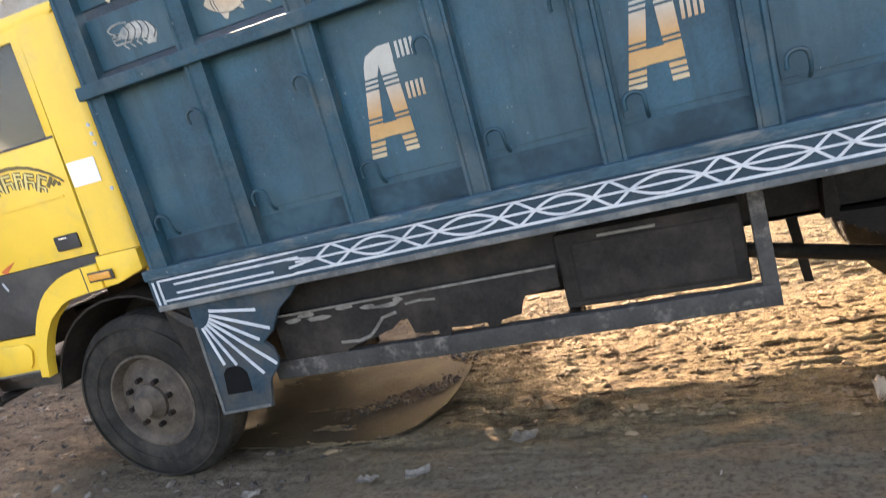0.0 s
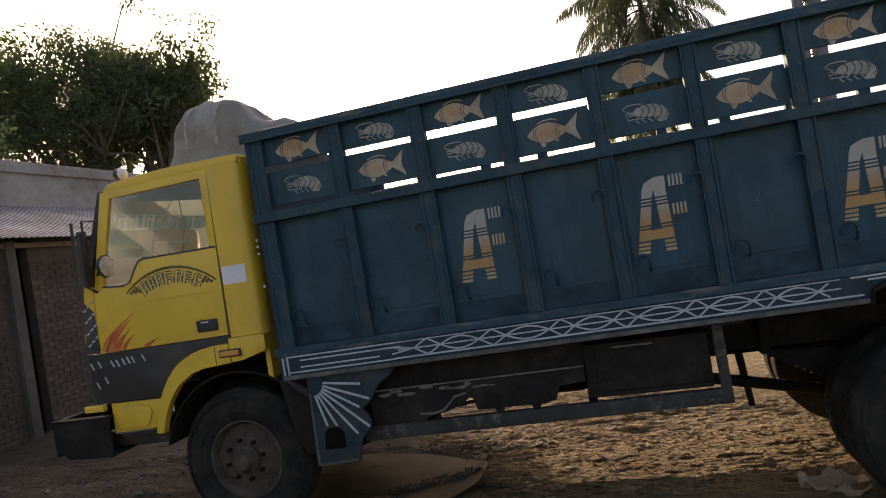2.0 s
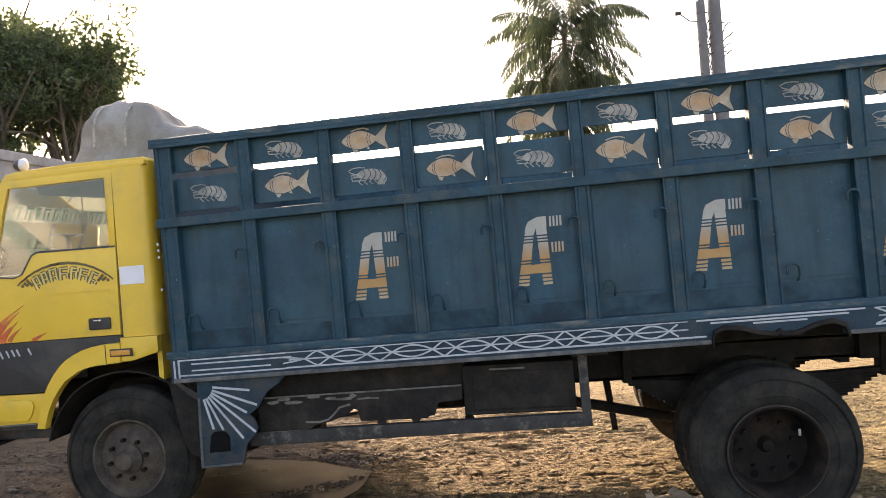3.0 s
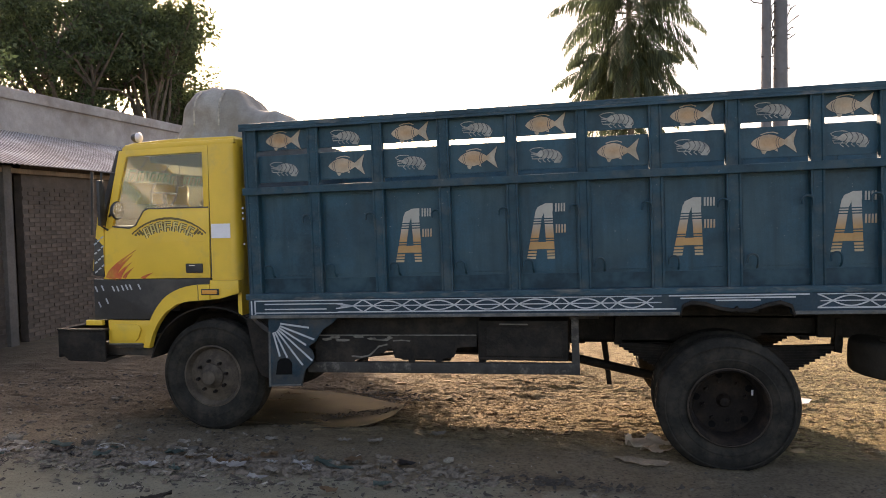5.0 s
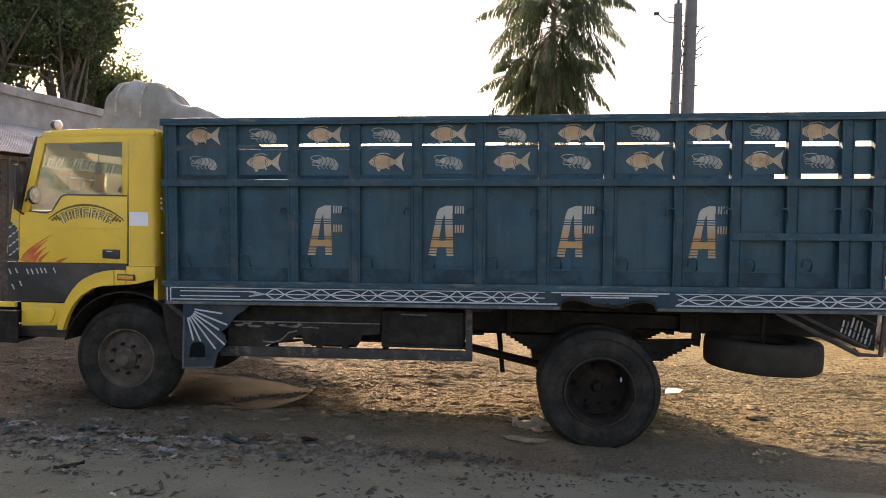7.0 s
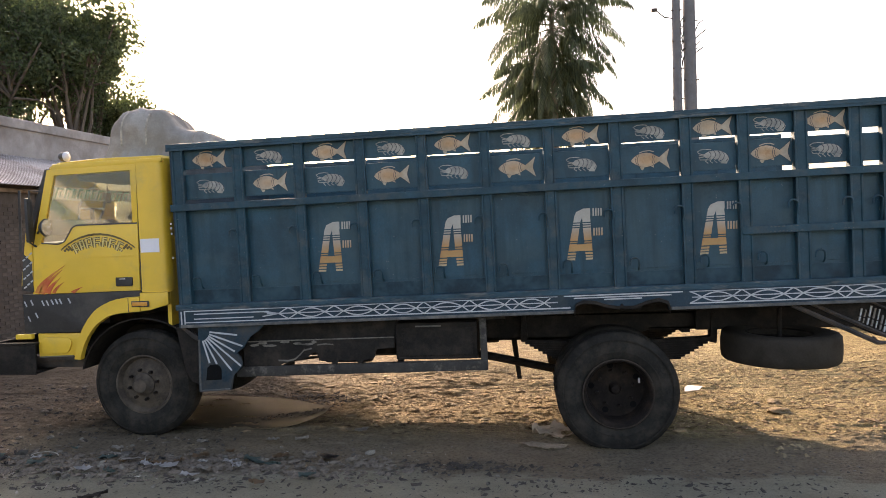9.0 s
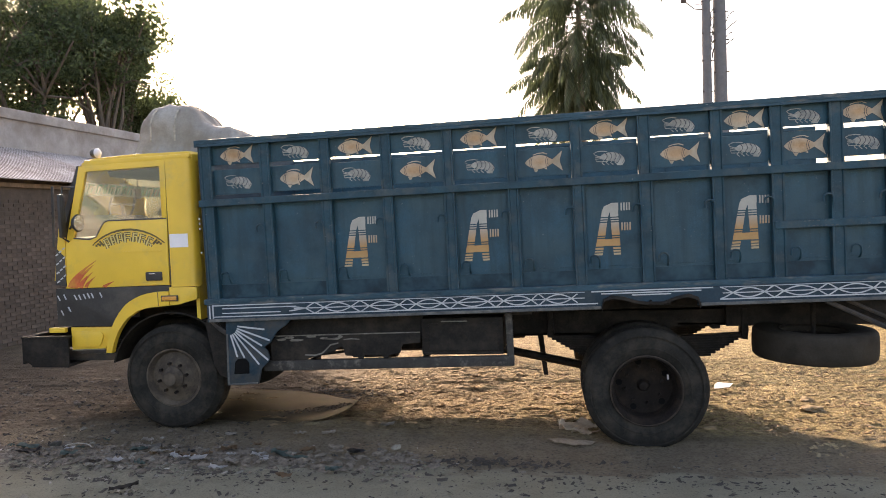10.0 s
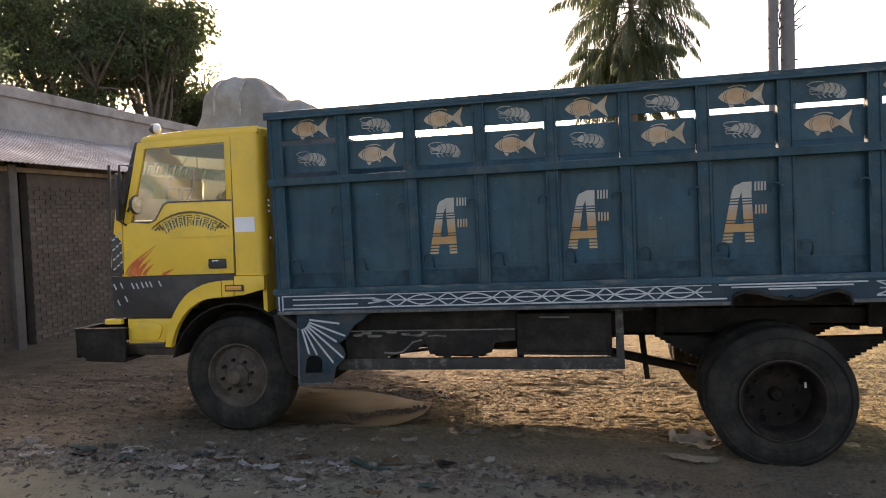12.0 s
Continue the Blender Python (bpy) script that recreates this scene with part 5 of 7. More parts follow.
    tpart("lamp_face", lathe(bmesh.new(), [(0.0001, 0.0015), (0.044, 0.0015), (0.045, 0.02), (0.03, 0.034), (0.0001, 0.038)], at, "x", 20, closed=False), M_STICKER, "white lamp face", 50, cab)
    tpart("lamp_stem", tube(bmesh.new(), [(-0.70, y + 0.12 * s, 2.50), (-0.70, y + 0.12 * s, 2.545)], 0.012, 6), M_BLACK, "", 0, cab)

# windscreen and its frame, wipers, sun strip
bm = bmesh.new()
wl, wh = (-1.075, 1.79), (-0.83, 2.44)
vs = [bm.verts.new(p) for p in ((wl[0], 0.27, wl[1]), (wl[0], 2.13, wl[1]), (wh[0], 2.10, wh[1]), (wh[0], 0.30, wh[1]))]
bm.faces.new(vs)
ws = tpart("windscreen", bm, M_GLASS, "dusty windscreen", 0, cab)
ws.visible_shadow = False
for ya, yb in ((0.22, 0.29), (2.11, 2.18)):
    bm = bmesh.new()
    vs = [(wl[0] - 0.02, ya, wl[1] - 0.03), (wl[0] - 0.02, yb, wl[1] - 0.03), (wh[0] - 0.01, yb, wh[1] + 0.02), (wh[0] - 0.01, ya, wh[1] + 0.02)]
    a = [bm.verts.new(p) for p in vs]
    b = [bm.verts.new((p[0] + 0.05, p[1], p[2])) for p in vs]
    bm.faces.new(a)
    bm.faces.new(b[::-1])
    for k in range(4):
        bm.faces.new((a[k], b[k], b[(k + 1) % 4], a[(k + 1) % 4]))
    tpart("screen_pillar", bm, M_BLACK, "", 0, cab)
bm = bmesh.new()
f = 0.62
vs = [(wl[0] + (wh[0] - wl[0]) * t + 0.012, yy, wl[1] + (wh[1] - wl[1]) * t) for t, yy in ((f, 0.31), (f, 2.09), (0.80, 2.08), (0.80, 0.32))]
bm.faces.new([bm.verts.new(p) for p in vs])
tpart("sun_strip", bm, M_TEAL_CLEAR, "pale teal see-through sun strip", 0, cab)
strip_rnd = random.Random(6)
yy = 0.42
while yy < 1.95:                         # lettering bars on the strip
    wide = strip_rnd.uniform(0.05, 0.11)
    for ya, yb, ta, tb in ((yy, yy + 0.022, f + 0.03, 0.78), (yy, yy + wide, 0.765, 0.79), (yy + wide * 0.6, yy + wide * 0.6 + 0.02, f + 0.05 * strip_rnd.random(), 0.74)):
        bm = bmesh.new()
        bm.faces.new([bm.verts.new((wl[0] + (wh[0] - wl[0]) * t + 0.017, q, wl[1] + (wh[1] - wl[1]) * t)) for t, q in ((ta, ya), (ta, yb), (tb, yb), (tb, ya))])
        tpart("strip_bar", bm, M_TEAL, "", 0, cab)
    yy += wide + 0.035
bm = bmesh.new()
slab(bm, [(-0.56, 2.40), (0.0, 2.415), (0.0, 2.285), (-0.10, 2.288), (-0.54, 2.345)], 0.262, 0.274, 0.004)
tpart("sun_visor", bm, M_UNDER, "dark grey sun visor folded against the window", 40, cab)

# painted flames, emblem bars and dashes on the near door
for x0, z0, x1, z1, w in ((-0.99, 1.34, -0.68, 1.58, 0.045), (-0.95, 1.335, -0.71, 1.54, 0.055), (-0.89, 1.335, -0.73, 1.47, 0.05), (-0.82, 1.335, -0.70, 1.43, 0.03), (-0.64, 1.335, -0.52, 1.38, 0.04)):
    bm = bmesh.new()
    pts = [(x0 + (x1 - x0) * t, z0 + (z1 - z0) * t ** 0.65) for t in lattice(0, 1, 0.1)]
    for a in range(len(pts) - 1):
        wa, wb = w * (1 - a / 10) + 0.002, w * (1 - (a + 1) / 10) + 0.002
        slab(bm, [(pts[a][0], pts[a][1]), (pts[a + 1][0], pts[a + 1][1]), (pts[a + 1][0] + wb, pts[a + 1][1] - wb * 0.3), (pts[a][0] + wa, pts[a][1] - wa * 0.3)], 0.1965, 0.1995)
    bmesh.ops.remove_doubles(bm, verts=bm.verts, dist=0.0005)
    tpart("painted_flame", bm, M_RED, "red airbrushed flame", 0, cab)
bm = bmesh.new()
cx, cz = -0.353, 1.311


def arc_pt(r, a):
    return (cx + r * math.sin(a), cz + r * math.cos(a))


for k in range(12):                      # a head line that thins towards the tips
    t0, t1 = -0.72 + 0.12 * k, -0.60 + 0.12 * k
    stroke(bm, [arc_pt(0.541, t0), arc_pt(0.543, (t0 + t1) / 2), arc_pt(0.541, t1)], 0.020 - 0.012 * abs(t0 + 0.06), 0.1965, 0.1995)
bmesh.ops.remove_doubles(bm, verts=bm.verts, dist=0.003)
M_BROWN = material("brown_emblem_paint", (0.13, 0.09, 0.025), 0.5, bump=0.0)
tpart("painted_emblem", bm, M_BROWN, "brown arched emblem of lettering bars with wing tips", 0, cab)
M_CREAM = material("cream_emblem_paint", (0.62, 0.48, 0.16), 0.5, bump=0.0)
glyph_rnd = random.Random(4)
a = -0.50
while a < 0.44:                          # block lettering reduced to pale bars with brown edges
    wide = glyph_rnd.uniform(0.075, 0.125)
    low, high = 0.424 + glyph_rnd.uniform(0, 0.014), 0.520 - glyph_rnd.uniform(0, 0.008)
    bend = low + (high - low) * glyph_rnd.choice((0.35, 0.5, 0.65))
    bars = [((low, a), (high, a + 0.01), 0.020), ((high - 0.008, a), (high - 0.008, a + wide), 0.014), ((bend, a), (bend, a + wide), 0.012),
            ((low + 0.010, a + wide), (high if glyph_rnd.random() < 0.6 else bend, a + wide * 0.95), 0.016)]
    for k, (p, q, w) in enumerate(bars):
        tpart("emblem_edge", stroke(bmesh.new(), [arc_pt(*p), arc_pt(*q)], w + 0.012, 0.1976 + 0.0003 * k, 0.1995), M_BROWN, "brown edge of a lettering bar", 0, cab)
        tpart("emblem_bar", stroke(bmesh.new(), [arc_pt(*p), arc_pt(*q)], w - 0.005, 0.1962 + 0.0002 * k, 0.1973), M_CREAM, "cream lettering bar", 0, cab)
    a += wide + 0.055
for s in (-1, 1):                        # stepped wing tips
    for k in range(3):
        t0, t1 = s * (0.575 + 0.055 * k), s * (0.545 + 0.055 * k)
        tpart("emblem_wing", stroke(bmesh.new(), [arc_pt(0.528 - 0.004 * k, t0), arc_pt(0.468 + 0.020 * k, t1)], 0.020, 0.1968, 0.1995), M_BROWN, "brown wing tip of the emblem", 0, cab)
tpart("door_crease", stroke(bmesh.new(), [(-0.66, 1.643), (-0.30, 1.647), (-0.03, 1.650)], 0.010, 0.1945, 0.1995), M_YELLOW, "pressed crease across the door", 40, cab)
for x, z in ((-0.923, 1.239), (-0.879, 1.239), (-0.83, 1.245), (-0.789, 1.251), (-0.75, 1.251), (-0.663, 1.255), (-1.094, 1.234), (-1.031, 1.244), (-1.065, 1.095), (-0.991, 1.127)):
    tpart("painted_dash", stroke(bmesh.new(), [(x - 0.011, z + 0.024), (x + 0.011, z - 0.024)], 0.012, 0.2025, 0.206), M_WHITE, "white painted dash", 0, cab)
for k in range(12):
    z = 1.38 + 0.028 * k
    tpart("painted_dash", stroke(bmesh.new(), [(-1.10 + 0.035 * (k % 3), z), (-1.075 + 0.035 * (k % 3), z + 0.016)], 0.012, 0.2045, 0.2095), M_WHITE, "white painted dash", 0, cab)
bm = bmesh.new()
slab(bm, [(-1.125, 1.36), (-1.01, 1.34), (-1.01, 1.62), (-1.09, 1.70)], 0.209, 0.22, 0.003)
tpart("corner_trim", bm, M_BLACK, "black front corner trim", 40, cab)

# cab inside: seats, dash, wheel
bm = bmesh.new()
box(bm, -0.98, -0.72, 0.28, 2.12, 1.35, 1.80, 0.04)
tpart("dashboard", bm, M_BLACK, "dark dashboard", 40, cab)
for y0 in (0.42, 1.45):
    bm = bmesh.new()
    box(bm, -0.30, 0.22, y0, y0 + 0.50, 1.40, 1.58, 0.05)
    box(bm, 0.14, 0.26, y0 + 0.02, y0 + 0.48, 1.55, 2.02, 0.05)
    tpart("seat", bm, M_SEAT, "worn cab seat", 40, cab)
bm = bmesh.new()
ring = [Vector((-0.62, 1.72 + 0.23 * math.cos(a), 1.86)) + Vector((0.10, 0, 0.20)) * math.sin(a) for a in lattice(0, 2 * math.pi * 31 / 32, 2 * math.pi / 32)]
tube(bm, ring, 0.014, 6, closed=True)
tube(bm, [(-0.62, 1.72, 1.86), (-0.80, 1.72, 1.68)], 0.025, 8)
tube(bm, [(-0.62, 1.50, 1.86), (-0.62, 1.94, 1.86)], 0.012, 6)
tpart("steering_wheel", bm, M_BLACK, "black steering wheel", 50, cab)
bm = bmesh.new()
tube(bm, [(-0.80, 1.12, 2.44), (-0.80, 1.12, 2.28)], 0.005, 6)
box(bm, -0.81, -0.79, 1.07, 1.17, 2.17, 2.28, 0.012)
tpart("hanging_charm", bm, M_BLACK, "small charm hanging in the cab", 0, cab)

# bumper: a deep channel with an open top
bm = bmesh.new()
slab(bm, [(-1.47, 0.86), (-1.46, 0.66), (-1.36, 0.59), (-1.0, 0.585), (-0.99, 0.86)], 0.16, 0.18, 0.005)
slab(bm, [(-1.47, 0.86), (-1.46, 0.66), (-1.36, 0.59), (-1.0, 0.585), (-0.99, 0.86)], 2.22, 2.24, 0.005)
box(bm, -1.475, -1.45, 0.16, 2.24, 0.62, 0.865, 0.006)
box(bm, -1.40, -1.0, 0.18, 2.22, 0.59, 0.61)
box(bm, -1.475, -1.40, 0.15, 2.25, 0.865, 0.88, 0.004)
box(bm, -1.40, -0.99, 0.15, 0.23, 0.862, 0.877, 0.004)
tpart("bumper_tab", boxed(-1.19, -1.03, 0.172, 0.215, 0.912, 0.958, 0.006), M_YELLOW, "dirty yellow tab over the bumper", 40)
tpart("bumper", bm, M_UNDER, "heavy black steel front bumper", 40)
bm = bmesh.new()
box(bm, -1.15, -0.60, 0.30, 2.10, 0.62, 0.74, 0.02)
box(bm, -0.95, -0.60, 0.235, 0.45, 0.70, 0.755, 0.01)
tpart("front_crossmember", bm, M_STEEL, "", 40)
bm = bmesh.new()
box(bm, -1.165, -1.135, 0.5, 1.9, 1.0, 1.32, 0.01)
for k in range(5):
    box(bm, -1.18, -1.165, 0.55, 1.85, 1.03 + 0.055 * k, 1.055 + 0.055 * k, 0.003)
tpart("grille", bm, M_BLACK, "black slatted grille", 0, cab)

M_RAG = material("trodden_rag", (0.22, 0.165, 0.11), 0.9, vary=0.35, scale=12, fine=80, bump=0.3)
M_CLOTH = material("tan_cloth", (0.42, 0.315, 0.215), 0.9, vary=0.2, scale=6, fine=80, bump=0.2)
M_LITTER = material("pale_litter", (0.36, 0.32, 0.26), 0.8, vary=0.4, scale=20, bump=0.1)
M_DRYLEAF = material("dry_leaf", (0.2, 0.12, 0.06), 0.85, vary=0.3, bump=0.1)
M_GREENCLOTH = material("faded_green_strip", (0.08, 0.12, 0.10), 0.8, vary=0.3, bump=0.2)
M_DRYCHIP = material("dark_dry_chip", (0.045, 0.035, 0.025), 0.9, vary=0.4, bump=0.1)

# ---------- flattened carton, paper, stones ----------
def sheet_thing(name, label, category, outline, mat, seed, lift=0.03, curl=None):
    """A thin limp sheet lying on the ground, its outline in x, y."""
    rnd = random.Random(seed)
    bm = bmesh.new()
    f = bm.faces.new([bm.verts.new((x, y, 0)) for x, y in outline])
    bmesh.ops.triangulate(bm, faces=[f])
    bmesh.ops.subdivide_edges(bm, edges=list(bm.edges), cuts=5, use_grid_fill=True)
    for v in bm.verts:
        z = float(ground_base(v.co.x, v.co.y)) + lift + 0.014 * float(grain(np.array(v.co.x * 3.0 + seed), np.array(v.co.y * 3.0), seed))
        if curl:
            z += curl(v.co.x, v.co.y)
        v.co.z = z
    bmesh.ops.solidify(bm, geom=list(bm.faces), thickness=0.006)
    ob = new(name, finish(name, bm, mat, 40))
    return tagged(ob, label, category)


CARTON = [(-0.6, 0.72), (0.2, 0.50), (0.80, 0.43), (1.1, 0.43), (1.33, 0.55), (1.45, 0.76), (1.44, 1.05), (1.42, 1.40), (1.28, 1.60), (0.9, 1.90), (0.4, 2.08), (-0.1, 2.15), (-0.6, 2.15)]
sheet_thing("carton_sheet", "flattened brown carton sheet with a curled edge under the truck", "cardboard", CARTON, M_CARDBOARD, 3, 0.045,
            lambda x, y: 0.045 * max(0.0, (x - 1.2) / 0.22) ** 1.5 if x > 1.2 else 0.0)
PAPER = [(5.26, 2.32), (5.44, 2.40), (5.53, 2.60), (5.36, 2.62), (5.30, 2.50)]
sheet_thing("paper_tile", "small white sheet lying on the earth", "paper", PAPER, M_PAPER, 8, 0.06)
CLOTH = [(3.50, 0.60), (3.60, 0.68), (3.78, 0.72), (3.86, 0.58), (3.88, 0.44), (3.80, 0.32), (3.70, 0.24), (3.60, 0.36), (3.52, 0.46)]
sheet_thing("crumpled_cloth", "crumpled pale tan cloth lying by the rear wheel", "cloth", CLOTH, M_CLOTH, 12, 0.035,
            lambda x, y: 0.07 * abs(float(grain(np.array(x * 9.0 + y * 5), np.array(y * 13.0), 9))) + 0.07 * float(grain(np.array(x * 24.0), np.array(y * 24.0), 10)))
TORN = [(3.40, 0.06), (3.52, 0.12), (3.66, 0.08), (3.80, 0.05), (3.76, -0.02), (3.62, -0.08), (3.54, -0.03), (3.46, -0.02)]
sheet_thing("torn_cloth", "torn flat tan rag trodden into the earth by the rear wheel", "cloth", TORN, M_RAG, 14, 0.02,
            lambda x, y: 0.03 * abs(float(grain(np.array(x * 14.0), np.array(y * 16.0), 19))))


def rock_mesh(seed, flat=0.6):
    rnd = random.Random(seed)
    bm = bmesh.new()
    bmesh.ops.create_icosphere(bm, subdivisions=1, radius=1.0)
    for v in bm.verts:
        v.co *= 0.7 + 0.5 * rnd.random()
        v.co.z *= flat
    return finish("stone", bm, M_STONE)


ROCKS = [rock_mesh(s, 0.45 + 0.06 * s) for s in range(6)]
rnd = random.Random(5)
SPOTS = [(0.13, -0.35, 0.06), (0.56, -0.40, 0.035), (-0.55, 0.1, 0.035), (-1.5, -0.35, 0.07), (1.35, -0.55, 0.05), (0.2, -0.5, 0.05)]
for k in range(290):
    if k < len(SPOTS):
        x, y, size = SPOTS[k]
    else:
        x = 2.2 - 5.6 * rnd.random() ** 0.8 if rnd.random() < 0.72 else rnd.uniform(2.0, 7.5)
        y = rnd.gauss(-0.62, 0.16) if rnd.random() < 0.7 else rnd.uniform(-1.9, 0.25)
        size = rnd.uniform(0.010, 0.032) * (1.8 if rnd.random() < 0.12 and x < 2.2 else 1.0)
        if x > 2.4:
            size *= 0.6
    ob = new("stone", ROCKS[k % 6])
    z = float(ground_z(x, y))
    ob.matrix_basis = Matrix.LocRotScale((x, y, z + size * 0.12), Euler((rnd.uniform(-0.3, 0.3), rnd.uniform(-0.3, 0.3), rnd.uniform(0, 6))), (size, size * rnd.uniform(0.6, 1.3), size))
    tagged(ob, "loose grey stone chip on the dusty road edge", "stone", "stones on the road edge")


def clod_mesh(seed):
    rnd = random.Random(seed)
    bm = bmesh.new()
    bmesh.ops.create_icosphere(bm, subdivisions=3, radius=1.0)
    for v in bm.verts:
        d = v.co.normalized()
        v.co = d * (0.85 + 0.5 * noise.noise(d * 1.4 + Vector((seed, 0, 0))) + 0.22 * noise.noise(d * 4 + Vector((0, seed, 0))))
        v.co.z *= 0.5
    return finish("earth_clod", bm, M_EARTH_CLOD, 40)


M_EARTH_CLOD = material("dry_earth_clod", (0.21, 0.15, 0.078), 0.95, vary=0.35, scale=14, fine=60, bump=0.5)
CLODS = [clod_mesh(k) for k in range(4)]
for k, (x, y, size) in enumerate([(6.02, 1.52, 0.115), (6.13, 2.04, 0.085), (5.67, 1.97, 0.055), (5.88, 1.86, 0.05), (6.22, 0.84, 0.05), (5.44, 0.69, 0.06), (5.48, 0.48, 0.055), (5.30, 0.90, 0.04),
                                  (4.98, 1.55, 0.045), (2.62, 1.9, 0.07), (2.05, 1.35, 0.055), (1.72, 2.2, 0.06), (3.05, 1.1, 0.05), (2.35, 2.6, 0.06)]):
    ob = new("earth_clod", CLODS[k % 4])
    ob.matrix_basis = Matrix.LocRotScale((x, y, float(ground_z(x, y)) + size * 0.1), Euler((0, 0, k * 1.3)), (size * 1.2, size * 0.8, size * 0.8))
    tagged(ob, "loose dry clod of tan earth in the yard", "clod", "earth clods in the yard")


WIRE = (-0.478, -0.50)
SCRAPS = [(1.38, -0.62, 0.17, 0.03, M_GREENCLOTH, "dull green ribbed strip among the stones"), (1.88, -0.46, 0.09, 0.05, M_BLACK, "dark torn rubber scrap on the road edge"),
          (0.70, -1.66, 0.09, 0.025, M_DRYCHIP, "dark curled rubber strip lying on the road"), (0.14, -0.93, 0.06, 0.05, M_PAPER, "white broken fragment on the road edge"),
          (0.35, -0.60, 0.09, 0.03, M_LITTER, "pale curled scrap among the stones"), (1.29, -0.80, 0.035, 0.03, M_PAPER, "small white fragment among the stones"),
          (-0.93, -0.53, 0.10, 0.04, M_GREENCLOTH, "greenish folded scrap on the road edge"), (1.63, -1.30, 0.06, 0.03, M_DRYLEAF, "curled dry brown leaf on the road"),
          # the next four are pale pieces that stand in for flecks of sunlight
          (1.26, 0.02, 0.06, 0.03, M_LITTER, "pale torn piece painted as a sun fleck on the earth"), (1.52, 0.05, 0.06, 0.05, M_LITTER, "pale crumpled piece painted as a sun fleck on the earth"),
          (1.97, 0.30, 0.07, 0.06, M_LITTER, "pale crumpled piece painted as a sun fleck on the earth"), (0.66, -0.05, 0.05, 0.03, M_LITTER, "pale crumpled piece painted as a sun fleck on the earth"),
          (-1.25, -0.55, 0.08, 0.03, M_LITTER, "pale flat scrap on the road edge"), (0.62, -0.72, 0.08, 0.03, M_DRYLEAF, "curled dry brown leaf among the stones")]


# odd scraps along the road edge
def scrap(x, y, sx, sy, mat, seed, label, bend=0.3):
    rnd = random.Random(seed)
    bm = bmesh.new()
    n = 7
    rows = []
    for i in range(n):
        t = i / (n - 1) * 2 - 1
        w = sy * (0.6 + 0.4 * rnd.random())
        rows.append([bm.verts.new((t * sx, o * w + bend * sx * t * t, 0.012 + 0.02 * rnd.random() + abs(o) * 0.01)) for o in (-1, -0.3, 0.4, 1)])
    for i in range(n - 1):
        for j in range(3):
            bm.faces.new((rows[i][j], rows[i + 1][j], rows[i + 1][j + 1], rows[i][j + 1]))
    bmesh.ops.solidify(bm, geom=list(bm.faces), thickness=0.008)
    ob = new("scrap", finish("scrap", bm, mat, 40))
    ob.matrix_basis = pose(x, y, float(ground_z(x, y)) + 0.008, rnd.uniform(-5, 5), rnd.uniform(-5, 5), rnd.uniform(-35, 35))
    return tagged(ob, label, "scrap", "scraps along the road edge")


for k, (x, y, sx, sy, mat, label) in enumerate(SCRAPS):
    scrap(x, y, sx, sy, mat, 20 + k, label)
rnd = random.Random(77)
for k in range(84):
    kind = rnd.choice([(M_DRYLEAF, "curled dry brown leaf on the road edge"), (M_DRYLEAF, "curled dry brown leaf on the road edge"), (M_LITTER, "pale torn scrap on the road edge"),
                       (M_BLACK, "dark torn rubber scrap on the road edge"), (M_GREENCLOTH, "dull green scrap on the road edge"), (M_PAPER, "small white fragment on the road edge")])
    wide = rnd.uniform(0.018, 0.075)
    scrap(2.0 - 5.4 * rnd.random() ** 0.8, rnd.gauss(-0.68, 0.22), wide, wide * rnd.uniform(0.3, 0.8), kind[0], 120 + k, kind[1], rnd.uniform(0, 0.5))
bm = bmesh.new()
tube(bm, [(0.125 * math.cos(a), 0.04 * math.sin(a), 0.012 + 0.025 * math.sin(a)) for a in lattice(0.2, 2.9, 0.2)], 0.004, 6)
hoop = new("wire_hoop", finish("wire_hoop", bm, M_LITTER, 60))
hoop.matrix_basis = Matrix.Translation((WIRE[0], WIRE[1], float(ground_z(*WIRE)) + 0.01))
tagged(hoop, "pale bent wire lying on the earth", "wire")

# crumbs of earth, straw and leaf litter too small to count
def scatter(name, label, count, area, size, mat, seed, flat, clump=1.0, rest=None):
    rnd = random.Random(seed)
    verts, faces = [], []
    spots = []
    while len(spots) < count:
        x, y = area(rnd)
        if clump == 0 or float(grain(np.array(x * 2.3), np.array(y * 4.1), seed)) + 0.5 > clump * rnd.random():
            spots.append((x, y))
    heights = ground_z(*np.array(spots).T)
    if rest:
        heights = [rest(x, y) for x, y in spots]
    for k in range(count):
        x, y = spots[k]
        z = float(heights[k])
        s = size[0] + (size[1] - size[0]) * rnd.random() ** 2.2
        a, b = (rnd.gauss(0, 0.5) if name == "earth_clods" else rnd.uniform(0, 6.28)), rnd.uniform(-0.3, 0.3)
        ax = Vector((math.cos(a), math.sin(a), b)) * s
        ay = Vector((-math.sin(a), math.cos(a), rnd.uniform(-0.5, 0.5))) * s * flat
        up = Vector((0, 0, s * (0.45 if flat > 0.4 else 0.12)))
        c, i = Vector((x, y, z + 0.004)), len(verts)
        ka, kb, kc, kd = (rnd.uniform(0.45, 1.2) for q in range(4))
        verts += [c - (ax + ay) * ka, c + (ax - ay) * kb, c + (ax + ay) * kc, c - (ax - ay) * kd, c + up + ax * rnd.uniform(-0.5, 0.5)]
        faces += [(i, i + 1, i + 4), (i + 1, i + 2, i + 4), (i + 2, i + 3, i + 4), (i + 3, i, i + 4)]
    me = bpy.data.meshes.new(name)
    me.from_pydata(verts, [], faces)
    me.materials.append(mat)
    return tagged(new(name, me), label, name.replace("_", " "), kind="stuff")


M_RUBBLE = material("brown_rubble", (0.15, 0.118, 0.085), 0.95, vary=0.5, scale=30, fine=90, bump=0.3)
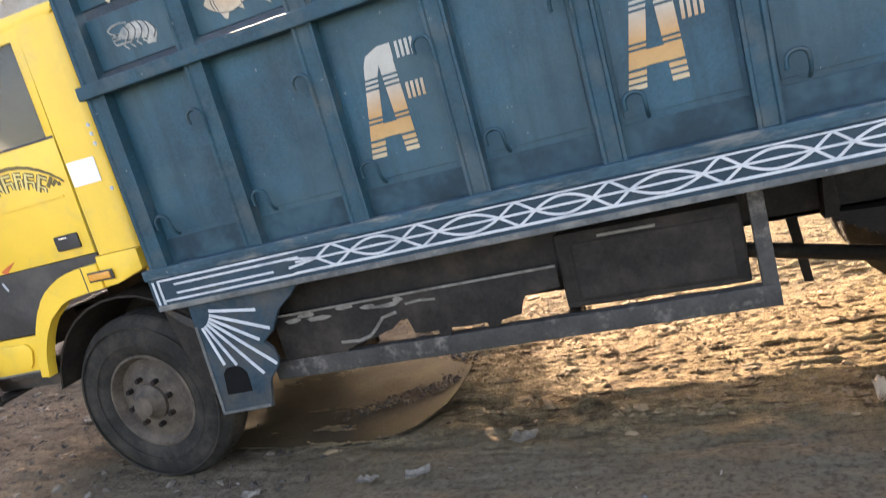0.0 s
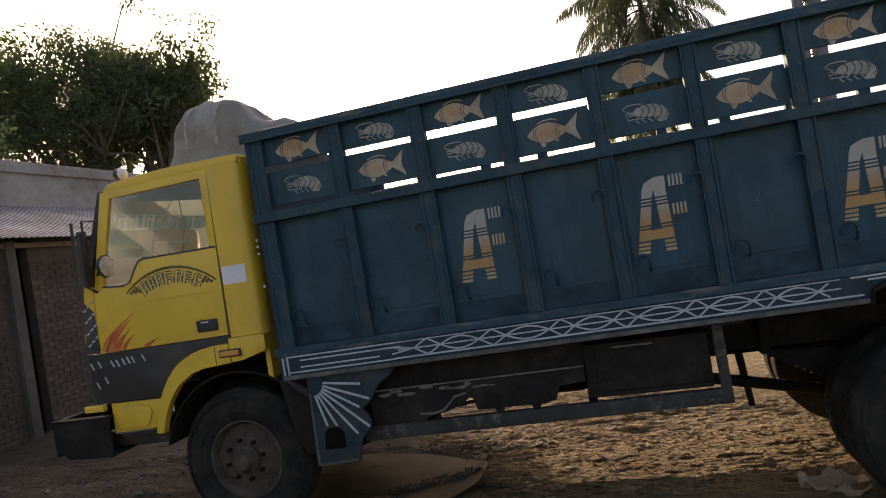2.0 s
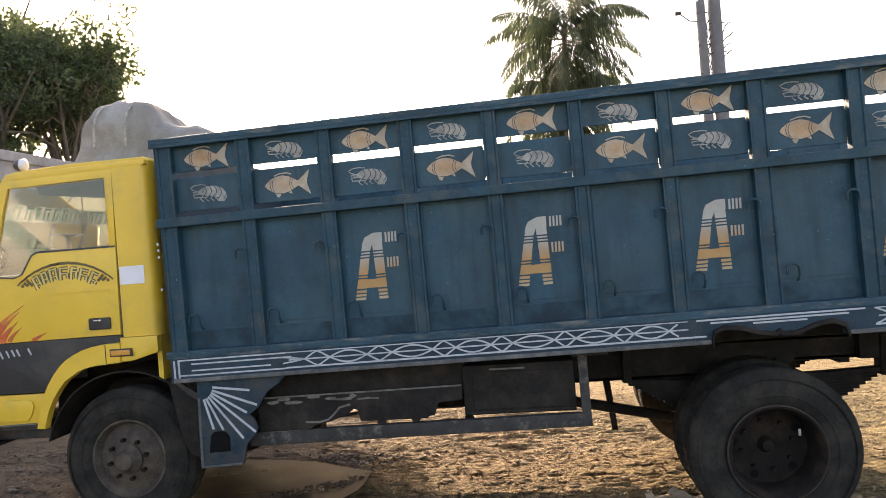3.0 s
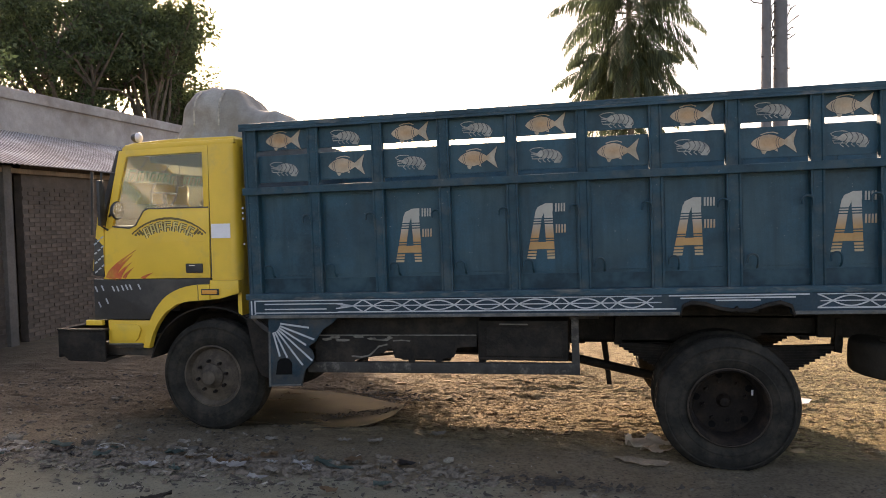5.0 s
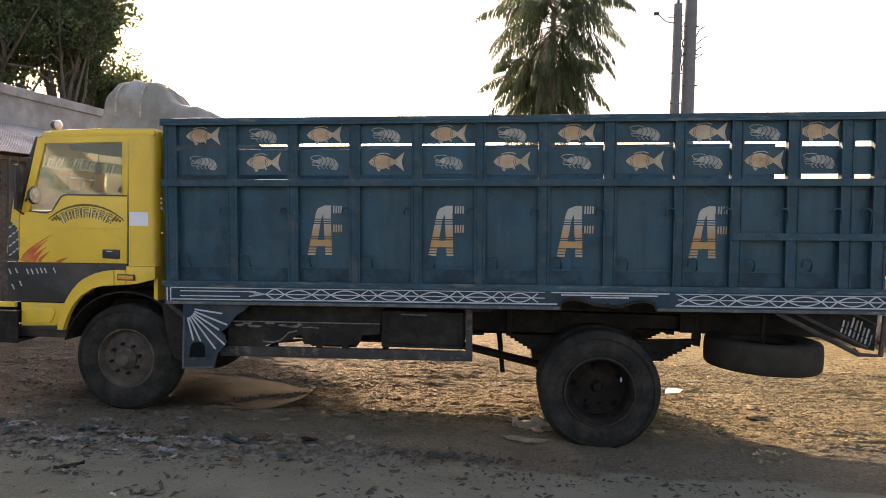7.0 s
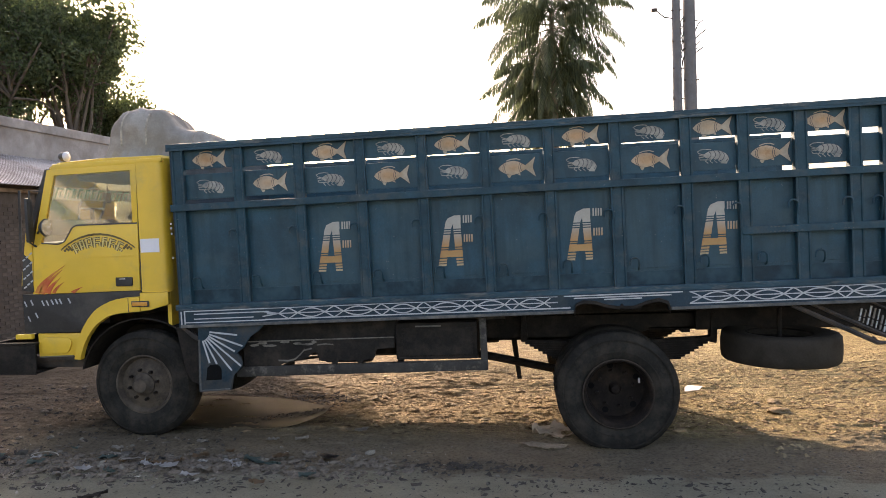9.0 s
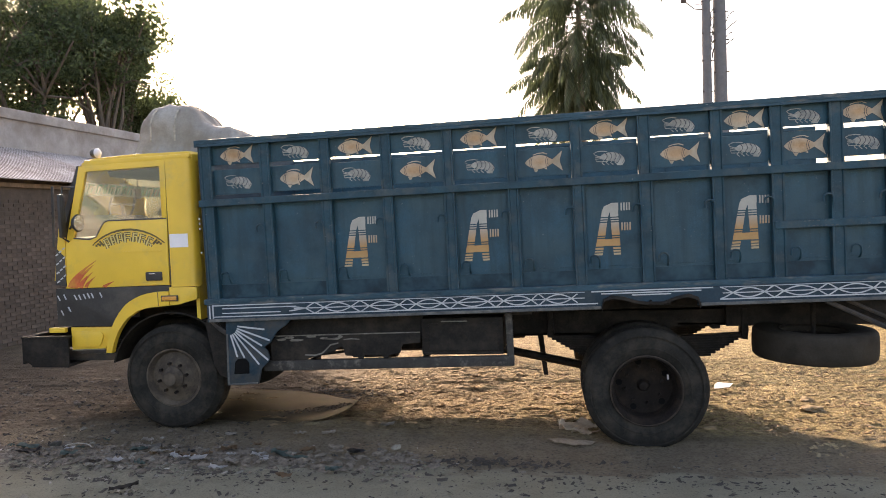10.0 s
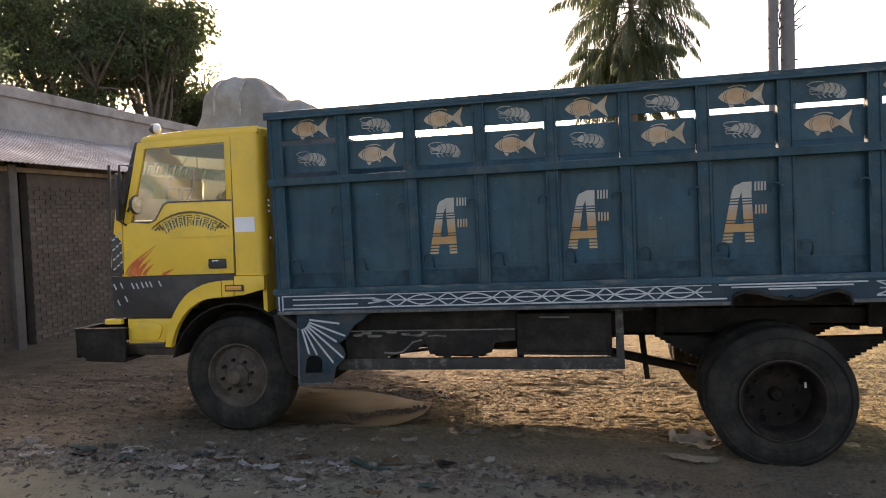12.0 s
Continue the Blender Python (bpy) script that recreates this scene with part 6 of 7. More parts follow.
M_CLOD = material("earth_clod", (0.26, 0.175, 0.095), 0.95, vary=0.3, bump=0.3)


def lumps(name, label, count, area, size, mat, seed):
    """Rounded broken lumps pressed into the ground, joined as one mass."""
    rnd = random.Random(seed)
    bm = bmesh.new()
    bmesh.ops.create_icosphere(bm, subdivisions=1, radius=1.0)
    ball = [v.co.copy() for v in bm.verts]
    tris = [tuple(v.index for v in f.verts) for f in bm.faces]
    bm.free()
    verts, faces = [], []
    for k in range(count):
        x, y = area(rnd)
        s = size[0] + (size[1] - size[0]) * rnd.random() ** 2.5
        turn = Matrix.Rotation(rnd.gauss(0, 0.5), 3, "Z")
        sx, sy, sz = s * rnd.uniform(0.9, 1.9), s * rnd.uniform(0.6, 1.0), s * rnd.uniform(0.35, 0.65)
        at = Vector((x, y, float(ground_z(x, y)) + sz * 0.15))
        n0 = len(verts)
        verts += [at + turn @ Vector((c.x * sx, c.y * sy, c.z * sz)) * rnd.uniform(0.72, 1.15) for c in ball]
        faces += [tuple(n0 + i for i in t) for t in tris]
    me = bpy.data.meshes.new(name)
    me.from_pydata(verts, [], faces)
    me.materials.append(mat)
    return tagged(new(name, me), label, name.replace("_", " "), kind="stuff")


lumps("earth_lumps", "broken crusts and lumps of dry tan earth", 260, lambda r: (r.uniform(0.6, 6.8), 0.35 + 3.2 * r.random() ** 1.3), (0.010, 0.045), M_CLOD, 15)
lumps("verge_lumps", "brown lumps and broken pieces along the road edge", 700, lambda r: (2.4 - 5.6 * r.random() ** 0.8, r.gauss(-0.66, 0.17)), (0.008, 0.050), M_RUBBLE, 16)
M_STRAW = material("straw_litter", (0.32, 0.24, 0.13), 0.9, vary=0.4, bump=0.0)
scatter("earth_clods", "crumbled tan earth clods over the yard", 14000, lambda r: (r.uniform(0.9, 9.5), 0.5 + 4.6 * r.random() ** 1.2), (0.004, 0.024), M_CLOD, 1, 0.42)
scatter("straw_litter", "dry straw and leaf litter", 500, lambda r: (r.uniform(-1, 9.5), r.uniform(-0.6, 4.5)), (0.012, 0.04), M_STRAW, 2, 0.035)
scatter("road_grit", "grey grit and chips along the road edge", 2600, lambda r: (r.uniform(-3.5, 9), r.gauss(-1.0, 0.5)), (0.002, 0.014), M_STONE, 3, 0.8)
scatter("leaf_litter", "dark rotting leaf litter beyond the carton", 700, lambda r: (r.gauss(0.95, 0.26), r.gauss(2.12, 0.18)), (0.008, 0.032), M_DRYCHIP, 6, 0.6)
def on_carton(x, y):
    wave = 0.014 * float(grain(np.array(x * 3.0 + 3), np.array(y * 3.0), 3))
    return float(ground_base(x, y)) + 0.052 + wave + (0.045 * ((x - 1.2) / 0.22) ** 1.5 if x > 1.2 else 0.0)


def carton_band(r):
    """A drift of crumbs lying slantwise over the sheet."""
    t = r.random()
    return min(1.38, 0.78 + 0.58 * t + r.gauss(0, 0.05)), min(1.42, max(0.62, 0.80 + 0.5 * t + r.gauss(0, 0.07)))


scatter("carton_litter", "dark leaf crumbs drifted over the carton sheet", 230, carton_band, (0.008, 0.032), M_DRYCHIP, 21, 0.45, 0, on_carton)
scatter("edge_heap", "dark leaf crumbs and chips heaped by the road", 170, lambda r: (r.gauss(3.05, 0.3), r.gauss(-0.60, 0.13)), (0.008, 0.042), M_DRYCHIP, 22, 0.45, 0)
scatter("verge_rubble", "brown rubble and broken chips along the road edge", 2600, lambda r: (2.6 - 6.0 * r.random() ** 0.8, r.gauss(-0.70, 0.20)), (0.005, 0.045), M_RUBBLE, 8, 0.7)
scatter("yard_litter", "dark leaf litter and crumbs on the shaded earth", 1100, lambda r: (r.uniform(-4.5, 0.9), r.uniform(-0.5, 3.2)), (0.008, 0.038), M_DRYCHIP, 13, 0.5)
lumps("yard_lumps", "brown lumps of trodden earth before the shed", 420, lambda r: (r.uniform(-4.5, 0.7), r.uniform(-0.5, 3.0)), (0.008, 0.04), M_RUBBLE, 18)
scatter("road_chips", "dark leaf crumbs and chips on the grey road", 900, lambda r: (r.uniform(-1.5, 5.5), r.gauss(-1.15, 0.38)), (0.006, 0.038), M_DRYCHIP, 11, 0.4)
HEAPS = [(0.69, -1.66), (0.51, -1.05), (-0.41, -1.11), (2.52, -1.75), (1.34, -1.90), (0.31, -1.45), (0.63, -0.75), (-1.0, -1.0), (1.1, -1.15)]


def heap_spot(r):
    """Small drifts of dry leaves on the edge of the road."""
    x, y = r.choice(HEAPS)
    return x + r.gauss(0, 0.15), y + r.gauss(0, 0.05)


scatter("leaf_drift", "small drifts of dark dry leaves on the road edge", 320, heap_spot, (0.010, 0.042), M_DRYCHIP, 45, 0.35, 0)
scatter("pale_drift", "pale broken scraps among the leaf drifts", 120, heap_spot, (0.008, 0.032), M_LITTER, 46, 0.35, 0)
scatter("pale_crumbs", "pale dry crumbs strewn along the edge of the yard", 40, lambda r: (r.uniform(5.38, 5.80), 0.13 - 0.35 * (r.random() ** 2) + r.gauss(0, 0.02)), (0.01, 0.035), M_STRAW, 41, 0.5, 0)
scatter("pale_litter", "pale scraps of wrappers and leaf litter", 110, lambda r: (r.uniform(-3, 3.0), r.gauss(-0.45, 0.3)), (0.01, 0.03), M_LITTER, 4, 0.3)

# ---------- shed and building ----------
SHED_X = -6.4


def corrugated(bm, x0, z0, x1, z1, y0, y1, pitch=0.115, amp=0.012):
    ys = lattice(y0, y1, pitch / 6)
    rows = []
    for x, z in ((x0, z0), (x1, z1)):
        rows.append([bm.verts.new((x, y, z + amp * math.sin(2 * math.pi * y / pitch))) for y in ys])
    low = [[bm.verts.new((v.co.x, v.co.y, v.co.z - 0.006)) for v in r] for r in rows]
    for k in range(len(ys) - 1):
        bm.faces.new((rows[0][k], rows[0][k + 1], rows[1][k + 1], rows[1][k]))
        bm.faces.new((low[0][k + 1], low[0][k], low[1][k], low[1][k + 1]))
        bm.faces.new((rows[0][k], low[0][k], low[0][k + 1], rows[0][k + 1]))
    return bm


def shade_troughs(mat, pitch):
    """Shade painted along the troughs of the corrugation as blotchy dark brown."""
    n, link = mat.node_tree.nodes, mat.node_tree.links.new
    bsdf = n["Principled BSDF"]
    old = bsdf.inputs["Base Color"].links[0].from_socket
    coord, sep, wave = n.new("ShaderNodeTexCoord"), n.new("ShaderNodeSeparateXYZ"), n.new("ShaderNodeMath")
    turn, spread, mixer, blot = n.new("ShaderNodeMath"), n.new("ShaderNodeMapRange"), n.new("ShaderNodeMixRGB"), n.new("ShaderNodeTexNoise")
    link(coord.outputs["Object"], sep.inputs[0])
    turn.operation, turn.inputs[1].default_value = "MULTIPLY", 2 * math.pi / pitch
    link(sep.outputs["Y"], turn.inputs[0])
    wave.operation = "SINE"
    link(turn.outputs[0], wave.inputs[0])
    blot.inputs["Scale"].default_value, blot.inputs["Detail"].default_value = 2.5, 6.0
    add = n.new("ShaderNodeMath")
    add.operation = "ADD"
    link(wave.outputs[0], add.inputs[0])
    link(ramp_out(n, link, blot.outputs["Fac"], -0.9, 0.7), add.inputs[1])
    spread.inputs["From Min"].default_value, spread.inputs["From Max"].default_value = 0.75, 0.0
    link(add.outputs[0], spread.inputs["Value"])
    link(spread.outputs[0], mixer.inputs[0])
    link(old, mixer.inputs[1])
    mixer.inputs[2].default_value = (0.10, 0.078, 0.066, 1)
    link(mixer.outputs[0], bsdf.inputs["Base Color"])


shade_troughs(M_ROOF, 0.115)
shed = thing("roadside_shed", "low brown shed with a corrugated grey tin lean-to roof", "shed", (SHED_X, 6, 0))
SH = Matrix.Translation((-SHED_X, -6, 0))
y_edges = [-3.9, -1.0, 1.9, 4.78, 7.7, 10.6, 13.5, 16.4]
brick_me = boxed(-0.012, 0.012, -0.118, 0.118, -0.033, 0.033, 0.004)
brick_me = finish("brick", brick_me, M_BRICK)
loose_v, loose_f = [], []
brick_rnd = random.Random(9)
singles = []
for k in range(len(y_edges) - 1):
    bm = bmesh.new()
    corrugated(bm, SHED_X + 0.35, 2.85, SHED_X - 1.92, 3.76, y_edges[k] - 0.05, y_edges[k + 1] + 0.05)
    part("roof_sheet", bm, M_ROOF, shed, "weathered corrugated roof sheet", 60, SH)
    gap = 0.42 if k == 3 else 0.12        # a dark slit beside one column
    bm = bmesh.new()
    box(bm, SHED_X - 0.16, SHED_X - 0.004, y_edges[k] + gap, y_edges[k + 1], -0.45, 2.88)
    wall = part("wall", bm, M_MORTAR, shed, "rough brown brick wall under the tin roof", 0, SH)
    rows = int(2.9 / 0.078)
    for r in range(rows):
        z = -0.35 + r * 0.078
        y = y_edges[k] + gap + 0.12 + (0.125 if r % 2 else 0.0)
        while y + 0.12 < y_edges[k + 1] and z < 2.82:
            spot = Vector((SHED_X + brick_rnd.uniform(-0.003, 0.004), y, z))
            if k == 3 and 5.2 < y < 7.5 and z < 2.3 and len(singles) < 290:
                singles.append((spot, wall))
            elif k in (2, 3, 4, 5):
                n0 = len(loose_v)
                loose_v += [spot + Vector(v.co) for v in brick_me.vertices]
                loose_f += [tuple(n0 + i for i in p.vertices) for p in brick_me.polygons]
            y += 0.25
    bm = bmesh.new()
    box(bm, SHED_X - 0.14, SHED_X + 0.09, y_edges[k] - 0.06, y_edges[k] + 0.119, -0.45, 2.84, 0.01)
    part("column", bm, M_COLUMN, shed, "square grey column", 0, SH)
me = bpy.data.meshes.new("brickwork")
me.from_pydata(loose_v, [], loose_f)
me.materials.append(M_BRICK)
brickwork = new("brickwork", me)
brickwork.parent, brickwork.matrix_basis = shed, SH.copy()
tagged(brickwork, kind="stuff")
bm = bmesh.new()
box(bm, SHED_X - 1.9, SHED_X - 1.8, -3.9, 16.4, -0.4, 3.6)
part("back_wall", bm, M_MORTAR, shed, "", 0, SH)
bm = bmesh.new()
box(bm, SHED_X - 0.02, SHED_X + 0.07, -3.9, 16.4, 2.72, 2.80)
part("eave_beam", bm, M_WOOD, shed, "", 0, SH)

house = thing("plastered_building", "grey plastered flat-roofed building behind the shed", "building", (-11, 6, 0))
HS = Matrix.Translation((11, -6, 0))
bm = bmesh.new()
box(bm, -14.5, -8.36, -6, 21.0, -0.4, 4.42)
part("wall", bm, M_PLASTER, house, "stained grey plaster wall", 0, HS)
bm = bmesh.new()
box(bm, -14.6, -8.30, -6.2, 21.1, 4.42, 4.66, 0.03)
part("parapet", bm, M_PLASTER, house, "", 0, HS)


# ---------- trees ----------
def leaf_cloud(name, centres, per, spread, size, mat, seed, parent, droop=0.0):
    rs = np.random.RandomState(seed)
    c = np.repeat(np.array(centres), per, 0)
    p = c + rs.normal(0, 1, c.shape) * spread * np.array([1, 1, 0.7])
    n = len(p)
    a = rs.normal(0, 1, (n, 3))
    a[:, 2] -= droop
    a /= np.linalg.norm(a, axis=1)[:, None]
    b = np.cross(a, rs.normal(0, 1, (n, 3)))
    b /= np.linalg.norm(b, axis=1)[:, None]
    s = rs.uniform(*size, (n, 1))
    quad = np.stack([p - a * s, p + b * s * 0.45, p + a * s, p - b * s * 0.45], 1).reshape(-1, 3)
    idx = np.arange(n)[:, None] * 4 + np.arange(4)
    me = bpy.data.meshes.new(name)
    me.from_pydata(quad.tolist(), [], idx.tolist())
    me.materials.append(mat)
    ob = new(name, me)
    ob.parent = parent
    return ob


def tree(x, y, height, spread, seed, dense=1.0, label="tall dark leafy tree behind the shed", mat=None, fork_at=0.42, low=0.60):
    """Trunk, limbs and twigs; the crown is clumps of leaves at the twig ends, with gaps between them."""
    rnd = random.Random(seed)
    base = float(ground_base(x, y))
    t = thing("tree", label, "tree", (x, y, base))
    bm = bmesh.new()
    fork = height * fork_at
    tube(bm, [(0, 0, -0.3), (0.05, 0.02, fork * 0.5), (0.12 * rnd.uniform(-1, 1), 0.1, fork)], 0.022 * height, 9, r_end=0.014 * height)
    tips = []
    for k in range(10):
        a = 2 * math.pi * k / 10 + rnd.uniform(-0.3, 0.3)
        r = spread * rnd.uniform(0.45, 0.95)
        h = height * rnd.uniform(low + 0.06, 0.97)
        mid = Vector((r * 0.45 * math.cos(a), r * 0.45 * math.sin(a), fork + (h - fork) * 0.6))
        tip = Vector((r * math.cos(a), r * math.sin(a), h))
        knee = mid * 0.5 + Vector((0, 0, fork * 0.5)) + Vector((rnd.uniform(-0.2, 0.2), rnd.uniform(-0.2, 0.2), 0))
        tube(bm, [(0, 0, fork * 0.9), knee, mid, tip], 0.0075 * height, 6, r_end=0.002 * height)
        tips.append(tip)
        for j in range(4):
            q = mid + Vector((rnd.uniform(-1, 1) * spread * 0.42, rnd.uniform(-1, 1) * spread * 0.42, rnd.uniform(-0.08, 0.2) * height))
            tube(bm, [mid, mid.lerp(q, 0.5) + Vector((0, 0, 0.02 * height)), q], 0.004 * height, 5, r_end=0.0014 * height)
            tips.append(q)
    part("trunk", bm, M_BARK, t, "dark bark trunk and limbs", 60)
    cs = []
    for p in tips:
        size = rnd.uniform(0.5, 1.5)
        for j in range(int(8 * dense * size)):
            z = p.z + rnd.gauss(0, 0.035) * height
            if z > height * low * rnd.uniform(0.85, 1.05):
                cs.append([p.x + rnd.gauss(0, 0.13) * spread * size ** 0.5, p.y + rnd.gauss(0, 0.13) * spread * size ** 0.5, z])
    for j in range(int(5 * dense) + 1):      # stray hanging clumps below the crown
        a, r, z = rnd.uniform(0, 6.28), spread * rnd.uniform(0.2, 0.8), height * low * rnd.uniform(0.75, 0.95)
        cs += [[r * math.cos(a) + rnd.gauss(0, 0.25), r * math.sin(a) + rnd.gauss(0, 0.25), z + rnd.gauss(0, 0.2)] for i in range(4)]
    leaf_cloud("crown", cs, 110, 0.24, (0.04, 0.09), mat or M_LEAF, seed, t, 0.4)
    return t


# tall trees over the shed, lower ones towards the sun
for k, (x, y, h, sp, lo) in enumerate([(-12.8, 14.4, 11.8, 3.6, 0.58), (-14.8, 9.6, 12.0, 3.8, 0.57), (-19.0, 14.0, 14.0, 5.0, 0.62), (-15.8, 17.8, 12.0, 4.0, 0.67),
                                       (-24.0, 20.0, 16.0, 5.5, 0.62), (-12.6, 19.0, 10.6, 2.5, 0.74), (-21.5, 27.0, 14.0, 4.6, 0.74), (-11.3, 16.2, 11.0, 2.7, 0.68)]):
    tree(x, y, h, sp, 40 + k, 0.75, fork_at=0.36, low=lo)
tree(-12.6, 22.0, 8.5, 2.9, 62, 3.2, "rounded dark leafy tree beyond the yard", fork_at=0.25, low=0.40)
# unseen tree, added behind the truck to throw shade on the carton
tree(-1.78, 6.0, 2.85, 0.62, 63, 0.36, "unseen small tree added to shade the earth behind the truck", fork_at=0.45, low=0.62)
# this crown is coloured lighter to pass for sunlit leaves
tree(-10.1, 7.5, 6.15, 0.62, 66, 0.4, "small leafy tree by the building, coloured pale as if sunlit", M_LEAF_SUNLIT, 0.5, 0.70)
for k, (x, y, h, sp) in enumerate([(21.0, 30.0, 3.6, 3.0), (27.0, 34.0, 3.8, 3.2), (33.0, 30.0, 4.2, 3.4), (40.0, 36.0, 4.6, 3.6)]):
    tree(x, y, h, sp, 70 + k, 0.6, "distant green bushy tree beyond the yard", fork_at=0.25, low=0.25)


# ---------- tarpaulin heaped over the cab ----------
def tarpaulin():
    """A folded tarpaulin heaped on the cab roof and over the head board: a high lump, a lower shoulder and loose hanging folds."""
    prof_x = [-0.42, -0.38, -0.28, -0.10, 0.10, 0.16, 0.22, 0.30, 0.38, 0.50, 0.58, 0.62, 0.64]
    prof_z = [2.60, 2.93, 3.02, 3.035, 3.005, 2.94, 2.865, 2.815, 2.80, 2.785, 2.745, 2.69, 2.625]
    n_s, n_t = 84, 60
    bm = bmesh.new()
    top, low = [], []
    for i in range(n_s + 1):
        x = -0.42 + 1.06 * i / n_s
        a, b = [], []
        for k in range(n_t + 1):
            t = 2 * k / n_t - 1
            y = 0.88 + 0.40 * t
            h = float(np.interp(x, prof_x, prof_z))
            foot = 2.565 if x < 0.44 else 2.61
            side = (1 - abs(t) ** 7)
            fold = 0.030 * noise.noise((x * 4.0 + 2 * y, y * 2.4, 1.0)) + 0.016 * noise.noise((x * 11 + 3 * y, y * 6, 5.0)) + 0.012 * abs(noise.noise((x * 6 - 5 * y, y * 9, 9.0)))
            z = foot + (h - foot) * side + fold * side
            wave = 0.03 * noise.noise((z * 5, x * 4, 2.0)) + 0.02 * math.sin(9 * z + 4 * x)
            a.append(bm.verts.new((x + 0.02 * noise.noise((y * 5, z * 5, 3)), y + wave * t, z)))
            b.append(bm.verts.new((x, y, foot - 0.006 + 0.012 * noise.noise((x * 7, y * 7, 0)))))
        top.append(a)
        low.append(b)
    for i in range(n_s):
        for k in range(n_t):
            bm.faces.new((top[i][k], top[i + 1][k], top[i + 1][k + 1], top[i][k + 1]))
            bm.faces.new((low[i][k + 1], low[i + 1][k + 1], low[i + 1][k], low[i][k]))
        for k in (0, n_t):
            bm.faces.new((top[i][k], low[i][k], low[i + 1][k], top[i + 1][k]))
    for i in (0, n_s):
        for k in range(n_t):
            bm.faces.new((top[i][k], top[i][k + 1], low[i][k + 1], low[i][k]))
    bundle = thing("tarpaulin_bundle", "rumpled grey-brown tarpaulin heaped on the yellow cab roof", "tarpaulin", (0.0, 0.88, 2.56))
    back = Matrix.Translation((0.0, -0.88, -2.56))
    part("folded_sheet", bm, M_TARP, bundle, "dusty folded canvas sheet", 70, back)
    for x in (-0.22, 0.02):
        pts = [(x, 0.88 + 0.43 * math.cos(q), 2.59 + 0.46 * max(0.0, math.sin(q)) ** 0.45) for q in lattice(0.02, 3.12, 0.16)]
        part("tie_rope", tube(bmesh.new(), pts, 0.009, 6), M_LITTER, bundle, "pale tie rope", 60, back)


tarpaulin()


def palm(x, y, heart, seed, count, reach, rises):
    """A ringed trunk under a crown of arching fronds, the old ones hanging as a skirt; leaflets hang from each rib."""
    rnd = random.Random(seed)
    base = float(ground_base(x, y))
    p = thing("coconut_palm", "coconut palm with long drooping fronds", "palm tree", (x, y, base))
    top = heart - base
    bm = bmesh.new()
    tube(bm, [(0.25 * (1 - t) ** 2, 0, top * t) for t in lattice(0, 1, 0.1)], 0.19, 10, r_end=0.13)
    part("trunk", bm, M_BARK, p, "ringed grey palm trunk", 60)
    for k in range(count):
        f = k / (count - 1)
        a = 2.399 * k + rnd.uniform(-0.25, 0.25)
        rise = rises[0] + (rises[1] - rises[0]) * f ** 0.9 + rnd.uniform(-0.12, 0.12)
        length = rnd.uniform(*reach) * (0.85 if k < 5 else 1.0)
        pts, d, q = [], Vector((math.cos(a) * math.cos(rise), math.sin(a) * math.cos(rise), math.sin(rise))), Vector((0, 0, top - 1.3 * f))
        side = Vector((-math.sin(a), math.cos(a), 0))
        n = 22
        sag = rnd.uniform(0.05, 0.13) if rise > -0.3 else rnd.uniform(0.01, 0.06)
        for j in range(n + 1):
            pts.append(q.copy())
            q += d * length / n
            d = (d + Vector((0, 0, -0.03 - sag * (j / n)))).normalized()
        bm = bmesh.new()
        tube(bm, pts[::2], 0.03, 5, r_end=0.006)
        roll = rnd.uniform(-0.5, 0.5)
        for j in range(4, n + 1):
            for i in range(3):
                t = (j - 0.33 * i) / n
                m = pts[j - 1].lerp(pts[j], 1 - 0.33 * i)
                ahead = (pts[j] - pts[j - 1]).normalized()
                ll = 0.95 * math.sin(math.pi * min(1.0, 0.18 + t * 0.78)) + 0.25
                for s in (-1, 1):
                    if rnd.random() < 0.06:
                        continue
                    out = (side * s * (0.6 + 0.3 * roll * s) + ahead * 0.45 + Vector((0, 0, -0.55 - 0.45 * rnd.random()))).normalized()
                    mid = m + out * ll * 0.5
                    tip = m + (out + Vector((0, 0, -0.5))).normalized() * ll
                    w = ahead * 0.031
                    vs = [bm.verts.new(c) for c in (m - w * 0.6, mid - w, tip, mid + w, m + w * 0.6)]
                    bm.faces.new(vs)
        ob = new("frond", finish("frond", bm, M_PALM, recalc=False))
        ob.parent = p
    return p


palm(5.55, 31.0, 12.3, 11, 55, (3.9, 4.6), (1.25, -1.15))
palm(5.35, 32.6, 9.5, 15, 45, (3.4, 4.2), (0.75, -1.15))

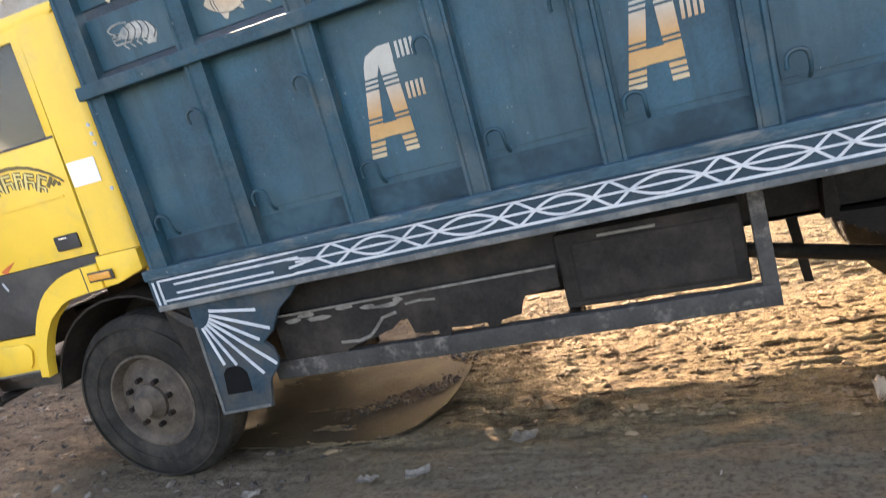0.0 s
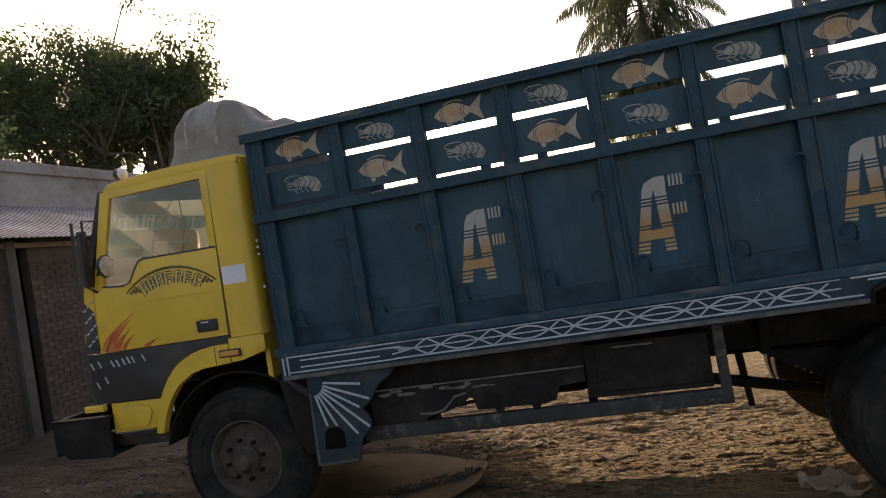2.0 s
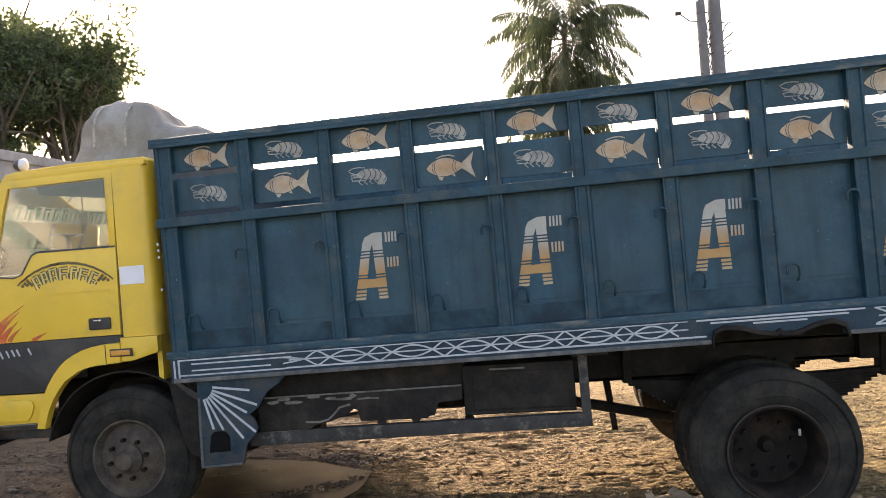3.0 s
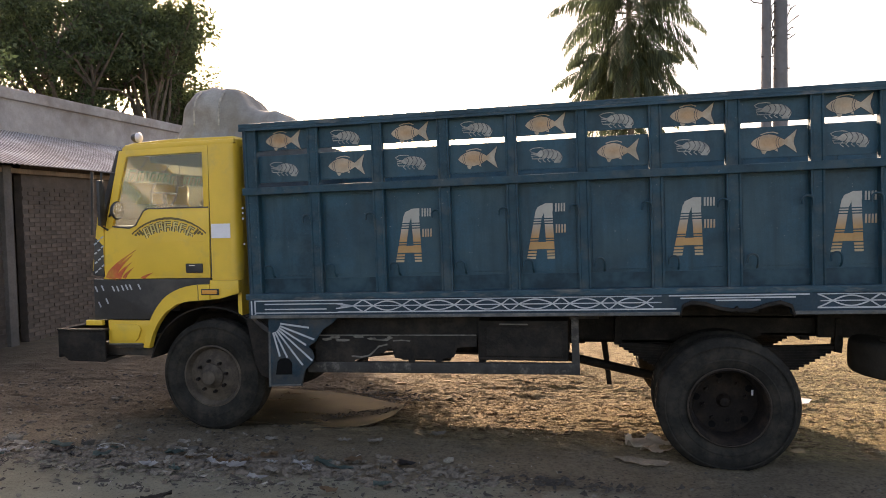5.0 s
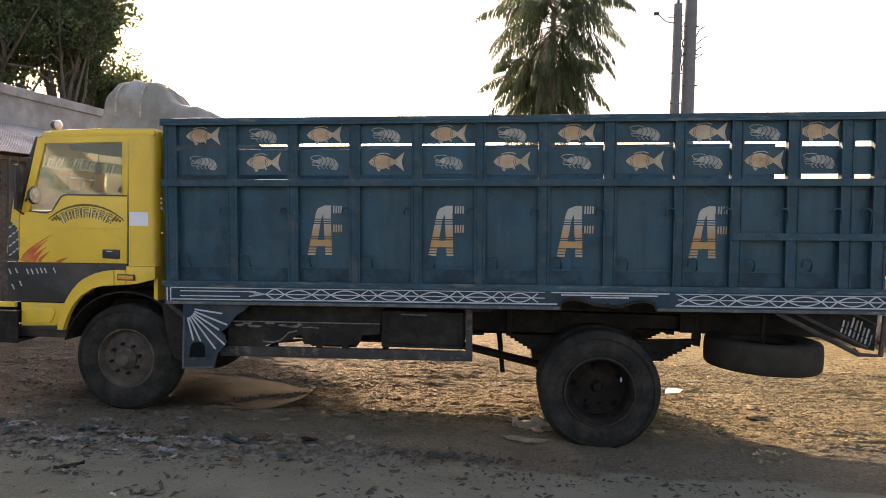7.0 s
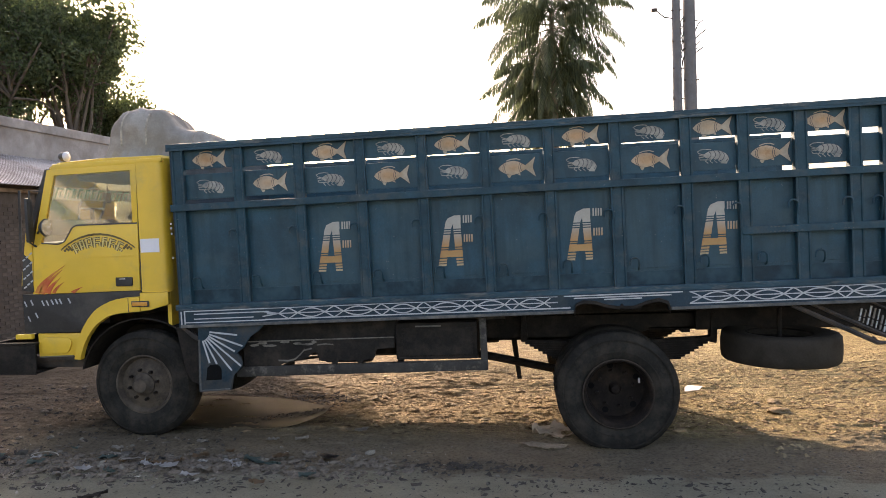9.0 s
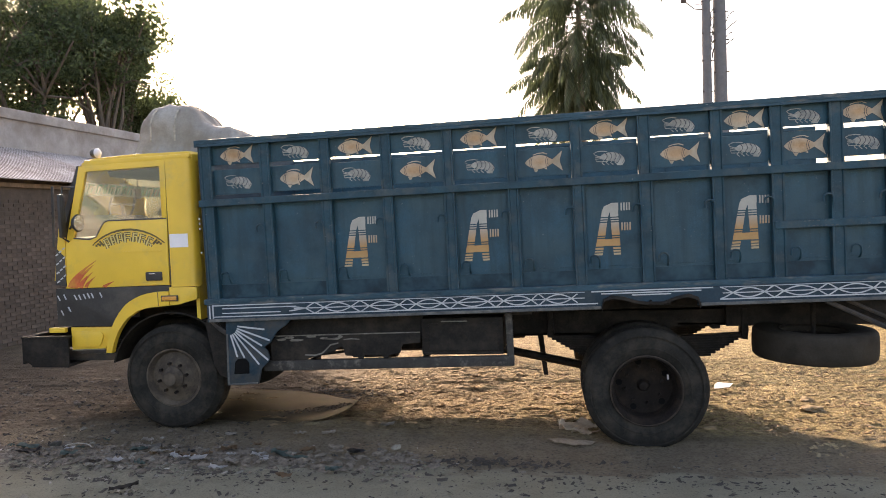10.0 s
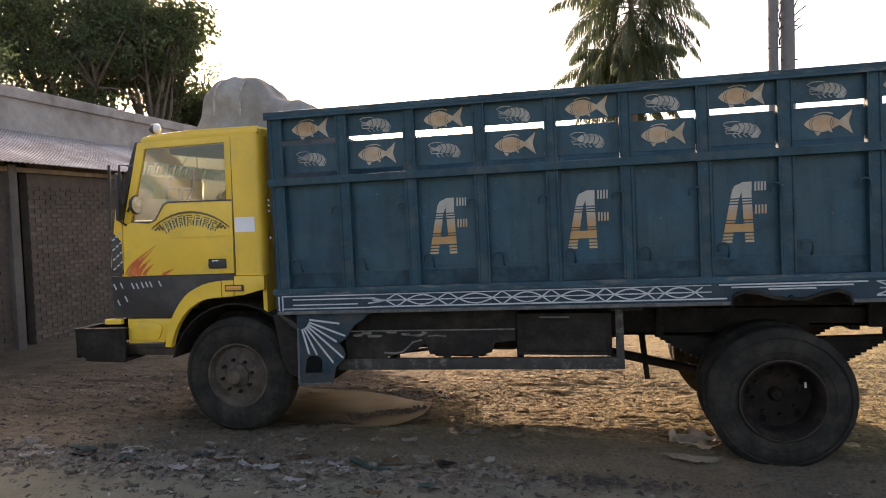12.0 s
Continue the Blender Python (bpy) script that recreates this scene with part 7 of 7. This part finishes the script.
# ---------- utility poles ----------
def pole(x, y, top, r, label, seed, lamp):
    base = float(ground_base(x, y))
    p = thing("utility_pole", label, "utility pole", (x, y, base))
    h = top - base
    bm = bmesh.new()
    tube(bm, [(0, 0, -0.3), (0, 0, h)], r * 1.35, 12, r_end=r * 1.05)
    part("shaft", bm, M_CONCRETE, p, "grey concrete shaft", 60)
    rnd = random.Random(seed)
    for k in range(7):
        z = h - 0.35 - k * 1.02 - rnd.uniform(0, 0.3)
        part("step_bolt", tube(bmesh.new(), [(-r * 1.35, -r * 0.6, z), (r * 1.5, -r * 0.6, z)], 0.022, 6), M_STEEL, p)
    if lamp:
        bm = bmesh.new()
        tube(bm, [(0, 0, h - 0.70), (-0.42, -0.1, h - 0.66), (-0.72, -0.2, h - 0.44)], 0.022, 6)
        tube(bm, [(0, 0, h - 0.50), (-0.40, -0.1, h - 0.50)], 0.014, 6)
        box(bm, -0.90, -0.70, -0.26, -0.14, h - 0.46, h - 0.34, 0.025)
        part("lamp_arm", bm, M_STEEL, p, "small arm with a lamp head")
        bm = bmesh.new()
        lathe(bm, [(0.0001, h), (0.05, h), (0.05, h + 0.12), (0.02, h + 0.18), (0.09, h + 0.24), (0.07, h + 0.4), (0.0001, h + 0.45)], (0, 0, 0), "z", 10, closed=False)
        part("pin_insulator", bm, M_STEEL, p)
        bm = bmesh.new()
        for e in (-1.1, -0.7):
            tube(bm, [(0, 0, h - 3.0), (e * 0.5, 0.3, h - 4.2), (e, 0.6, h - 5.6)], 0.008, 4)
        part("stay_wire", bm, M_STEEL, p)
    else:
        for k in range(4):
            z = h - 3.6 - 0.25 * k
            part("cable_end", tube(bmesh.new(), [(r, 0, z - 0.25), (r + 0.12, -0.05, z + rnd.uniform(-0.2, 0.1)), (r + 0.3 + 0.1 * math.sin(k * 2), -0.05, z + rnd.uniform(-0.15, 0.25))], 0.02, 5), M_STEEL, p, "dark cut cable end")
        for k in range(6):
            z = h - 3.3 - 0.28 * k
            pts = [(-r - 0.02, -0.05, z), (-r - 0.09 - 0.06 * rnd.random(), -0.1, z - 0.18), (-r - 0.03 - 0.1 * rnd.random(), -0.1, z - 0.36)]
            part("cable_knot", tube(bmesh.new(), pts, 0.024, 5), M_STEEL, p, "tangled dark cable on the shaft")
        bm = bmesh.new()
        ring = [(r * 1.1 + 0.02, -0.02 + 0.05 * math.sin(a), h - 8.0 + 0.4 * math.cos(a)) for a in lattice(0, 6, 0.5)]
        tube(bm, ring, 0.025, 5)
        part("cable_loop", bm, M_STEEL, p, "loop of dark cable")
    return p


pole(9.40, 20.5, 9.55, 0.14, "grey concrete pole with a small street lamp arm", 3, True)
pole(9.88, 20.6, 12.2, 0.19, "taller grey concrete pole with cable ends", 4, False)

# far mast
mast = thing("far_mast", "thin distant lattice mast with panel antennas", "mast", (4.0, 70.0, -0.26))
bm = bmesh.new()
for dx, dy in ((-0.25, 0), (0.25, 0), (0, 0.4)):
    tube(bm, [(dx * 1.6, dy, 0), (dx, dy, 17.5)], 0.05, 5)
for k in range(18):
    tube(bm, [(-0.3, 0, k * 0.95), (0.3, 0, k * 0.95 + 0.95)], 0.03, 4)
part("lattice", bm, M_STEEL, mast)
for k in range(5):
    for s in (-1, 1):
        part("antenna", boxed(s * 0.5 - 0.15, s * 0.5 + 0.15, -0.3, -0.2, 11.3 + k * 1.35, 12.1 + k * 1.35), M_STICKER, mast)

# ---------- sacks and board by the rear ----------
def sack(x, y, z, sx, sy, sz, rz, seed):
    rnd = random.Random(seed)
    bm = bmesh.new()
    bmesh.ops.create_icosphere(bm, subdivisions=4, radius=1.0)
    for v in bm.verts:
        c = v.co
        p = Vector([math.copysign(abs(k) ** 0.5, k) for k in c])
        dent = 0.10 * noise.noise(c * 1.7 + Vector((seed, 0, 0))) + 0.05 * noise.noise(c * 5 + Vector((0, seed, 0))) + 0.03 * noise.noise(c * 11)
        v.co = Vector((p.x * sx, p.y * sy, p.z * sz)) * (1 + dent)
    ob = new("sack", finish("sack", bm, M_SACK, 60))
    ob.matrix_basis = pose(x, y, z + sz, rnd.uniform(-4, 4), rnd.uniform(-4, 4), rz)
    tagged(ob, "bulging white woven sack stacked in a pile", "sack", "stacked white sacks")
    bm = bmesh.new()
    for k in range(3):
        box(bm, -sx * 0.4, sx * 0.2 + 0.1 * k, -sy * 1.06, -sy * 1.04, -0.12 + 0.11 * k, -0.07 + 0.11 * k)
    part("print_bars", bm, M_INK, ob, "faded dark print bars")
    return ob


gz = float(ground_base(10.5, 6.2))
# the last two sacks are unseen, added to shade the visible side
for k, (x, y, z, rz) in enumerate([(10.5, 6.3, 0, 4), (12.15, 6.6, 0, -6), (13.8, 6.5, 0, 8), (10.7, 6.4, 1.12, -8), (12.3, 6.6, 1.10, 5), (11.4, 7.8, 0, 3), (11.5, 7.7, 1.1, 12), (9.55, 7.9, 0, -4), (9.6, 7.8, 1.1, 6)]):
    sack(x - 0.12, y, gz + z - 0.02, 0.86, 0.66, 0.60, rz, 3 + k)
board = thing("sign_board", "faded red notice board on two posts", "sign", (12.6, 9.9, -0.26))
bm = bmesh.new()
box(bm, -1.07, -0.62, -0.03, 0.03, 3.40, 3.87, 0.01)
part("panel", bm, M_SIGN, board, "faded pink upper panel with pale lettering bars")
bm = bmesh.new()
box(bm, -1.07, -0.62, -0.03, 0.03, 2.92, 3.38, 0.01)
part("panel", bm, material("faded_grey_board", (0.28, 0.25, 0.24), 0.8, vary=0.15, bump=0.05), board, "faded grey lower panel")
bm = bmesh.new()
for k in range(3):
    box(bm, -1.02, -0.72 - 0.05 * k, -0.036, -0.0305, 3.72 - 0.12 * k, 3.77 - 0.12 * k)
part("lettering_bars", bm, M_STICKER, board)
for x in (-1.0, -0.69):
    bm = bmesh.new()
    tube(bm, [(x, 0.06, -0.2), (x, 0.06, 3.8)], 0.04, 8)
    part("board_post", bm, M_STEEL, board)

# ---------- bricks of the shed wall ----------
for spot, holder in singles:
    ob = new("brick", brick_me)
    ob.parent = holder
    ob.matrix_basis = Matrix.Translation(spot)
